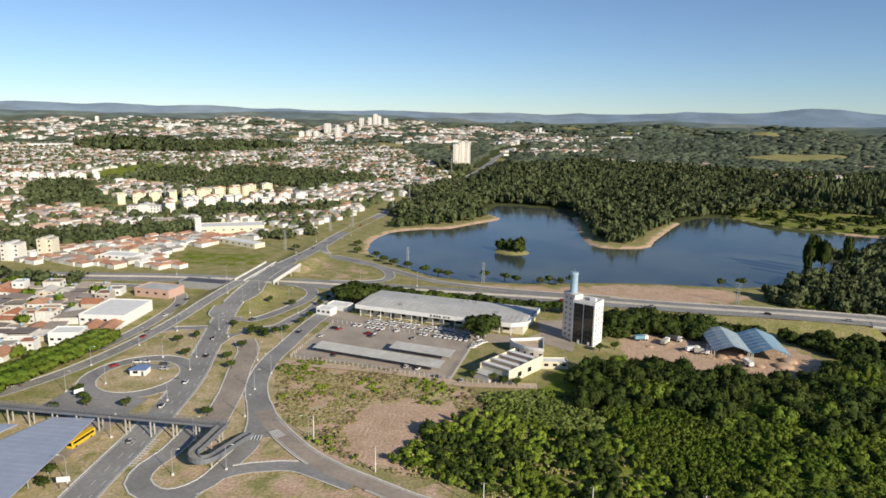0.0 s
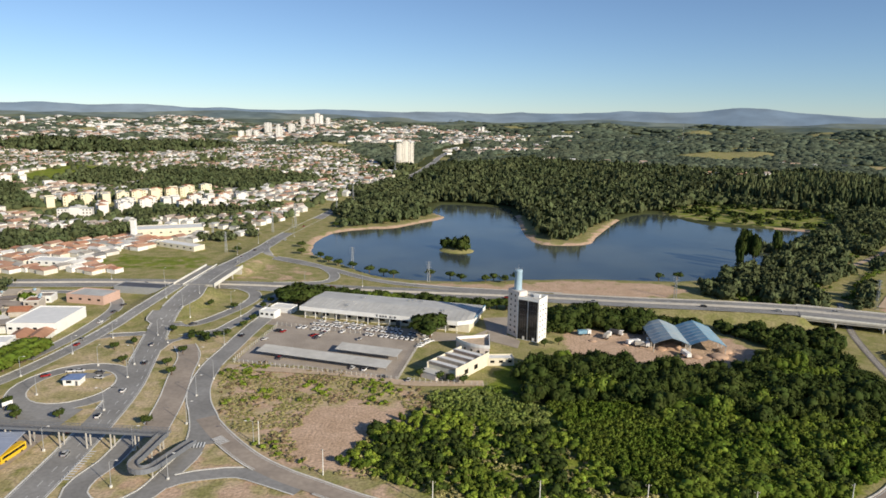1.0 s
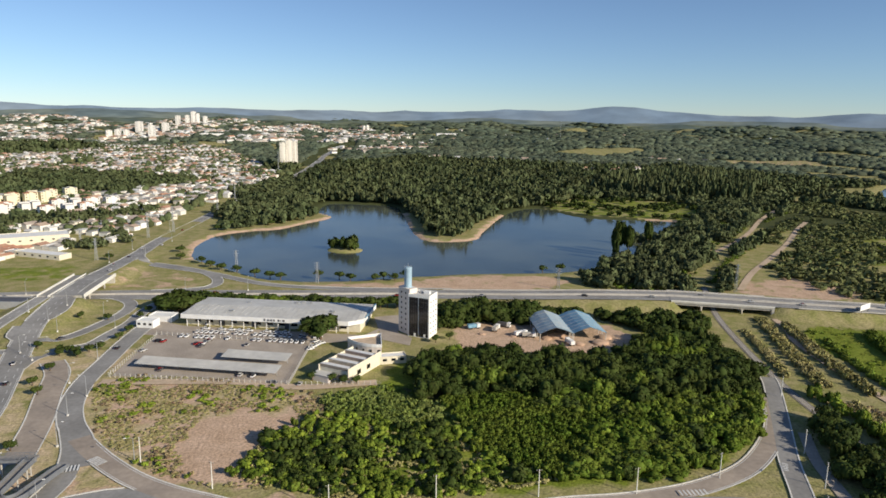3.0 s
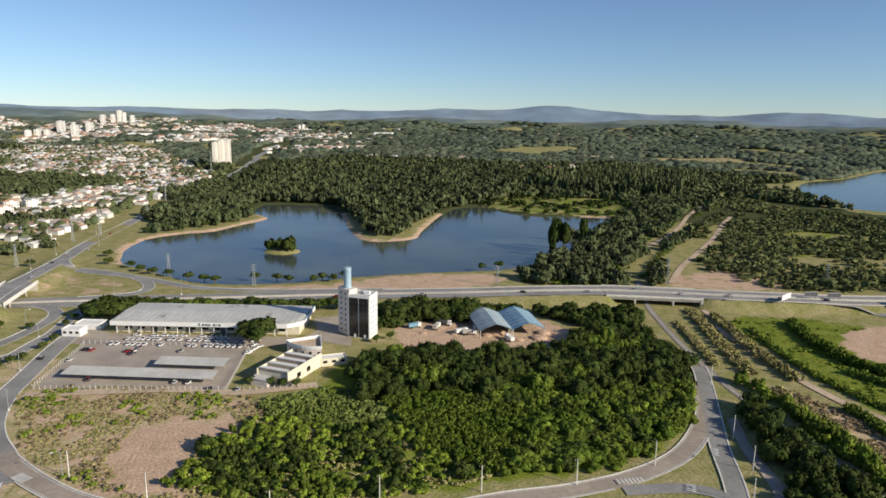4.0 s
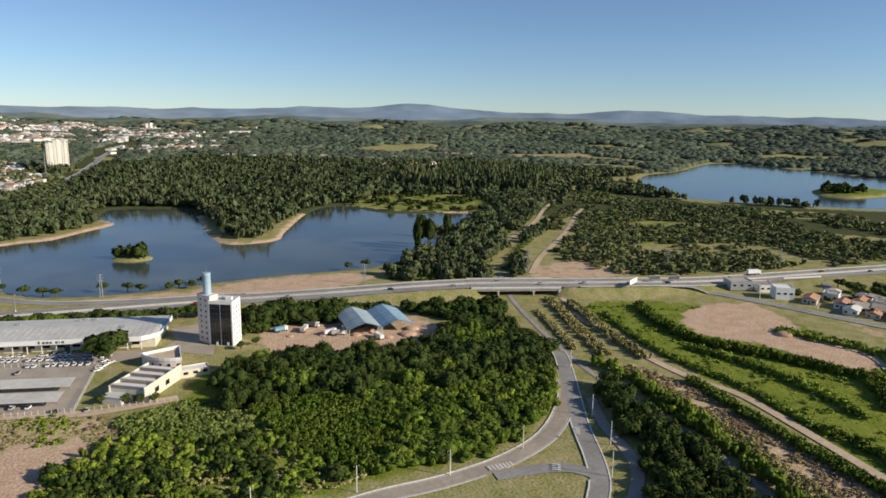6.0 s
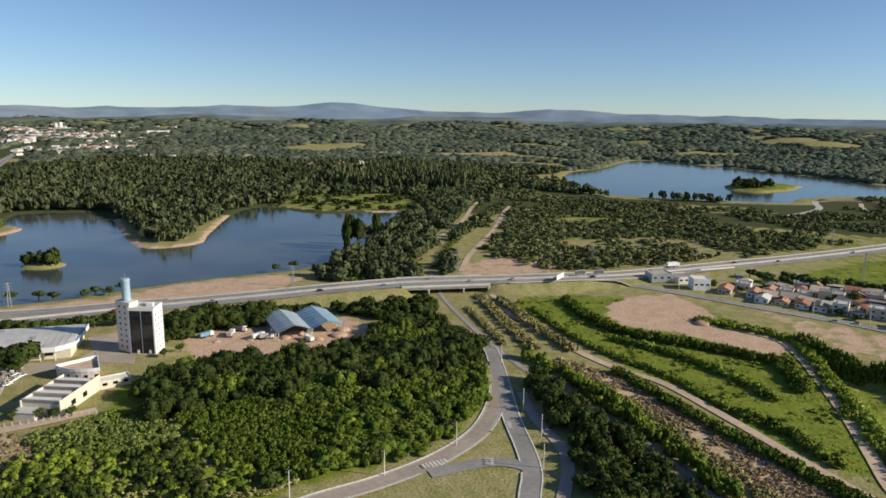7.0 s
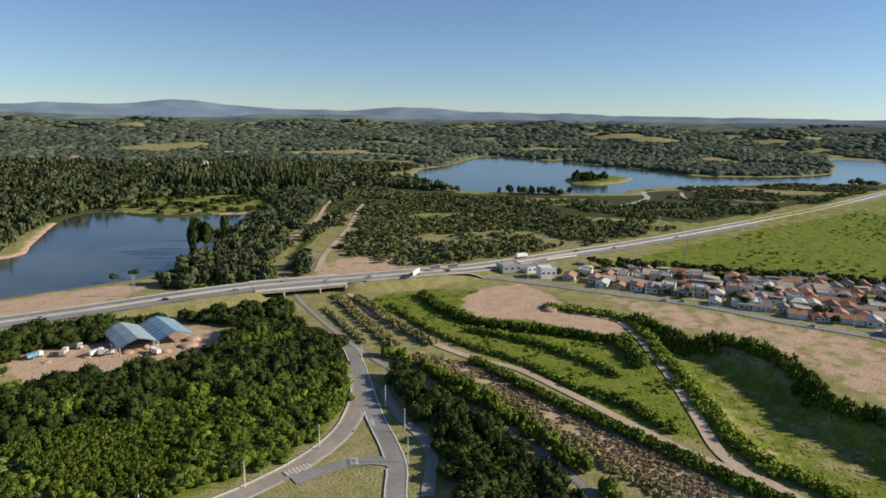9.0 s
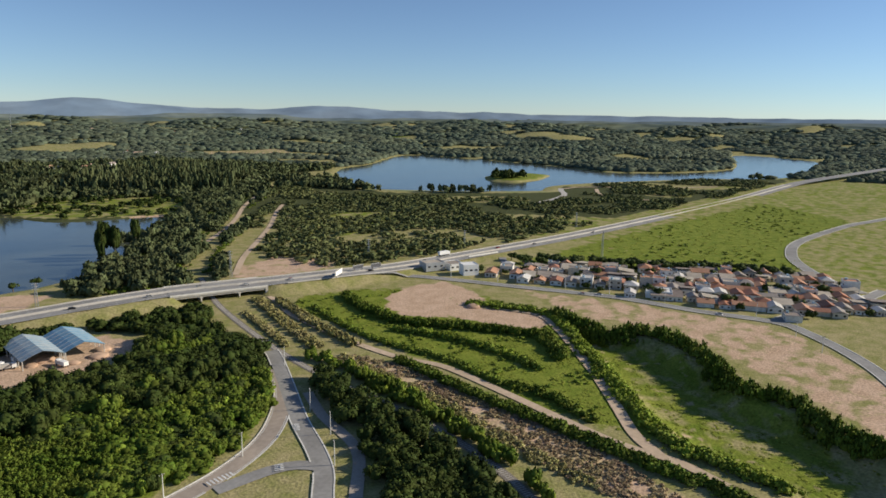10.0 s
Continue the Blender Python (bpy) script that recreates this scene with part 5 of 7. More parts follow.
# ---- sheds ----
def gable_shed(name, at, deg, w, d, eave, ridge_h, roof_mat, label, posts=True):
    root = empty(name, axes(at[0], at[1], deg), label, "shed")
    bm = bmesh.new()
    prof = [(-w / 2 - 0.5, eave - 0.2), (-w / 4, (eave + ridge_h) / 2 + 0.25), (0, ridge_h), (w / 4, (eave + ridge_h) / 2 + 0.25), (w / 2 + 0.5, eave - 0.2)]
    lo0, lo1 = [bm.verts.new((x, 0, z)) for x, z in prof], [bm.verts.new((x, d, z)) for x, z in prof]
    hi0, hi1 = [bm.verts.new((x, -0.3, z + 0.22)) for x, z in prof], [bm.verts.new((x, d + 0.3, z + 0.22)) for x, z in prof]
    for i in range(4):
        bm.faces.new((hi0[i], hi0[i + 1], hi1[i + 1], hi1[i])), bm.faces.new((lo0[i + 1], lo0[i], lo1[i], lo1[i + 1]))
        bm.faces.new((lo0[i], lo0[i + 1], hi0[i + 1], hi0[i])), bm.faces.new((lo1[i + 1], lo1[i], hi1[i], hi1[i + 1]))
    bm.faces.new((lo0[0], hi0[0], hi1[0], lo1[0])), bm.faces.new((hi0[4], lo0[4], lo1[4], hi1[4]))
    roof = part("roof", bm, roof_mat, root)
    for k in range(1, 7):
        bm = bmesh.new()
        y = d * k / 7
        for (x0, z0), (x1, z1) in zip(prof, prof[1:]):
            tube(bm, [(x0, y, z0 + 0.24), (x1, y, z1 + 0.24)], 0.12, 4)
        part("roof_rib", bm, STEEL, roof)
    for k in range(6):
        for x in (-w / 2, w / 2):
            simple_box("post", (0.4, 0.4, eave), CONCRETE, root, (x, 0.4 + k * (d - 0.8) / 5, -0.1))
    simple_box("back_wall", (w - 0.6, 0.3, eave - 0.4), DARK_STEEL, root, (0, d - 0.3, -0.1))
    return root


ROOF_WORN = mat("worn_blue_grey_roof", (0.36, 0.42, 0.44), 0.55, var=0.12, scale=0.8, second=(0.24, 0.36, 0.44), stain=0.12)
gable_shed("storage_shed", (101, 341), -2, 17.6, 33, 4.6, 7.8, ROOF_WORN, "open shed with worn blue-grey gable roof")
gable_shed("storage_shed", (119.4, 340.5), -2, 17.6, 33, 4.6, 7.8, ROOF_BLUE, "open shed with blue gable roof over earth heaps")


def heap(at, r, h, material, label):
    bm = bmesh.new()
    bmesh.ops.create_icosphere(bm, subdivisions=3, radius=1)
    for v in bm.verts:
        n = noise.noise(v.co * 1.7 + Vector((at[0], at[1], 0))) * 0.28
        v.co = Vector((v.co.x * r * (1 + n), v.co.y * r * (1 - n), max(v.co.z, -0.15) * h * (1 + n)))
    ob = part("earth_heap", bm, material, None, "", True)
    ob.matrix_world = pose(at[0], at[1], gz(at[0], at[1]) + 0.05)
    return tagged(ob, label, "heap")


for x, y, r, h in ((124, 337, 4.5, 1.8), (112, 336, 3, 1.1), (129, 345, 4, 2), (104, 350, 5, 1.8), (80, 352, 2.4, 0.8), (63, 356, 2, 0.7), (97, 346, 3, 1.2)):
    heap((x, y), r, h, EARTH, "heap of reddish earth in the yard")
heap((322, 262), 4.5, 2.2, EARTH, "reddish heap on the sandy pad")


# ---- bridges ----
def viaduct():
    root = empty("viaduct", axes(223.5, 399.5, -17.8), "concrete highway viaduct over the railway", "bridge")
    half = 30.5
    for y0, y1 in ((-13.2, -0.6), (0.6, 13.2)):
        bm = bmesh.new()
        box(bm, -half, half, y0, y1, 4.55, 5.45)
        deck = part("deck", bm, CONCRETE, root)
        for y in (y0 + 1, y0 + 4.4, y1 - 4.4, y1 - 1):
            simple_box("beam", (2 * half - 0.6, 0.8, 1.2), CONCRETE, root, (0, y, 3.36))
        for y in ((y0 + 0.2,) if y0 < 0 and y1 < 0 else (y1 - 0.2,)):
            simple_box("parapet", (2 * half, 0.35, 0.9), KERB, root, (0, y, 5.46))
        simple_box("surface", (2 * half, y1 - y0 - 0.8, 0.14), ASPHALT, root, (0, (y0 + y1) / 2, 5.56))
    for x in (-12, 12):
        for y in (-11.5, -4, 4, 11.5):
            bm = bmesh.new()
            tube(bm, [(x, y, -0.5), (x, y, 2.9)], 0.6, 12)
            part("pier", bm, CONCRETE, root, smooth=True)
        simple_box("pier_cap", (1.6, 25.5, 0.7), CONCRETE, root, (x, 0, 2.65))
    for x in (-half + 0.8, half - 0.8):
        simple_box("abutment", (1.6, 26, 5.2), CONCRETE, root, (x, 0, -0.7))


viaduct()


def overpass():
    root = empty("overpass", axes(-190, 455, 0.6), "concrete avenue overpass with pale parapets", "bridge")
    simple_box("deck", (27, 54, 0.9), CONCRETE, root, (3, 0, 5.25))
    simple_box("surface", (26, 54.2, 0.12), ASPHALT, root, (3, 0, 6.16))
    for x in (-10.6, 16.6):
        simple_box("parapet", (0.5, 56, 2.4), KERB, root, (x, 0, 4.9))
    simple_box("median_barrier", (0.5, 60, 0.8), KERB, root, (-3.6, 0, 6.3))
    for y in (-13, 13):
        for x in (-8, 0, 6, 14):
            bm = bmesh.new()
            tube(bm, [(x, y, -0.4), (x, y, 5.2)], 0.6, 12)
            part("pier", bm, CONCRETE, root, smooth=True)
    for y in (-26.2, 26.2):
        simple_box("abutment", (27, 1.4, 5.6), CONCRETE, root, (3, y, -0.5))


overpass()
flat = empty("underpass_bridge", axes(447, 354, -8, 1.2), "pale concrete bridge parapet on the highway", "bridge")
simple_box("parapet", (34, 0.6, 1.5), KERB, flat, (0, 0, 0))
simple_box("beam", (30, 0.8, 1.4), CONCRETE, flat, (0, -0.2, -1.3))


WORN = mat("weathered_concrete", (0.27, 0.25, 0.23), 0.9, var=0.15, scale=0.7)
BLUED = mat("dull_blue_grey_steel", (0.2, 0.21, 0.23), 0.6, 0.2, var=0.1)


def footbridge():
    root = empty("footbridge", axes(-154, 219.5, -0.6), "grey steel pedestrian bridge across the avenue", "bridge")
    x0, x1 = -56.0, 46.0
    simple_box("deck", (x1 - x0, 3.2, 0.5), WORN, root, ((x0 + x1) / 2, 0, 6.5))
    for y in (-1.6, 1.6):
        rail = simple_box("handrail", (x1 - x0, 0.12, 0.14), BLUED, root, ((x0 + x1) / 2, y, 8.1))
        bm = bmesh.new()
        n = 68
        for k in range(n + 1):
            x = x0 + (x1 - x0) * k / n
            box(bm, x - 0.04, x + 0.04, y - 0.04, y + 0.04, 7.0, 8.1)
        for z in (7.25, 7.5, 7.8):
            box(bm, x0, x1, y - 0.03, y + 0.03, z, z + 0.07)
        part("railing", bm, BLUED, rail)
        simple_box("girder", (x1 - x0, 0.25, 0.9), BLUED, root, ((x0 + x1) / 2, y, 6.2))
    for x in (-52, -43, -34, -24, -14, -5, 6, 16, 25, 34, 43):
        for y in (-1.2, 1.2):
            simple_box("column", (0.45, 0.45, 6.6), CONCRETE, root, (x, y, -0.3))
    # the return ramp
    path = [(44.5, 0, 6.6), (44, -3, 6.4), (42.5, -14, 5.0), (42, -18, 4.6), (43.5, -20.5, 4.3), (46.5, -21, 4.0), (48.8, -18.5, 3.7), (49.5, -13, 3.0), (51, 0, 1.6), (51.8, 6, 0.6)]
    line = spline(path, 1.0)
    d = np.gradient(line[:, :2], axis=0)
    d /= np.linalg.norm(d, axis=1)[:, None]
    nr = np.stack([-d[:, 1], d[:, 0]], 1)
    V, Q = [], []
    for p, q in zip(line, nr):
        V += [(p[0] + q[0] * 1.5, p[1] + q[1] * 1.5, p[2] - 0.45), (p[0] - q[0] * 1.5, p[1] - q[1] * 1.5, p[2] - 0.45), (p[0] - q[0] * 1.5, p[1] - q[1] * 1.5, p[2]), (p[0] + q[0] * 1.5, p[1] + q[1] * 1.5, p[2])]
    for i in range(len(line) - 1):
        for k in range(4):
            Q.append((4 * i + k, 4 * i + 4 + k, 4 * i + 4 + (k + 1) % 4, 4 * i + (k + 1) % 4))
    ramp = new("ramp", mesh_from("ramp", V, Q, mats=[WORN]))
    ramp.parent = root
    for s in (1.5, -1.5):
        V, Q = [], []
        for p, q in zip(line, nr):
            for o, z in ((s - 0.08, -0.7), (s + 0.08, -0.7), (s + 0.08, 1.1), (s - 0.08, 1.1)):
                V.append((p[0] + q[0] * o, p[1] + q[1] * o, p[2] + z))
        for i in range(len(line) - 1):
            for k in range(4):
                Q.append((4 * i + k, 4 * i + 4 + k, 4 * i + 4 + (k + 1) % 4, 4 * i + (k + 1) % 4))
        side = new("ramp_side", mesh_from("ramp_side", V, Q, mats=[BLUED]))
        side.parent = root
    for i in range(8, len(line) - 8, 9):
        p = line[i]
        simple_box("ramp_column", (0.4, 0.4, max(0.4, p[2] - 0.3)), CONCRETE, root, (p[0], p[1], -0.2))


footbridge()


# ---- bus station ----
ROOF_STATION = mat("blue_grey_station_roof", (0.36, 0.4, 0.5), 0.5, var=0.06, scale=0.3, second=(0.33, 0.37, 0.47), stain=0.1)


def station_roof(outline, label):
    cx, cy = sum(p[0] for p in outline) / len(outline), sum(p[1] for p in outline) / len(outline)
    root = empty("bus_station", axes(cx, cy, 0), label, "bus station")
    bm = bmesh.new()
    prism(bm, [(x - cx, y - cy) for x, y in outline], 4.8, 5.15)
    roof = part("roof", bm, ROOF_STATION, root)
    bm = bmesh.new()
    x0, x1 = min(p[0] for p in outline) - cx, max(p[0] for p in outline) - cx
    for y in np.arange(min(p[1] for p in outline) - cy + 2, max(p[1] for p in outline) - cy - 1, 3.0):
        row = [x for x in np.arange(x0, x1, 0.25) if inside([(a - cx, b - cy) for a, b in outline], np.array(x), np.array(y))]
        if len(row) > 4:
            box(bm, row[0], row[-1], y - 0.05, y + 0.05, 5.152, 5.2)
    part("roof_seams", bm, ROOF_STATION, roof)
    for y in np.arange(min(p[1] for p in outline) - cy + 3, max(p[1] for p in outline) - cy - 2, 9.0):
        for x in np.arange(x0 + 3, x1 - 2, 8.0):
            if inside([(a - cx, b - cy) for a, b in outline], np.array(x), np.array(y)):
                bm = bmesh.new()
                tube(bm, [(x, y, -0.2), (x, y, 4.85)], 0.22, 8)
                part("column", bm, STEEL, root)


station_roof([(-184, 192), (-180, 140), (-148, 140), (-152.5, 168), (-161, 219), (-177, 217.5)], "bus station with wide blue-grey sheet roof")
station_roof([(-225, 205), (-215, 165), (-193, 170), (-190, 190), (-185.5, 210)], "second bus shelter with blue-grey sheet roof")


def police_post():
    root = empty("police_post", axes(-177, 275, 8), "small white post with blue hipped roof", "kiosk")
    simple_box("wall", (7, 6, 3), WHITE, root)
    simple_box("window", (2.2, 0.1, 1.2), GLASS, root, (-1, -3.04, 1.2))
    simple_box("door", (1, 0.1, 2.1), DARK_STEEL, root, (2.2, -3.04, 0.05))
    bm = bmesh.new()
    b = [bm.verts.new(p) for p in ((-4.2, -3.8, 3), (4.2, -3.8, 3), (4.2, 3.8, 3), (-4.2, 3.8, 3))]
    t0, t1 = bm.verts.new((-1.2, 0, 4.4)), bm.verts.new((1.2, 0, 4.4))
    bm.faces.new(b[::-1]), bm.faces.new((b[0], b[1], t1, t0)), bm.faces.new((b[2], b[3], t0, t1)), bm.faces.new((b[1], b[2], t1)), bm.faces.new((b[3], b[0], t0))
    part("roof", bm, mat("blue_tile_roof", (0.14, 0.2, 0.36), 0.6, var=0.15), root)


police_post()
pad("pavement_post", [(-186, 279), (-168, 282), (-166, 287), (-184, 287)], 0.13, ASPHALT, "small paved car park beside the post", "car park")


# ---- vehicles ----
CAR_PAINT = palette("car_paint", [(0.75, 0.75, 0.74), (0.75, 0.75, 0.75), (0.03, 0.03, 0.035), (0.3, 0.31, 0.32), (0.35, 0.03, 0.03), (0.1, 0.1, 0.11), (0.5, 0.5, 0.5)], 0.3)
CAR_WHITE = mat("white_car_paint", (0.8, 0.8, 0.8), 0.3, var=0.02)
TAIL_RED = mat("red_lens", (0.35, 0.02, 0.02), 0.3, var=0.05)
RUBBER = mat("rubber", (0.02, 0.02, 0.02), 0.9)


def loft(bm, sections):
    """Closed skin through cross-sections (lists of points of equal length)."""
    rings = [[bm.verts.new(p) for p in s] for s in sections]
    n = len(rings[0])
    for a, b in zip(rings, rings[1:]):
        for k in range(n):
            bm.faces.new((a[k], a[(k + 1) % n], b[(k + 1) % n], b[k]))
    bm.faces.new(rings[0][::-1]), bm.faces.new(rings[-1])


def make_car(paint, m, label, group):
    root = empty("car", m, label, "car", group)

    def ring_at(x, hw, z0, z1, r=0.12):
        return [(x, -hw, z0 + r), (x, -hw + r, z0), (x, hw - r, z0), (x, hw, z0 + r), (x, hw, z1 - r), (x, hw - r * 1.5, z1), (x, -hw + r * 1.5, z1), (x, -hw, z1 - r)]
    bm = bmesh.new()
    loft(bm, [ring_at(-2.1, 0.72, 0.4, 0.8), ring_at(-1.95, 0.82, 0.28, 0.95), ring_at(-0.6, 0.86, 0.25, 0.98), ring_at(0.9, 0.86, 0.25, 0.95), ring_at(1.9, 0.8, 0.28, 0.8), ring_at(2.1, 0.68, 0.4, 0.68)])
    part("body", bm, paint, root, smooth=False)
    bm = bmesh.new()
    loft(bm, [ring_at(-1.75, 0.7, 0.9, 1.0, 0.04), ring_at(-1.2, 0.66, 0.9, 1.4, 0.06), ring_at(0.3, 0.66, 0.9, 1.42, 0.06), ring_at(1.1, 0.72, 0.88, 0.98, 0.04)])
    part("window_glass", bm, GLASS, root)
    bm = bmesh.new()
    loft(bm, [ring_at(-1.15, 0.62, 1.39, 1.46, 0.02), ring_at(0.25, 0.62, 1.4, 1.47, 0.02)])
    part("roof", bm, paint, root)
    for x in (-1.3, 1.3):
        for y in (-0.82, 0.82):
            bm = bmesh.new()
            tube(bm, [(x, y - 0.1, 0.32), (x, y + 0.1, 0.32)], 0.32, 10)
            part("wheel", bm, RUBBER, root)
    for y in (-0.6, 0.6):
        for nm, x, mt in (("headlight", 2.06, KERB), ("tail_light", -2.08, TAIL_RED)):
            bm = bmesh.new()
            box(bm, x - 0.06, x + 0.06, y - 0.14, y + 0.14, 0.52, 0.66)
            part(nm, bm, mt, root)
    return root


def on_ground(x, y, deg, lift=0.18):
    return pose(x, y, gz(x, y) + lift, 0, 0, deg)


car_w = make_car(CAR_WHITE, on_ground(-90, 383, 78), "white car parked on the forecourt", "cars on the forecourt")
cr = random.Random(5)
u, v = Vector((0.977, -0.215)), Vector((0.215, 0.977))
o = Vector((-104, 381))
for k in range(26):
    p = o + u * (14 + k * 2.75 + cr.uniform(-0.2, 0.2)) - v * (9 + cr.uniform(-0.3, 0.3))
    if cr.random() < 0.93:
        copy_thing(car_w, on_ground(p.x, p.y, 78 + cr.choice((0, 180)) + cr.uniform(-3, 3), 0.15))
for k in range(24):
    p = o + u * (9 + k * 2.9 + cr.uniform(-0.3, 0.3)) - v * (17.5 + cr.uniform(-0.5, 0.5))
    if cr.random() < 0.72:
        copy_thing(car_w, on_ground(p.x, p.y, 78 + cr.choice((0, 180)) + cr.uniform(-4, 4), 0.15))
for k in range(10):
    p = o + u * (16 + k * 5 + cr.uniform(-1, 1)) - v * 3.2
    if cr.random() < 0.6:
        copy_thing(car_w, on_ground(p.x, p.y, -12 + cr.uniform(-4, 4), 0.15))
for x, y, a in ((-28, 340, 30), (-26, 343, 40), (-24, 346, 20), (-29, 337, 35), (-27, 349, 50)):
    copy_thing(car_w, on_ground(x, y, a, 0.06))
car_m = make_car(CAR_PAINT, on_ground(-109, 355, 60), "parked car in the paved car park", "cars in the car park")
for x, y, a in ((-106, 354, 70), (-88, 349, 62), (-85, 348, 62), (-83, 353, 240), (-62, 345, 80), (-85, 345, 60), (-42, 293.5, -14), (-30, 291, 80), (-58, 303.5, 76), (-96, 313, 76), (-52, 302, 76), (-112, 340, 60), (-126, 345, 90), (-122, 393, 50)):
    copy_thing(car_m, on_ground(x, y, a))
driven = [(-151, 268, 100), (-148, 243, 100), (-143, 213, 100), (-166, 325, 105), (-158, 301, 100), (-206, 330, 92), (-204, 322, 92), (-160, 362, 60), (-183, 500, 90), (-190, 560, 92), (-188, 520, 270), (-230, 447, 180), (-181, 620, 91),
          (-100, 452, 0), (-186, 287, 10), (-182, 288, 8), (-172, 287, 5), (-169, 281, 0), (-194, 281, 40), (20, 437, -5), (75, 427, -10), (140, 414, -15), (182, 406, -18), (215, 406, -18), (240, 390, -18), (270, 382, -18),
          (330, 367, -14), (390, 369, -8), (300, 372, -15), (520, 352, -5), (480, 364, -7), (620, 347, -3), (-130, 450, 2), (-330, 436, 4), (405, 220, 115), (398, 229, 115), (416, 143, 95), (-216, 380, 85), (-213, 360, 85), (-218, 395, 80),
          (-300, 415, 5), (-152, 230, 280), (-192, 600, 270), (-184, 700, 95)]
for x, y, a in driven:
    zz = None
    for line, w in ((HIGHWAY, 12), (AVENUE, 8), (AVENUE_WEST, 6)):
        d, hz = seg_dist(line, np.array(float(x)), np.array(float(y)), z=line[:, 2])
        if d < w and (zz is None or hz > zz):
            zz = float(hz)
    bridge = 0.25 if (194 < x < 254) or (428 < y < 484 and x < -170) else 0.12
    c = copy_thing(car_m, pose(x, y, (zz if zz is not None else gz(x, y)) + bridge, 0, 0, a))
    tagged(c, "car on the asphalt road", group="cars on the roads")


def truck(at, deg, body_mat, label, length=7.5):
    root = empty("truck", on_ground(at[0], at[1], deg, 0.1), label, "truck")
    simple_box("cab", (2.0, 2.3, 2.3), WHITE, root, (length / 2 - 1, 0, 0.6))
    simple_box("windscreen", (0.08, 2.0, 0.9), GLASS, root, (length / 2 + 0.02, 0, 1.7))
    simple_box("cargo_bed", (length - 2.4, 2.4, 1.9), body_mat, root, (-1.2, 0, 0.9))
    for x in (-length / 2 + 1.0, -length / 2 + 2.2, length / 2 - 1.1):
        for y in (-1.05, 1.05):
            bm = bmesh.new()
            tube(bm, [(x, y - 0.15, 0.5), (x, y + 0.15, 0.5)], 0.5, 10)
            part("wheel", bm, RUBBER, root)


for at, deg, mt in (((88, 349), -10, CONCRETE), ((84, 352), 20, WHITE), ((72, 362), 60, CONCRETE), ((107, 336), 100, WHITE), ((60, 366), 15, ROOF_BLUE), ((78, 368), -30, DARK_STEEL), ((96, 357), 10, WHITE)):
    truck(at, deg, mt, "dusty truck standing in the red earth yard")
YELLOW = mat("yellow_bus_paint", (0.75, 0.48, 0.03), 0.4, var=0.05)
b = empty("bus", on_ground(-160.5, 210, 86, 0.1), "yellow city bus at the station", "bus")
simple_box("body", (12, 2.5, 2.7), YELLOW, b, (0, 0, 0.4))
for y in (-1.27, 1.27):
    simple_box("window_band", (10.5, 0.06, 0.9), GLASS, b, (0, y, 1.7))
simple_box("windscreen", (0.06, 2.2, 1.3), GLASS, b, (-6.02, 0, 1.4))
for x in (-4, 3.6):
    for y in (-1.12, 1.12):
        bm = bmesh.new()
        tube(bm, [(x, y - 0.14, 0.5), (x, y + 0.14, 0.5)], 0.5, 10)
        part("wheel", bm, RUBBER, b)
tr = empty("truck", pose(418, 373, 2.6, 0, 0, -8), "white lorry on the highway", "truck")
simple_box("cargo_box", (9, 2.5, 2.9), WHITE, tr, (-1.5, 0, 0.9))
simple_box("cab", (2.2, 2.4, 2.5), WHITE, tr, (4.3, 0, 0.6))
for x in (-4.5, -3.2, 4):
    simple_box("wheel", (1, 2.4, 0.9), RUBBER, tr, (x, 0, 0))


# ---- single trees ----
def make_tree(x, y, r, h, leaf, label, group="", seed=1, cards=420, trunk=0.35):
    rs_ = np.random.RandomState(seed)
    root = empty("tree", pose(x, y, gz(x, y)), label, "tree", group)
    bm = bmesh.new()
    tube(bm, [(0, 0, -0.3), (0.1, 0, h * 0.25), (0.05, 0.1, h * 0.5), (0.1, 0.1, h * 0.7)], [r * 0.07 + 0.1, r * 0.055 + 0.07, r * 0.045 + 0.05, 0.06], 8)
    for k in range(5):
        a = 6.28 * k / 5 + rs_.uniform(-0.4, 0.4)
        z = h * rs_.uniform(0.3, 0.45)
        tube(bm, [(0.05, 0.05, z), (math.cos(a) * r * 0.3, math.sin(a) * r * 0.3, z + h * 0.18), (math.cos(a) * r * 0.6, math.sin(a) * r * 0.6, z + h * 0.3)], [r * 0.035 + 0.03, r * 0.025 + 0.02, 0.03], 5)
    part("trunk", bm, BARK, root)
    V, Q, N = crown_arrays(rs_, cards, 1.0, 1.0, 0.09, 12)
    V = V * np.array([r, r, h * (1 - trunk)]) + np.array([0, 0, h * trunk * 0.8])
    ob = new("crown", mesh_from("crown", V, Q, mats=[leaf], normals=N / np.linalg.norm(N, axis=1)[:, None]))
    ob.parent = root
    return root


tree_d = make_tree(-25, 353, 12, 12, LEAF_DARK, "broad dark green tree beside the parked cars", seed=61, cards=1600)
proto = [make_tree(-106, 431, 6, 7.5, LEAF_DARK, "dark green tree in the row behind the warehouse", "trees behind the warehouse", 62), make_tree(-97, 429, 5, 7, LEAF, "green tree in the row behind the warehouse", "trees behind the warehouse", 63),
         make_tree(-88, 430, 5.5, 6.5, LEAF_DARK, "dark green tree in the row behind the warehouse", "trees behind the warehouse", 64)]
tr_ = random.Random(9)
for k in range(25):
    f = k / 24
    copy_thing(tr_.choice(proto), pose(-104 + 128 * f + tr_.uniform(-1, 1), 424 - 16 * f + tr_.uniform(-2, 2), 0, 0, 0, tr_.uniform(0, 360)))
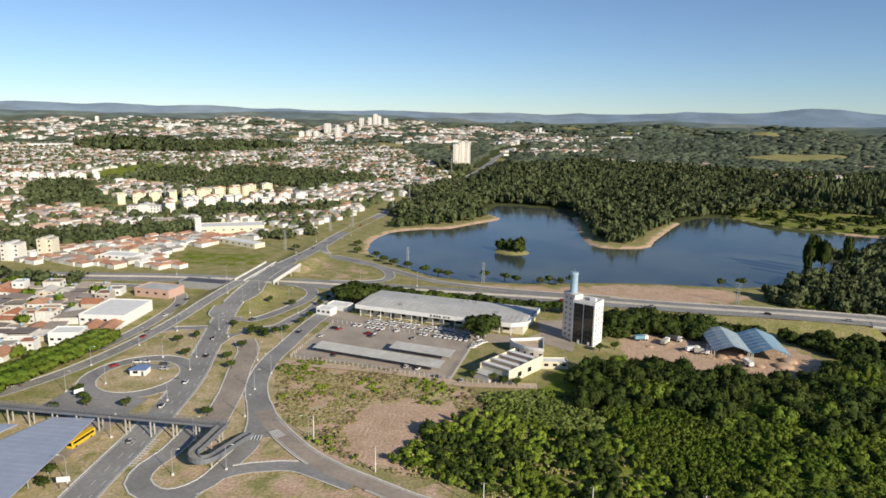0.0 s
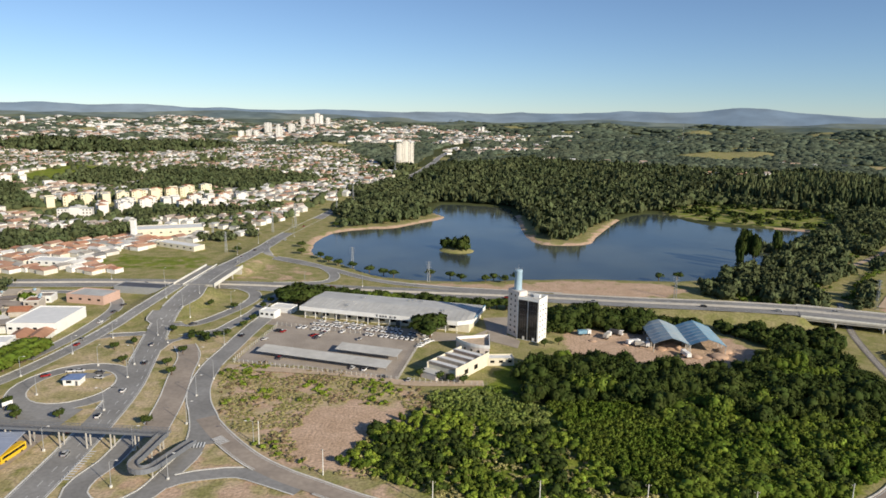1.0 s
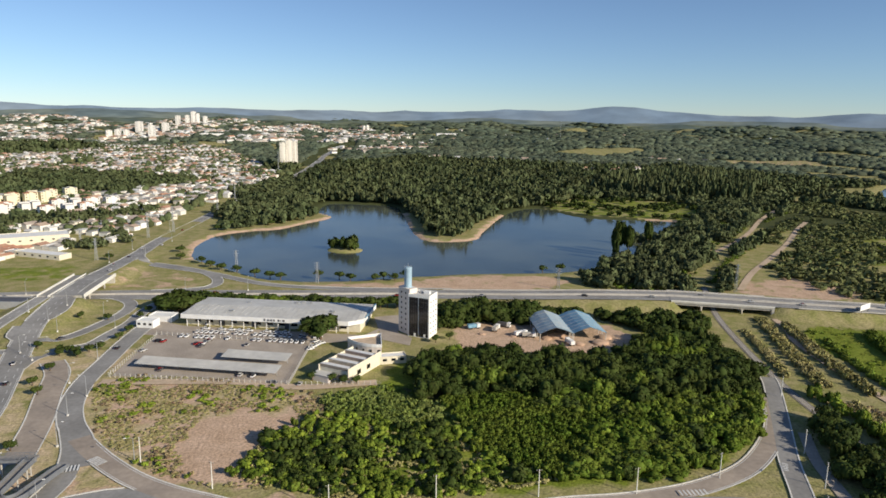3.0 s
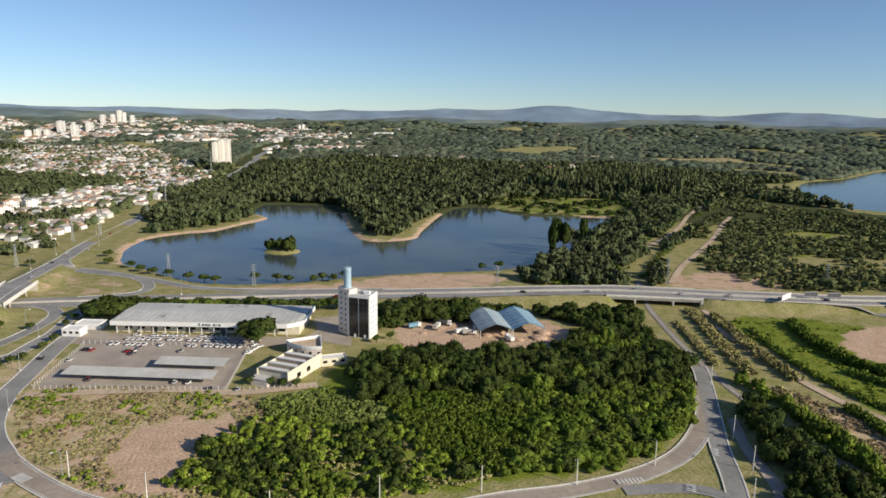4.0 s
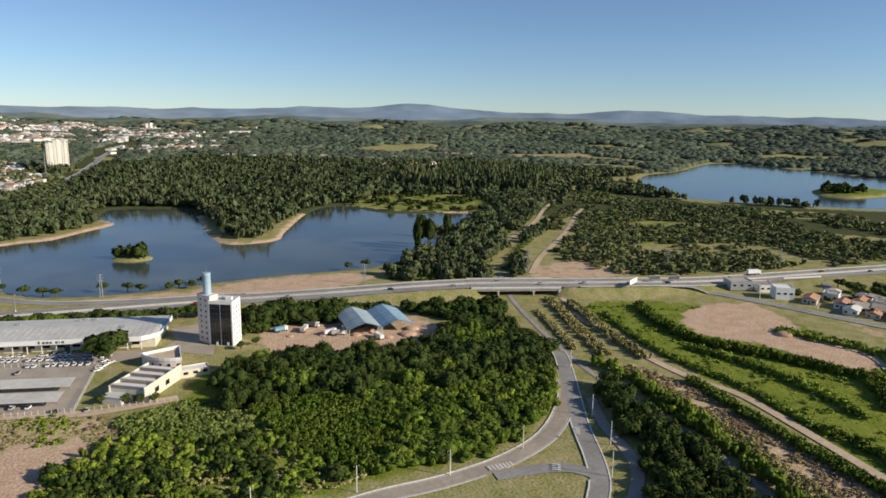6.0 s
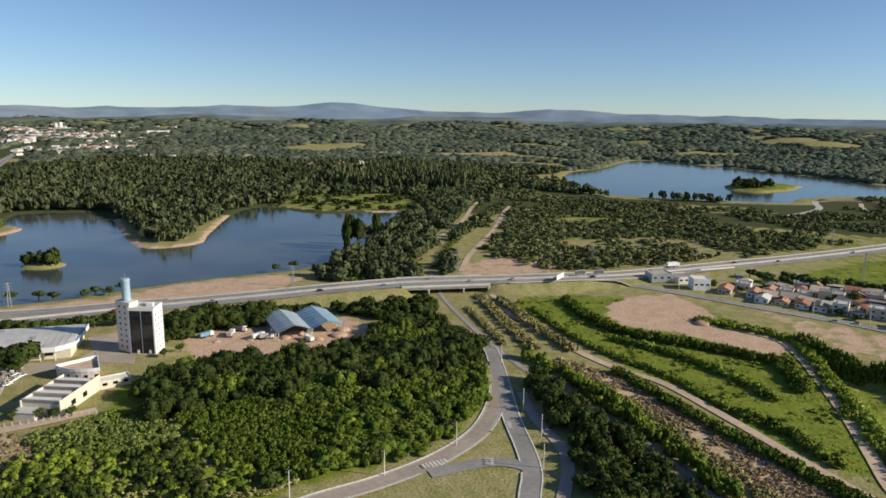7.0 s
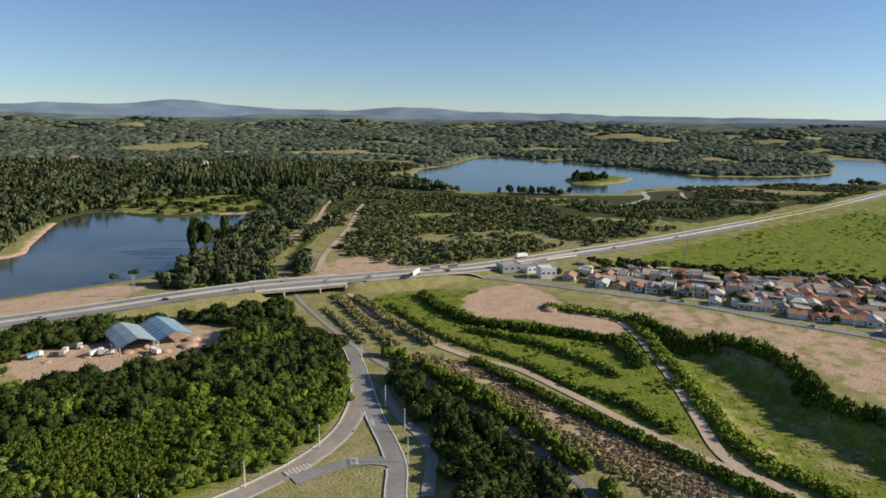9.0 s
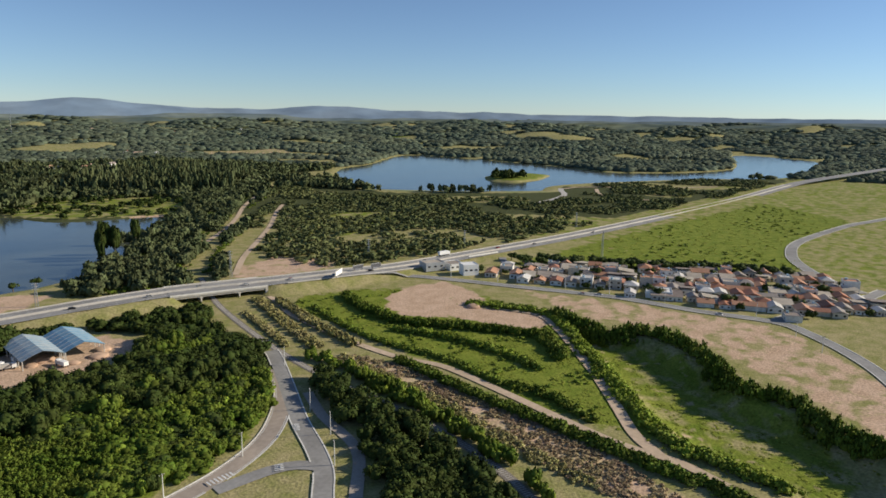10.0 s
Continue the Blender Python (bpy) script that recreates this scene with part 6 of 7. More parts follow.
for x, y in ((-118, 415), (-112, 422), (-106, 418), (-113, 410)):
    copy_thing(tree_d, pose(x, y, -2.5, 0, 0, tr_.uniform(0, 360)))
tree_town = make_tree(-219, 252, 7.5, 8, LEAF, "bright green tree in the dense roadside row", "roadside tree row", 65, 600)
for k in range(17):
    f = k / 16
    for s in (0, 1):
        x, y = -224 + 10 * f - 8 * s, 236 + 72 * f + 3 * s
        copy_thing(tree_town, pose(x + tr_.uniform(-1.5, 1.5), y + tr_.uniform(-1.5, 1.5), -0.6, 0, 0, tr_.uniform(0, 360)))
tree_s = make_tree(-146, 316, 2.6, 4.2, LEAF_DARK, "small dark tree on the grass verge", "verge trees", 66, 240)
for x, y in ((-139, 288), (-146, 299), (-141, 334), (-143, 338), (-147, 340), (-150, 336), (-138, 341), (-134, 345), (-152, 341), (-130, 360), (-129, 372), (-131, 398), (-130, 410), (-148, 395), (-164, 398), (-152, 180), (-156, 188), (-178, 238),
             (-183, 243), (-190, 250), (-188, 232), (-162, 240), (-126, 238), (-8, 340), (-25, 296), (-16, 293), (-11, 291), (-5, 290), (36, 344), (44, 348), (40, 365), (46, 368), (-165, 347), (-168, 300), (-182, 318), (-176, 326)):
    copy_thing(tree_s, pose(x, y, gz(x, y), 0, 0, tr_.uniform(0, 360)))
shore = make_tree(-35, 492, 4.2, 6, LEAF_DARK, "round dark tree at the lake's edge", "lakeside trees", 67, 260)
for x, y in ((-82, 500), (-97, 512), (-62, 488), (-110, 520), (-130, 545), (-20, 488), (12, 486), (28, 489), (-12, 482), (6, 480), (20, 480), (-150, 560), (-158, 590), (-70, 492), (-120, 530), (-140, 725), (-118, 722), (-100, 730), (-80, 770),
             (-205, 560), (-150, 700), (-95, 760), (-108, 790), (-125, 830), (-90, 850), (-100, 880), (135, 502), (150, 506)):
    copy_thing(shore, pose(x, y, -0.3, 0, 0, tr_.uniform(0, 360)))
pine = make_tree(222, 571, 5.5, 27, LEAF_DARK, "tall dark conifer above the lakeside woods", "tall lakeside trees", 68, 900, 0.12)
for x, y, s in ((228, 566, 0.9), (216, 563, 0.8), (263, 606, 0.8), (234, 578, 0.75), (210, 548, 0.6)):
    c = copy_thing(pine, pose(x, y, 0, 0, 0, tr_.uniform(0, 360)))
    c.scale = (s, s, s)
vil_tree = make_tree(455, 300, 5.5, 7, LEAF_DARK, "dark tree among the village houses", "village trees", 69, 220)
for k in range(60):
    f = k / 59
    x, y = 440 + 110 * f + tr_.uniform(-8, 8), 322 - 175 * f + tr_.uniform(-7, 7)
    copy_thing(vil_tree, pose(x + 12, y, 0, 0, 0, tr_.uniform(0, 360)))
for x, y in ((390, 322), (395, 318), (428, 190), (431, 196), (470, 190), (500, 130), (452, 250), (480, 220), (520, 110), (445, 150)):
    copy_thing(vil_tree, pose(x, y, 0, 0, 0, tr_.uniform(0, 360)))
for poly, gap, sd in (([(-585, 723), (-535, 790), (-703, 985), (-745, 910)], 12, 71), ([(-662, 1033), (-540, 996), (-560, 1130), (-666, 1172)], 13, 72), ([(-500, 945), (-341, 960), (-250, 1110), (-400, 1190), (-580, 1224)], 14, 73),
                      ([(-520, 540), (-434, 525), (-363, 575), (-325, 655), (-350, 690), (-412, 618), (-520, 580)], 10, 74), ([(-263, 605), (-206, 605), (-226, 668)], 9, 75), ([(-400, 690), (-330, 700), (-240, 790), (-250, 830), (-340, 760)], 14, 76),
                      ([(-200, 1010), (-160, 900), (-175, 780), (-150, 760), (-95, 850), (-80, 930), (-120, 1150)], 14, 77), ([(-760, 1600), (-1200, 1650), (-1300, 1850), (-700, 1950)], 26, 78), ([(-400, 430), (-300, 425), (-300, 418), (-400, 418)], 9, 79)):
    X, Y = scatter(poly, gap * 0.8, rs, (), (90, sd, 0.38))
    planted("town_wood", X, Y, LEAF_GREY, gap * 0.66, gap * 0.8, 58, "dark green wood between the houses", "wood", seed=sd, card=0.16)


# ---- houses ----
def house(kind, m, label, group):
    root = empty("house", m, label, "house", group)
    h = {0: 3.0, 1: 3.2, 2: 3.4, 3: 6.2, 4: 3.2, 5: 3.0}[kind]
    w, d = {0: (8.5, 11), 1: (9, 9.5), 2: (9, 10), 3: (8, 9), 4: (10, 12), 5: (8, 12.5)}[kind]
    bm = bmesh.new()
    box(bm, -w / 2, w / 2, -d / 2, d / 2, -0.6, h)
    part("wall", bm, WALLS, root)
    bm = bmesh.new()
    ow, od, t = w / 2 + 0.5, d / 2 + 0.5, 0.18
    if kind in (0, 5):
        rise = 1.8 if kind == 0 else 1.4
        for s in (-1, 1):
            lo = [bm.verts.new(p) for p in ((s * ow, -od, h - 0.2), (s * ow, od, h - 0.2), (0, od, h + rise), (0, -od, h + rise))]
            hi = [bm.verts.new(v_.co + Vector((0, 0, t))) for v_ in lo]
            bm.faces.new(lo if s < 0 else lo[::-1]), bm.faces.new(hi[::-1] if s < 0 else hi)
            for i in range(4):
                bm.faces.new((lo[i], lo[(i + 1) % 4], hi[(i + 1) % 4], hi[i]))
        for y in (-d / 2, d / 2):
            bm.faces.new([bm.verts.new(p) for p in ((-w / 2, y, h), (w / 2, y, h), (0, y, h + rise - 0.1))])
        bmesh.ops.recalc_face_normals(bm, faces=bm.faces[:])
        part("roof", bm, TERRACOTTA, root)
    elif kind == 1:
        b_ = [bm.verts.new(p) for p in ((-ow, -od, h), (ow, -od, h), (ow, od, h), (-ow, od, h))]
        t0, t1 = bm.verts.new((0, -1.2, h + 2)), bm.verts.new((0, 1.2, h + 2))
        bm.faces.new(b_[::-1]), bm.faces.new((b_[0], b_[1], t0)), bm.faces.new((b_[1], b_[2], t1, t0)), bm.faces.new((b_[2], b_[3], t1)), bm.faces.new((b_[3], b_[0], t0, t1))
        part("roof", bm, TERRACOTTA, root)
    elif kind == 4:
        vs = [bm.verts.new(p) for p in ((-ow, -od, h), (ow, -od, h), (ow, od, h + 1.4), (-ow, od, h + 1.4))]
        hi = [bm.verts.new(v_.co + Vector((0, 0, t))) for v_ in vs]
        bm.faces.new(vs[::-1]), bm.faces.new(hi)
        for i in range(4):
            bm.faces.new((vs[i], vs[(i + 1) % 4], hi[(i + 1) % 4], hi[i]))
        part("roof", bm, SHEET_DARK, root)
    else:
        for x0, x1, y0, y1 in ((-w / 2, w / 2, -d / 2, -d / 2 + 0.2), (-w / 2, w / 2, d / 2 - 0.2, d / 2), (-w / 2, -w / 2 + 0.2, -d / 2 + 0.2, d / 2 - 0.2), (w / 2 - 0.2, w / 2, -d / 2 + 0.2, d / 2 - 0.2)):
            box(bm, x0, x1, y0, y1, h + 0.003, h + 0.6)
        part("parapet", bm, WALLS, root)
        simple_box("roof", (w - 0.5, d - 0.5, 0.15), SHEET_DARK if kind == 2 else TERRACOTTA, root, (0, 0, h + 0.02))
        bm = bmesh.new()
        tube(bm, [(w * 0.25, d * 0.25, h + 0.1), (w * 0.25, d * 0.25, h + 1.4)], [0.8, 0.9], 10)
        part("water_tank", bm, TANK, root, "round blue water tank")
    for y in (-d / 2 - 0.02, d / 2 + 0.02):
        for x in (-w * 0.28, w * 0.28):
            simple_box("window", (1.4, 0.08, 1.1), GLASS, root, (x, y, 1.1))
            if kind == 3:
                simple_box("window", (1.4, 0.08, 1.1), GLASS, root, (x, y, 4.0))
    simple_box("door", (1.0, 0.08, 2.1), DARK_STEEL, root, (0, -d / 2 - 0.02, 0.0))
    return root


def rows(poly, deg, dx, dy, street, seed, avoid=()):
    """House places in blocks with a street after every second row."""
    r_ = random.Random(seed)
    P = np.array(poly)
    c = P.mean(axis=0)
    reach = np.abs(P - c).max() * 1.5
    ca, sa2 = math.cos(radians(deg)), math.sin(radians(deg))
    out, yv, n = [], -reach, 0
    while yv < reach:
        xv = -reach + r_.uniform(0, dx)
        k = 0
        while xv < reach:
            x, y = c[0] + xv * ca - yv * sa2, c[1] + xv * sa2 + yv * ca
            out.append((x, y, deg + (0 if n % 2 else 180) + r_.choice((0, 0, 90)) + r_.uniform(-3, 3)))
            k += 1
            xv += dx * r_.uniform(0.92, 1.25) + (street if k % 8 == 0 else 0)
        n += 1
        yv += dy + (street if n % 2 == 0 else 0)
    A = np.array(out)
    ok = inside(poly, A[:, 0], A[:, 1])
    for line, clear in avoid:
        ok &= seg_dist(line, A[:, 0], A[:, 1]) > clear
    return A[ok]


TOWN_NEAR = [(-440, 280), (-440, 412), (-262, 408), (-264, 372), (-228, 330), (-228, 318), (-242, 285), (-300, 210), (-380, 210)]
TERRACE = [(-410, 468), (-275, 468), (-262, 490), (-300, 500), (-305, 552), (-236, 560), (-290, 690), (-330, 655), (-365, 575), (-410, 530)]
VILLAGE = [(392, 312), (430, 318), (470, 290), (510, 225), (548, 160), (570, 118), (500, 62), (436, 105), (428, 165), (412, 220)]
white_sites = [([(-239, 353), (-239, 354)], 24), ([(-237, 308), (-237, 309)], 13), ([(-330, 500), (-330, 501)], 20), ([(-300, 640), (-300, 641)], 32), ([(-262, 575), (-262, 576)], 25), ([(-420, 400), (-300, 418), (-250, 420)], 9), ([(-242, 404), (-242, 405)], 17)]
for poly, deg, sd, weights, what, lab in ((TOWN_NEAR, 14, 81, (3, 2, 4, 2, 3, 2), "houses of the near town", "small town house with rendered walls"), (VILLAGE, -62, 83, (5, 2, 2, 1, 4, 4), "houses of the village", "village house with rendered walls")):
    A = rows(poly, deg, 9.6, 11.5, 7.0, sd, white_sites)
    made = {}
    hr = random.Random(sd)
    for x, y, a in A:
        k = hr.choices(range(6), weights)[0]
        m = pose(x, y, gz(x, y), 0, 0, a)
        if k in made:
            c = copy_thing(made[k], m)
        else:
            c = made[k] = house(k, m, lab + (" and parapet roof" if k in (2, 3) else " and sheet roof" if k == 4 else " and pitched roof"), what)
        s = hr.uniform(0.85, 1.12)
        c.scale = (s, s * hr.uniform(0.85, 1.1), s * hr.uniform(0.9, 1.15))


def far_houses(name, A, sizes, label, seed, spread=0.3, roofs=TERRA_FAR):
    """Hundreds of far houses, each a walled block with a pitched roof, in one mesh."""
    r_ = np.random.RandomState(seed)
    n = len(A)
    Z = height(A[:, 0], A[:, 1])
    w, d, h = [s * r_.uniform(1 - spread, 1 + spread, n) for s in sizes]
    rise = np.where(r_.rand(n) < 0.7, h * 0.45, 0.25)
    a = np.radians(A[:, 2])
    tpl = np.array([(x, y, z) for z in (0, 1) for x, y in ((-1, -1), (1, -1), (1, 1), (-1, 1))], dtype=float)
    V = np.zeros((n, 14, 3))
    loc = np.zeros((n, 14, 3))
    loc[:, :8] = tpl[None] * np.stack([w / 2, d / 2, h + 1], 1)[:, None]
    loc[:, :8, 2] -= 1
    for k, (sx, sy) in enumerate(((-1.08, -1.06), (1.08, -1.06), (1.08, 1.06), (-1.08, 1.06))):
        loc[:, 8 + k] = np.stack([sx * w / 2, sy * d / 2, h + 0.02], 1)
    loc[:, 12] = np.stack([w * 0, -d / 2, h + rise], 1)
    loc[:, 13] = np.stack([w * 0, d / 2, h + rise], 1)
    c, s = np.cos(a)[:, None], np.sin(a)[:, None]
    V[..., 0], V[..., 1], V[..., 2] = loc[..., 0] * c - loc[..., 1] * s + A[:, 0, None], loc[..., 0] * s + loc[..., 1] * c + A[:, 1, None], loc[..., 2] + Z[:, None]
    q = np.array([(0, 1, 5, 4), (1, 2, 6, 5), (2, 3, 7, 6), (3, 0, 4, 7), (8, 12, 13, 11), (9, 10, 13, 12)])
    t = np.array([(8, 9, 12), (10, 11, 13)])
    off = (np.arange(n) * 14)[:, None, None]
    Q, T = (q[None] + off).reshape(-1, 4), (t[None] + off).reshape(-1, 3)
    idx_ = np.concatenate([np.tile([0, 0, 0, 0, 1, 1], n), np.tile([1, 1], n)])
    return tagged(new(name, mesh_from(name, V.reshape(-1, 3), Q, T, mats=[WALL_FAR, roofs], mat_index=idx_)), label, "houses", kind="stuff")


gaps = [(p, True) for p in ([(-585, 723), (-535, 790), (-703, 985), (-745, 910)], [(-662, 1033), (-540, 996), (-560, 1130), (-666, 1172)], [(-500, 945), (-341, 960), (-250, 1110), (-400, 1190), (-580, 1224)], [(-520, 540), (-434, 525), (-363, 575), (-325, 655), (-350, 690), (-412, 618)],
                            [(-760, 1600), (-1200, 1650), (-1300, 1850), (-700, 1950)], [(-540, 740), (-400, 680), (-330, 760), (-320, 870), (-450, 960), (-540, 860)], [(-745, 1000), (-662, 1000), (-640, 1200), (-760, 1250)])]
A = rows(TOWN_FAR, -24, 12.5, 13.5, 7, 84, [([tuple(p[:2]) for p in AVENUE[::2]], 26), ([tuple(p[:2]) for p in HIGHWAY[::2]], 24)])
ok = np.ones(len(A), dtype=bool)
for p, _ in gaps:
    ok &= ~inside(p, A[:, 0], A[:, 1])
ok &= ~inside(TERRACE, A[:, 0], A[:, 1]) & (wave_noise(A[:, 0], A[:, 1], 240, 61) < 0.5)
far_houses("town_houses", A[ok], (9.5, 11, 4.2), "hundreds of small town houses with clay roofs", 85)
far_houses("terrace_houses", rows(TERRACE, -22, 9.0, 10.2, 5.5, 82, white_sites), (8.2, 10.0, 3.2), "rows of small houses with clay tile roofs", 91, 0.2, TERRA_TERRACE)
WEST = [(-440, 230), (-440, 470), (-470, 440), (-620, 560), (-700, 420), (-600, 200)]
far_houses("town_houses_west", rows(WEST, 10, 12, 13.5, 7, 86, [([tuple(p[:2]) for p in HIGHWAY[::2]], 24)]), (9.5, 11, 4.6), "small town houses along the highway", 87)
r_ = np.random.RandomState(88)
HILL_TOWN = [(-300, 2050), (-600, 2150), (-1500, 1950), (-2400, 2300), (-2900, 3300), (-1500, 3900), (-600, 3700), (0, 3500), (200, 2700)]
n = 9500
A = np.column_stack([r_.uniform(-2900, 250, n), r_.uniform(1950, 3900, n), r_.choice((15.0, -20.0, 70.0), n)])
A = A[inside(HILL_TOWN, A[:, 0], A[:, 1]) & (wave_noise(A[:, 0], A[:, 1], 420, 62) > -0.12)]
far_houses("hill_town", A, (17, 20, 7), "white houses scattered over far hills", 89, 0.5)
CLUSTERS = [(25, 1954, 60, 40), (-79, 2387, 90, 26), (151, 2227, 70, 22), (333, 1533, 34, 18), (266, 1604, 30, 10), (476, 1305, 40, 34), (144, 1574, 40, 10), (706, 1589, 60, 14), (7, 3309, 160, 30), (177, 2603, 140, 26), (424, 3189, 200, 30), (60, 1990, 60, 30), (1500, 2500, 200, 14), (880, 2700, 200, 16)]
A = np.concatenate([np.column_stack([r_.normal(x, s, k), r_.normal(y, s * 0.7, k), r_.uniform(0, 180, k)]) for x, y, s, k in CLUSTERS])
far_houses("forest_houses", A, (13, 16, 5.5), "white houses in clearings of the far woods", 90, 0.45)


X, Y = scatter(TOWN_FAR, 15, rs, (), (130, 92, 0.1))
far_canopy(X, Y, 7.5, 7.0, 6, 92, LEAF_GREY, "town_trees", "dark trees scattered among the town houses", "trees")
X, Y = scatter(TOWN_NEAR, 24, rs)
Xv, Yv = scatter(VILLAGE, 20, rs)
planted("village_trees", Xv, Yv, LEAF_DARK, 3.6, 4.6, 120, "dark garden trees between the village houses", seed=94, card=0.13)
planted("garden_trees", X, Y, LEAF, 4.0, 5.5, 90, "green garden trees among the town houses", seed=93)


# ---- apartment blocks and towers ----
APT_YELLOW, APT_WHITE = mat("pale_yellow_render", (0.75, 0.68, 0.5), 0.8, var=0.06), mat("off_white_render", (0.74, 0.71, 0.66), 0.8, var=0.06)


def apartment(x, y, deg, w, d, h, wall, label, group, roof=None, floors=4, name="apartment_block"):
    z = gz(x, y) - 0.5
    root = empty(name, pose(x, y, z, 0, 0, deg), label, "apartments", group)
    simple_box("wall", (w, d, h), wall, root)
    simple_box("wall", (w * 0.3, d + 1.6, h + 1.2), wall, root, (0, 0, 0))
    bm = bmesh.new()
    b_ = [bm.verts.new(p) for p in ((-w / 2 - 0.4, -d / 2 - 0.4, h + 0.01), (w / 2 + 0.4, -d / 2 - 0.4, h + 0.01), (w / 2 + 0.4, d / 2 + 0.4, h + 0.01), (-w / 2 - 0.4, d / 2 + 0.4, h + 0.01))]
    k = 1.8 if roof is TERRACOTTA else 0.5
    t0, t1 = bm.verts.new((-w / 2 + d / 2, 0, h + k)), bm.verts.new((w / 2 - d / 2, 0, h + k))
    bm.faces.new(b_[::-1]), bm.faces.new((b_[0], b_[1], t1, t0)), bm.faces.new((b_[2], b_[3], t0, t1)), bm.faces.new((b_[1], b_[2], t1)), bm.faces.new((b_[3], b_[0], t0))
    part("roof", bm, roof or ROOF_GREY, root)
    bm = bmesh.new()
    nwin = max(3, int(w / 3.2))
    for f in range(floors):
        for s in (-1, 1):
            for i in range(nwin):
                xx = -w / 2 + w * (i + 0.5) / nwin
                if abs(xx) > w * 0.15 + 0.8:
                    box(bm, xx - 0.7, xx + 0.7, s * (d / 2 + 0.04) - 0.04, s * (d / 2 + 0.04) + 0.04, (f + 0.35) * h / floors, (f + 0.72) * h / floors)
    tagged(part("window_grid", bm, GLASS, root), kind="stuff")
    return root


first = None
ar = random.Random(3)
for row, (x0, y0, x1, y1, n, mt) in enumerate(((-520, 795, -400, 905, 9, "y"), (-500, 830, -385, 935, 8, "y"), (-442, 722, -410, 760, 3, "w"), (-440, 768, -385, 812, 4, "w"), (-425, 800, -360, 840, 4, "w"), (-352, 790, -320, 815, 3, "w"), (-345, 845, -310, 865, 3, "w"), (-800, 960, -700, 1010, 6, "w"))):
    for k in range(n):
        f = k / max(1, n - 1)
        apartment(x0 + (x1 - x0) * f + ar.uniform(-2, 2), y0 + (y1 - y0) * f, 42 + (90 if (k + row) % 3 == 0 else 0), 15 if mt == "y" else 16, 9, 13.5 if mt == "y" else 12.5, APT_YELLOW if mt == "y" else APT_WHITE,
                  "pale yellow apartment block" if mt == "y" else "off-white apartment block with low roof", "apartment blocks", TERRACOTTA if (k + row) % 2 else ROOF_GREY)
apartment(-434, 705, 20, 34, 11, 13, APT_WHITE, "long white apartment slab", "apartment blocks")
apartment(-410, 480, 10, 14, 12, 14, APT_WHITE, "white apartment block by the highway", "apartment blocks")
apartment(-395, 500, 10, 12, 12, 15, CREAM, "cream apartment block by the highway", "apartment blocks")
TOWER_CREAM = mat("ivory_render", (0.78, 0.73, 0.64), 0.8, var=0.05)
for dx, w, h in ((-9, 13, 53), (3, 15, 58), (14, 10, 55)):
    apartment(-157 + dx, 1410 + dx * 0.3, 8, w, 18, h, TOWER_CREAM, "tall ivory apartment tower", "ivory tower slabs", None, 16, "apartment_tower")
for x, y, w, h in ((-913, 2584, 26, 42), (-882, 2586, 26, 44), (-853, 2586, 24, 42), (-845, 2706, 30, 62), (-678, 2292, 26, 56), (-763, 2752, 30, 56), (-837, 3220, 26, 66), (-794, 3211, 24, 62), (-767, 3213, 28, 84), (-750, 3213, 20, 74), (-721, 3230, 24, 60), (7, 3309, 16, 44), (-10, 3300, 14, 40), (-1501, 1913, 14, 30), (-1847, 2699, 16, 46)):
    apartment(x, y, ar.uniform(-10, 30), w * 0.8, w * 0.64, h * 0.74, APT_WHITE, "distant white high-rise tower", "distant towers", None, 12, "apartment_tower")
t = empty("water_tower", pose(-321, 610, 0), "slim white water tower", "tower")
simple_box("shaft", (4.2, 4.2, 18), WHITE, t)
simple_box("cap", (4.6, 4.6, 0.5), CONCRETE, t, (0, 0, 18.02))
for x, y, w, d, a in ((-1312, 1730, 130, 40, 30), (-1202, 1820, 150, 45, 28), (-1100, 1900, 120, 40, 26), (-1662, 2950, 160, 50, 10), (-1560, 3306, 180, 60, 5), (-500, 2330, 70, 30, 10), (330, 2800, 90, 40, 0)):
    flat_block("factory", (x, y), a, w, d, 9, WHITE, ROOF_GREY, "far white factory hall with flat roof", 0)


# ---- poles, lamps, pylons ----
def street_lamp(m, label="steel street lamp beside the road"):
    root = empty("street_lamp", m, label, "street lamp", "street lamps")
    bm = bmesh.new()
    tube(bm, [(0, 0, -0.3), (0, 0, 5), (0, 0, 9)], [0.14, 0.11, 0.08], 8)
    part("pole", bm, STEEL, root)
    bm = bmesh.new()
    tube(bm, [(0, 0, 9), (0.6, 0, 9.5), (2.2, 0, 9.7)], 0.06, 6)
    part("arm", bm, STEEL, root)
    simple_box("lamp_head", (0.9, 0.35, 0.18), WHITE, root, (2.5, 0, 9.62))
    simple_box("base", (0.7, 0.7, 0.9), KERB, root, (0, 0, -0.1))
    return root


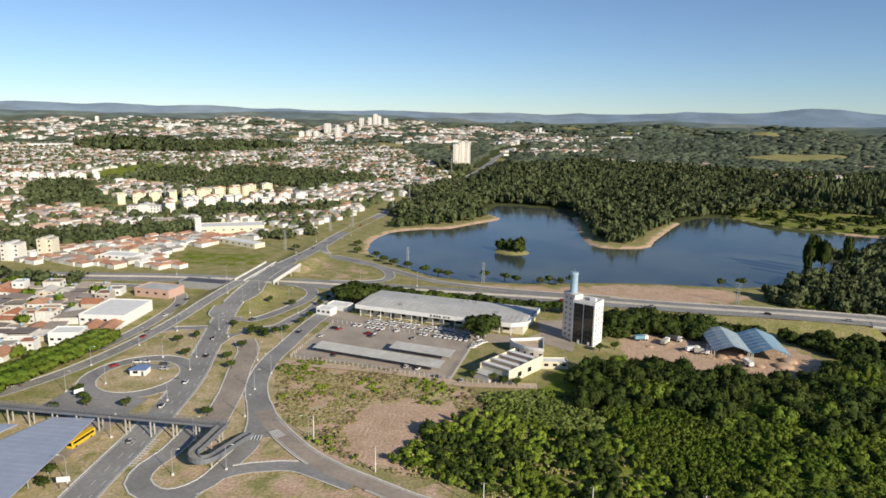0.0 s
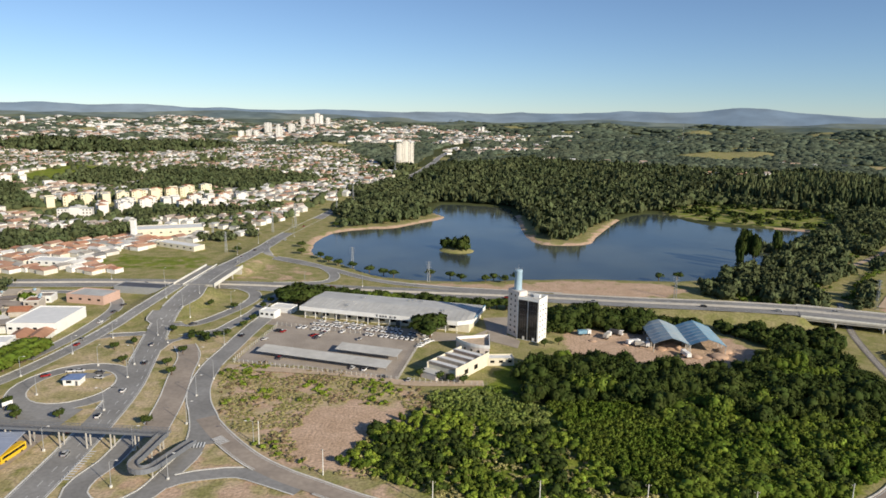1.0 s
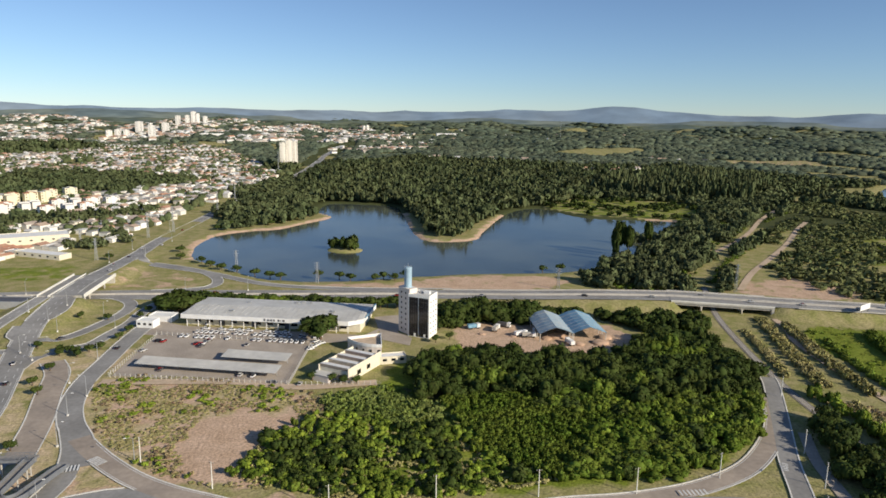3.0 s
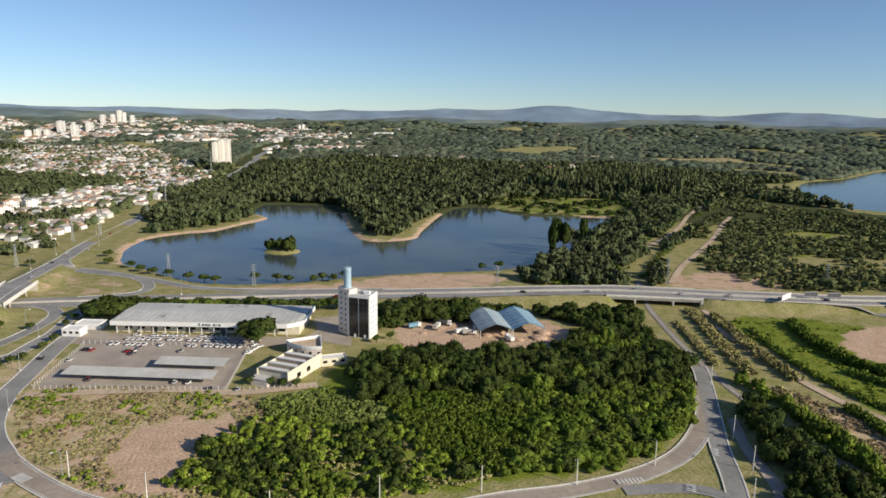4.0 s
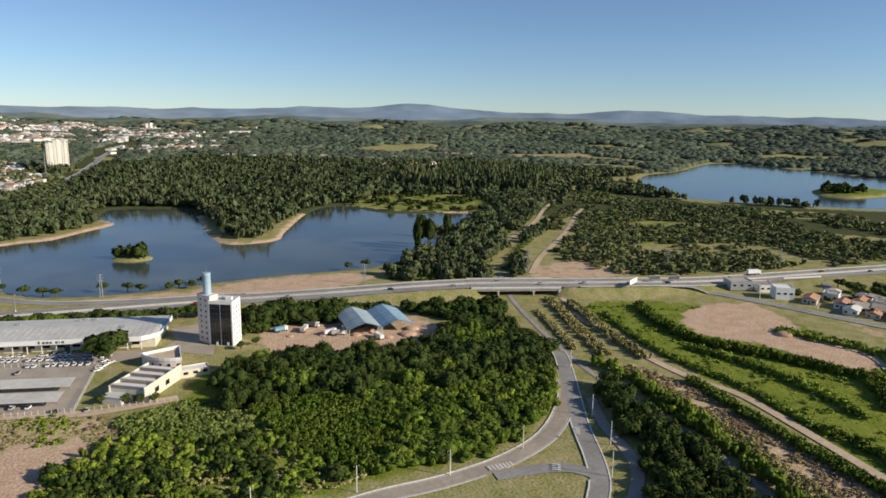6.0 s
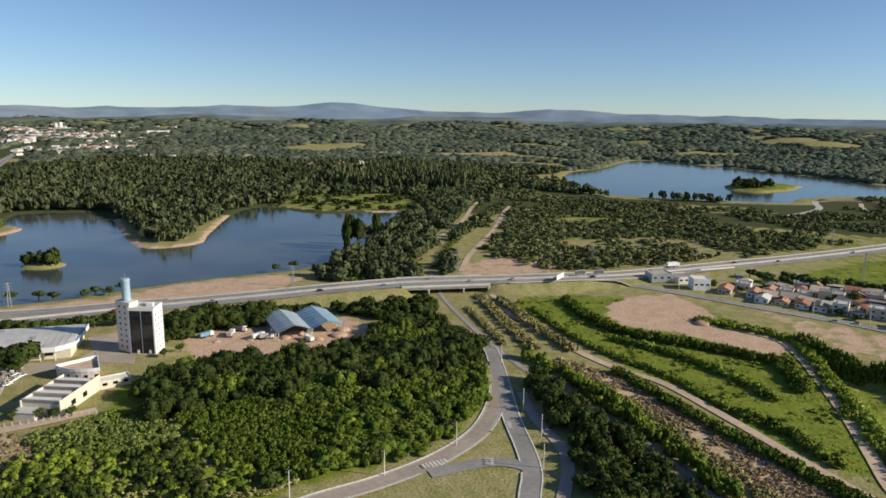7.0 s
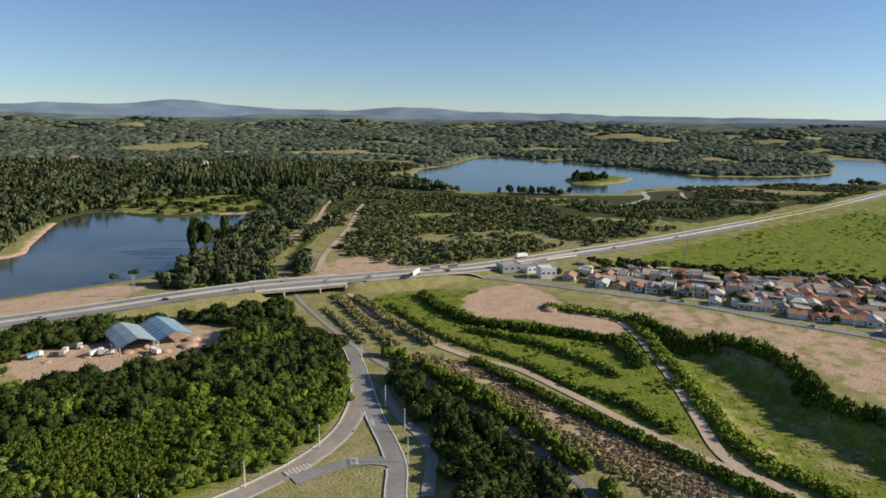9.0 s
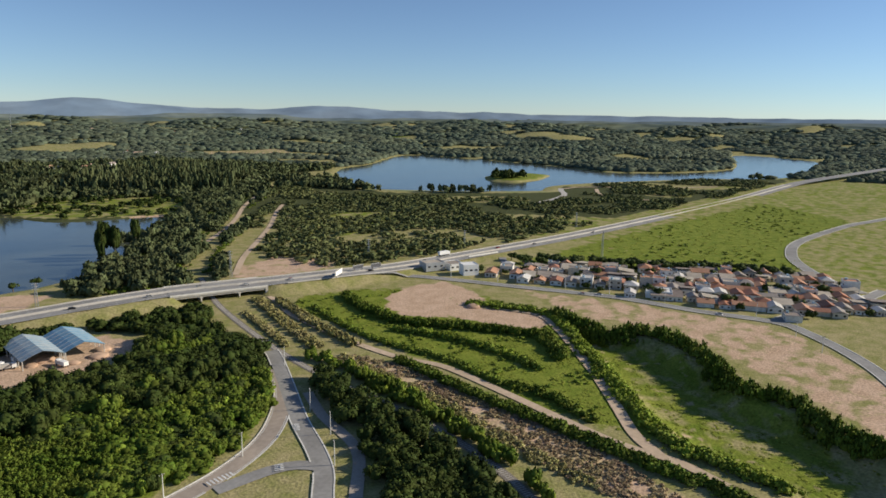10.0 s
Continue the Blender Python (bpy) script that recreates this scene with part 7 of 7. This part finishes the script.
lamp = street_lamp(on_ground(-160, 330, 180, 0))
for x, y, a in ((-162, 299, 180), (-185, 261, 0), (-147, 184, 180), (-121, 218, 0), (-149, 249, 180), (-80, 226, 200), (-118, 266, 0), (-152, 215, 0), (-137, 150, 180), (-170, 340, 0), (-192, 335, 0), (-199, 310, 0), (-166, 372, 40), (-152, 400, 40), (-139, 380, 0),
                (-130, 330, 0), (-131, 300, 0), (-118, 285, 180), (-196, 250, 0), (-205, 280, 0), (-178, 296, 90), (-157, 283, 0), (-193, 400, 0), (-176, 410, 180), (-176, 385, 180), (-120, 455, 90), (-80, 458, 90), (-220, 455, 90), (-260, 458, 90), (-198, 540, 0), (-177, 560, 180), (-200, 600, 0), (-178, 640, 180), (-196, 700, 0),
                (-100, 200, 0), (-111, 240, 0), (-116, 194, 0)):
    copy_thing(lamp, on_ground(x, y, a, 0))


def concrete_pole(m, label="tall pale concrete power pole by the road"):
    root = empty("power_pole", m, label, "pole", "power poles")
    bm = bmesh.new()
    tube(bm, [(0, 0, -0.4), (0, 0, 9.5)], [0.2, 0.12], 8)
    part("pole", bm, KERB, root)
    simple_box("crossarm", (1.8, 0.12, 0.14), BARK, root, (0, 0.14, 8.9))
    for x in (-0.8, 0, 0.8):
        simple_box("insulator", (0.1, 0.1, 0.22), WHITE, root, (x, 0.14, 9.05))
    return root


pole = concrete_pole(on_ground(118, 199, 30, 0))
for x, y, a in ((86, 192, 10), (54, 193.5, 5), (21, 193, 0), (-12, 190, 0), (158, 213, 60), (136.5, 171, 60), (150, 190, 60), (-78, 226, -40), (-50, 207, -30), (420, 180, 90), (404, 246, 90), (428, 125, 90), (412, 216, 90), (386, 292, 100), (372, 325, 100), (180, 262, 60), (384, 78, 130), (404, 96, 130)):
    copy_thing(pole, on_ground(x, y, a, 0))


def pylon(x, y, h, label="slim lattice power pylon"):
    root = empty("pylon", pose(x, y, gz(x, y)), label, "pylon", "power pylons")
    bm = bmesh.new()
    b, t = 0.9, 0.3
    bm.free()
    for sx, sy in ((-1, -1), (1, -1), (1, 1), (-1, 1)):
        bm = bmesh.new()
        tube(bm, [(sx * b, sy * b, -0.3), (sx * t, sy * t, h)], 0.12, 4)
        part("leg", bm, STEEL, root)
    bm = bmesh.new()
    n = int(h / 1.6)
    for k in range(n):
        z0, z1 = h * k / n, h * (k + 1) / n
        r0_, r1_ = b + (t - b) * k / n, b + (t - b) * (k + 1) / n
        for (ax, ay), (bx, by) in (((-1, -1), (1, -1)), ((1, -1), (1, 1)), ((1, 1), (-1, 1)), ((-1, 1), (-1, -1))):
            tube(bm, [(ax * r0_, ay * r0_, z0), (bx * r1_, by * r1_, z1)], 0.05, 3)
    part("bracing", bm, STEEL, root)
    for z in (h * 0.72, h * 0.84, h * 0.96):
        simple_box("crossarm", (4.2, 0.2, 0.18), STEEL, root, (0, 0, z))
    return root


for x, y, h in ((-98, 517, 16), (-35, 475, 15.5), (133, 451, 15), (256, 436, 20), (377, 422, 15), (520, 282, 22), (-190, 690, 26), (-205, 660, 22), (-170, 800, 28), (-165, 880, 26), (-155, 1240, 40), (-250, 620, 16), (-215, 560, 18), (700, 2440, 70), (470, 395, 15), (640, 380, 16)):
    pylon(x, y, h)


# ---- fence, railway, dam, signs ----
def fence(name, a, b, gap, label):
    a, b = Vector((*a, 0)), Vector((*b, 0))
    n = int((b - a).length / gap)
    root = empty(name, pose(a.x, a.y, 0, 0, 0, math.degrees(math.atan2(b.y - a.y, b.x - a.x))), label, "fence")
    post_me = None
    for k in range(n + 1):
        if post_me is None:
            p = simple_box("post", (0.16, 0.16, 2.2), KERB, root, (0, 0, 0))
            post_me = p.data
        else:
            p = new("post", post_me)
            p.parent = root
            p.location.x = k * gap
    bm = bmesh.new()
    for z in (0.5, 1.0, 1.5, 2.0):
        tube(bm, [(0, 0, z), ((b - a).length, 0, z)], 0.025, 4)
    part("wire", bm, STEEL, root)


fence("fence", (-116, 306), (-35, 291), 2.4, "wire fence on white concrete posts along the car park")
fence("fence", (-35, 291), (-29, 345), 2.4, "wire fence on white concrete posts beside the car park")
fence("fence", (-117, 307), (-112, 364), 2.4, "wire fence on white concrete posts at the gate road")
fence("fence", (-30, 290), (6, 288), 2.6, "wire fence on concrete posts in front of the workshop")
fence("fence", (-113, 366), (-30, 347), 3.0, "low fence between forecourt and car park")


def railway(pts, label):
    line = with_z(pts, 5)
    root = tagged(new("railway", mesh_from("railway", *(lambda V, F: (strip(V, F, line, 2.1, -2.1, 0.12), (V, [f[::-1] for f in F]))[1])([], []), mats=[mat("ballast", (0.25, 0.22, 0.19), 0.95, var=0.3, scale=3)])), label, "railway", kind="structure")
    for o in (0.75, -0.85):
        V, F = [], []
        strip(V, F, line, o + 0.09, o, 0.3)
        strip(V, F, line, o + 0.1, o + 0.09, 0.2)
        k = new("rail", mesh_from("rail", V, [f[::-1] for f in F], mats=[STEEL]))
        k.parent = root
    V, Q = [], []
    seg = np.concatenate([[0], np.cumsum(np.linalg.norm(np.diff(line[:, :2], axis=0), axis=1))])
    bm = bmesh.new()
    s = 1.0
    while s < seg[-1] - 2:
        p, q = [np.array([np.interp(v_, seg, line[:, k]) for k in range(3)]) for v_ in (s, s + 0.5)]
        ang = math.atan2(q[1] - p[1], q[0] - p[0])
        box(bm, -0.13, 0.13, -1.3, 1.3, 0.14, 0.26, Matrix.Translation(p) @ Matrix.Rotation(ang, 4, "Z"))
        s += 1.2
    part("sleepers", bm, CONCRETE, root)


railway(RAIL, "railway track in scrub under the viaduct")

V, Q = [], []
dam_line = np.array([(690, 815), (726, 772), (796, 684), (905, 596), (940, 600)], dtype=float)
dl = spline(dam_line, 10)
dd = np.gradient(dl, axis=0)
dd /= np.linalg.norm(dd, axis=1)[:, None]
for p, q in zip(dl, np.stack([-dd[:, 1], dd[:, 0]], 1)):
    for o_, z in ((22, -3), (7, 0.8), (2, 1.0), (-26, -1.5)):
        V.append((p[0] + q[0] * o_, p[1] + q[1] * o_, z))
for i in range(len(dl) - 1):
    for k in range(3):
        Q.append((4 * i + k, 4 * i + k + 1, 4 * i + 5 + k, 4 * i + 4 + k))
DAM_GRASS = mat("dam_grass", (0.3, 0.27, 0.12), 0.95, var=0.2, scale=0.2, second=(0.22, 0.24, 0.09), stain=0.03)
tagged(new("dam", mesh_from("dam", V, [q[::-1] for q in Q], mats=[DAM_GRASS])), "grassy earth dam of the reservoir", "dam", kind="structure")
road("spillway", [(770, 522), (830, 532), (890, 552), (940, 590), (965, 605)], 9, CONCRETE, "pale concrete spillway channel below the dam", kerbs=False, category="spillway")
road("track_dam", [(965, 600), (1010, 590), (1080, 520), (1120, 470), (1180, 430)], 6, SAND, "sandy track near the dam", kerbs=False, category="track")
road("track_hill", [(1000, 560), (940, 520), (900, 470), (920, 430)], 6, SAND, "sandy track on the scrub slope", kerbs=False, category="track")


def billboard(x, y, deg, w, h, label):
    root = empty("billboard", on_ground(x, y, deg, 0), label, "billboard")
    simple_box("panel", (w, 0.2, h), WHITE, root, (0, 0, 2.2))
    simple_box("back_panel", (w - 0.3, 0.1, h - 0.3), DARK_STEEL, root, (0, 0.16, 2.35))
    for x_ in (-w * 0.35, w * 0.35):
        simple_box("post", (0.25, 0.25, 2.4), BARK, root, (x_, 0.05, -0.2))


billboard(299, 366, 30, 13, 3.4, "long pale billboard beside the highway")
billboard(322, 372, 172, 9, 3, "billboard seen beside the highway")
billboard(337, 369, 172, 9, 3, "billboard seen beside the highway")
billboard(-146, 181, 20, 4, 1.8, "white road sign at the avenue")
billboard(-187, 246, 60, 4, 1.6, "white road sign by the roundabout")

# painted arrows, crossings and hatching
def zebra(x, y, deg, n, gap, w, l):
    bm = bmesh.new()
    for k in range(n):
        box(bm, k * gap, k * gap + w, -l / 2, l / 2, 0, 0.03)
    ob = part("crosswalk", bm, PAINT)
    ob.matrix_world = pose(x, y, 0.72, 0, 0, deg)
    return tagged(ob, "white painted crossing stripes on asphalt", "road marking", kind="structure")


zebra(-103, 222, 12, 6, 1.1, 0.55, 4)
zebra(-95, 229, -40, 6, 1.1, 0.55, 4)
zebra(-132.5, 196, 95, 12, 1.7, 0.6, 2.6)
zebra(100, 190.5, 0, 7, 1.4, 0.6, 3)
zebra(121, 181, 60, 4, 1.2, 0.5, 3)
zebra(143, 201, 60, 5, 1.2, 0.5, 2)
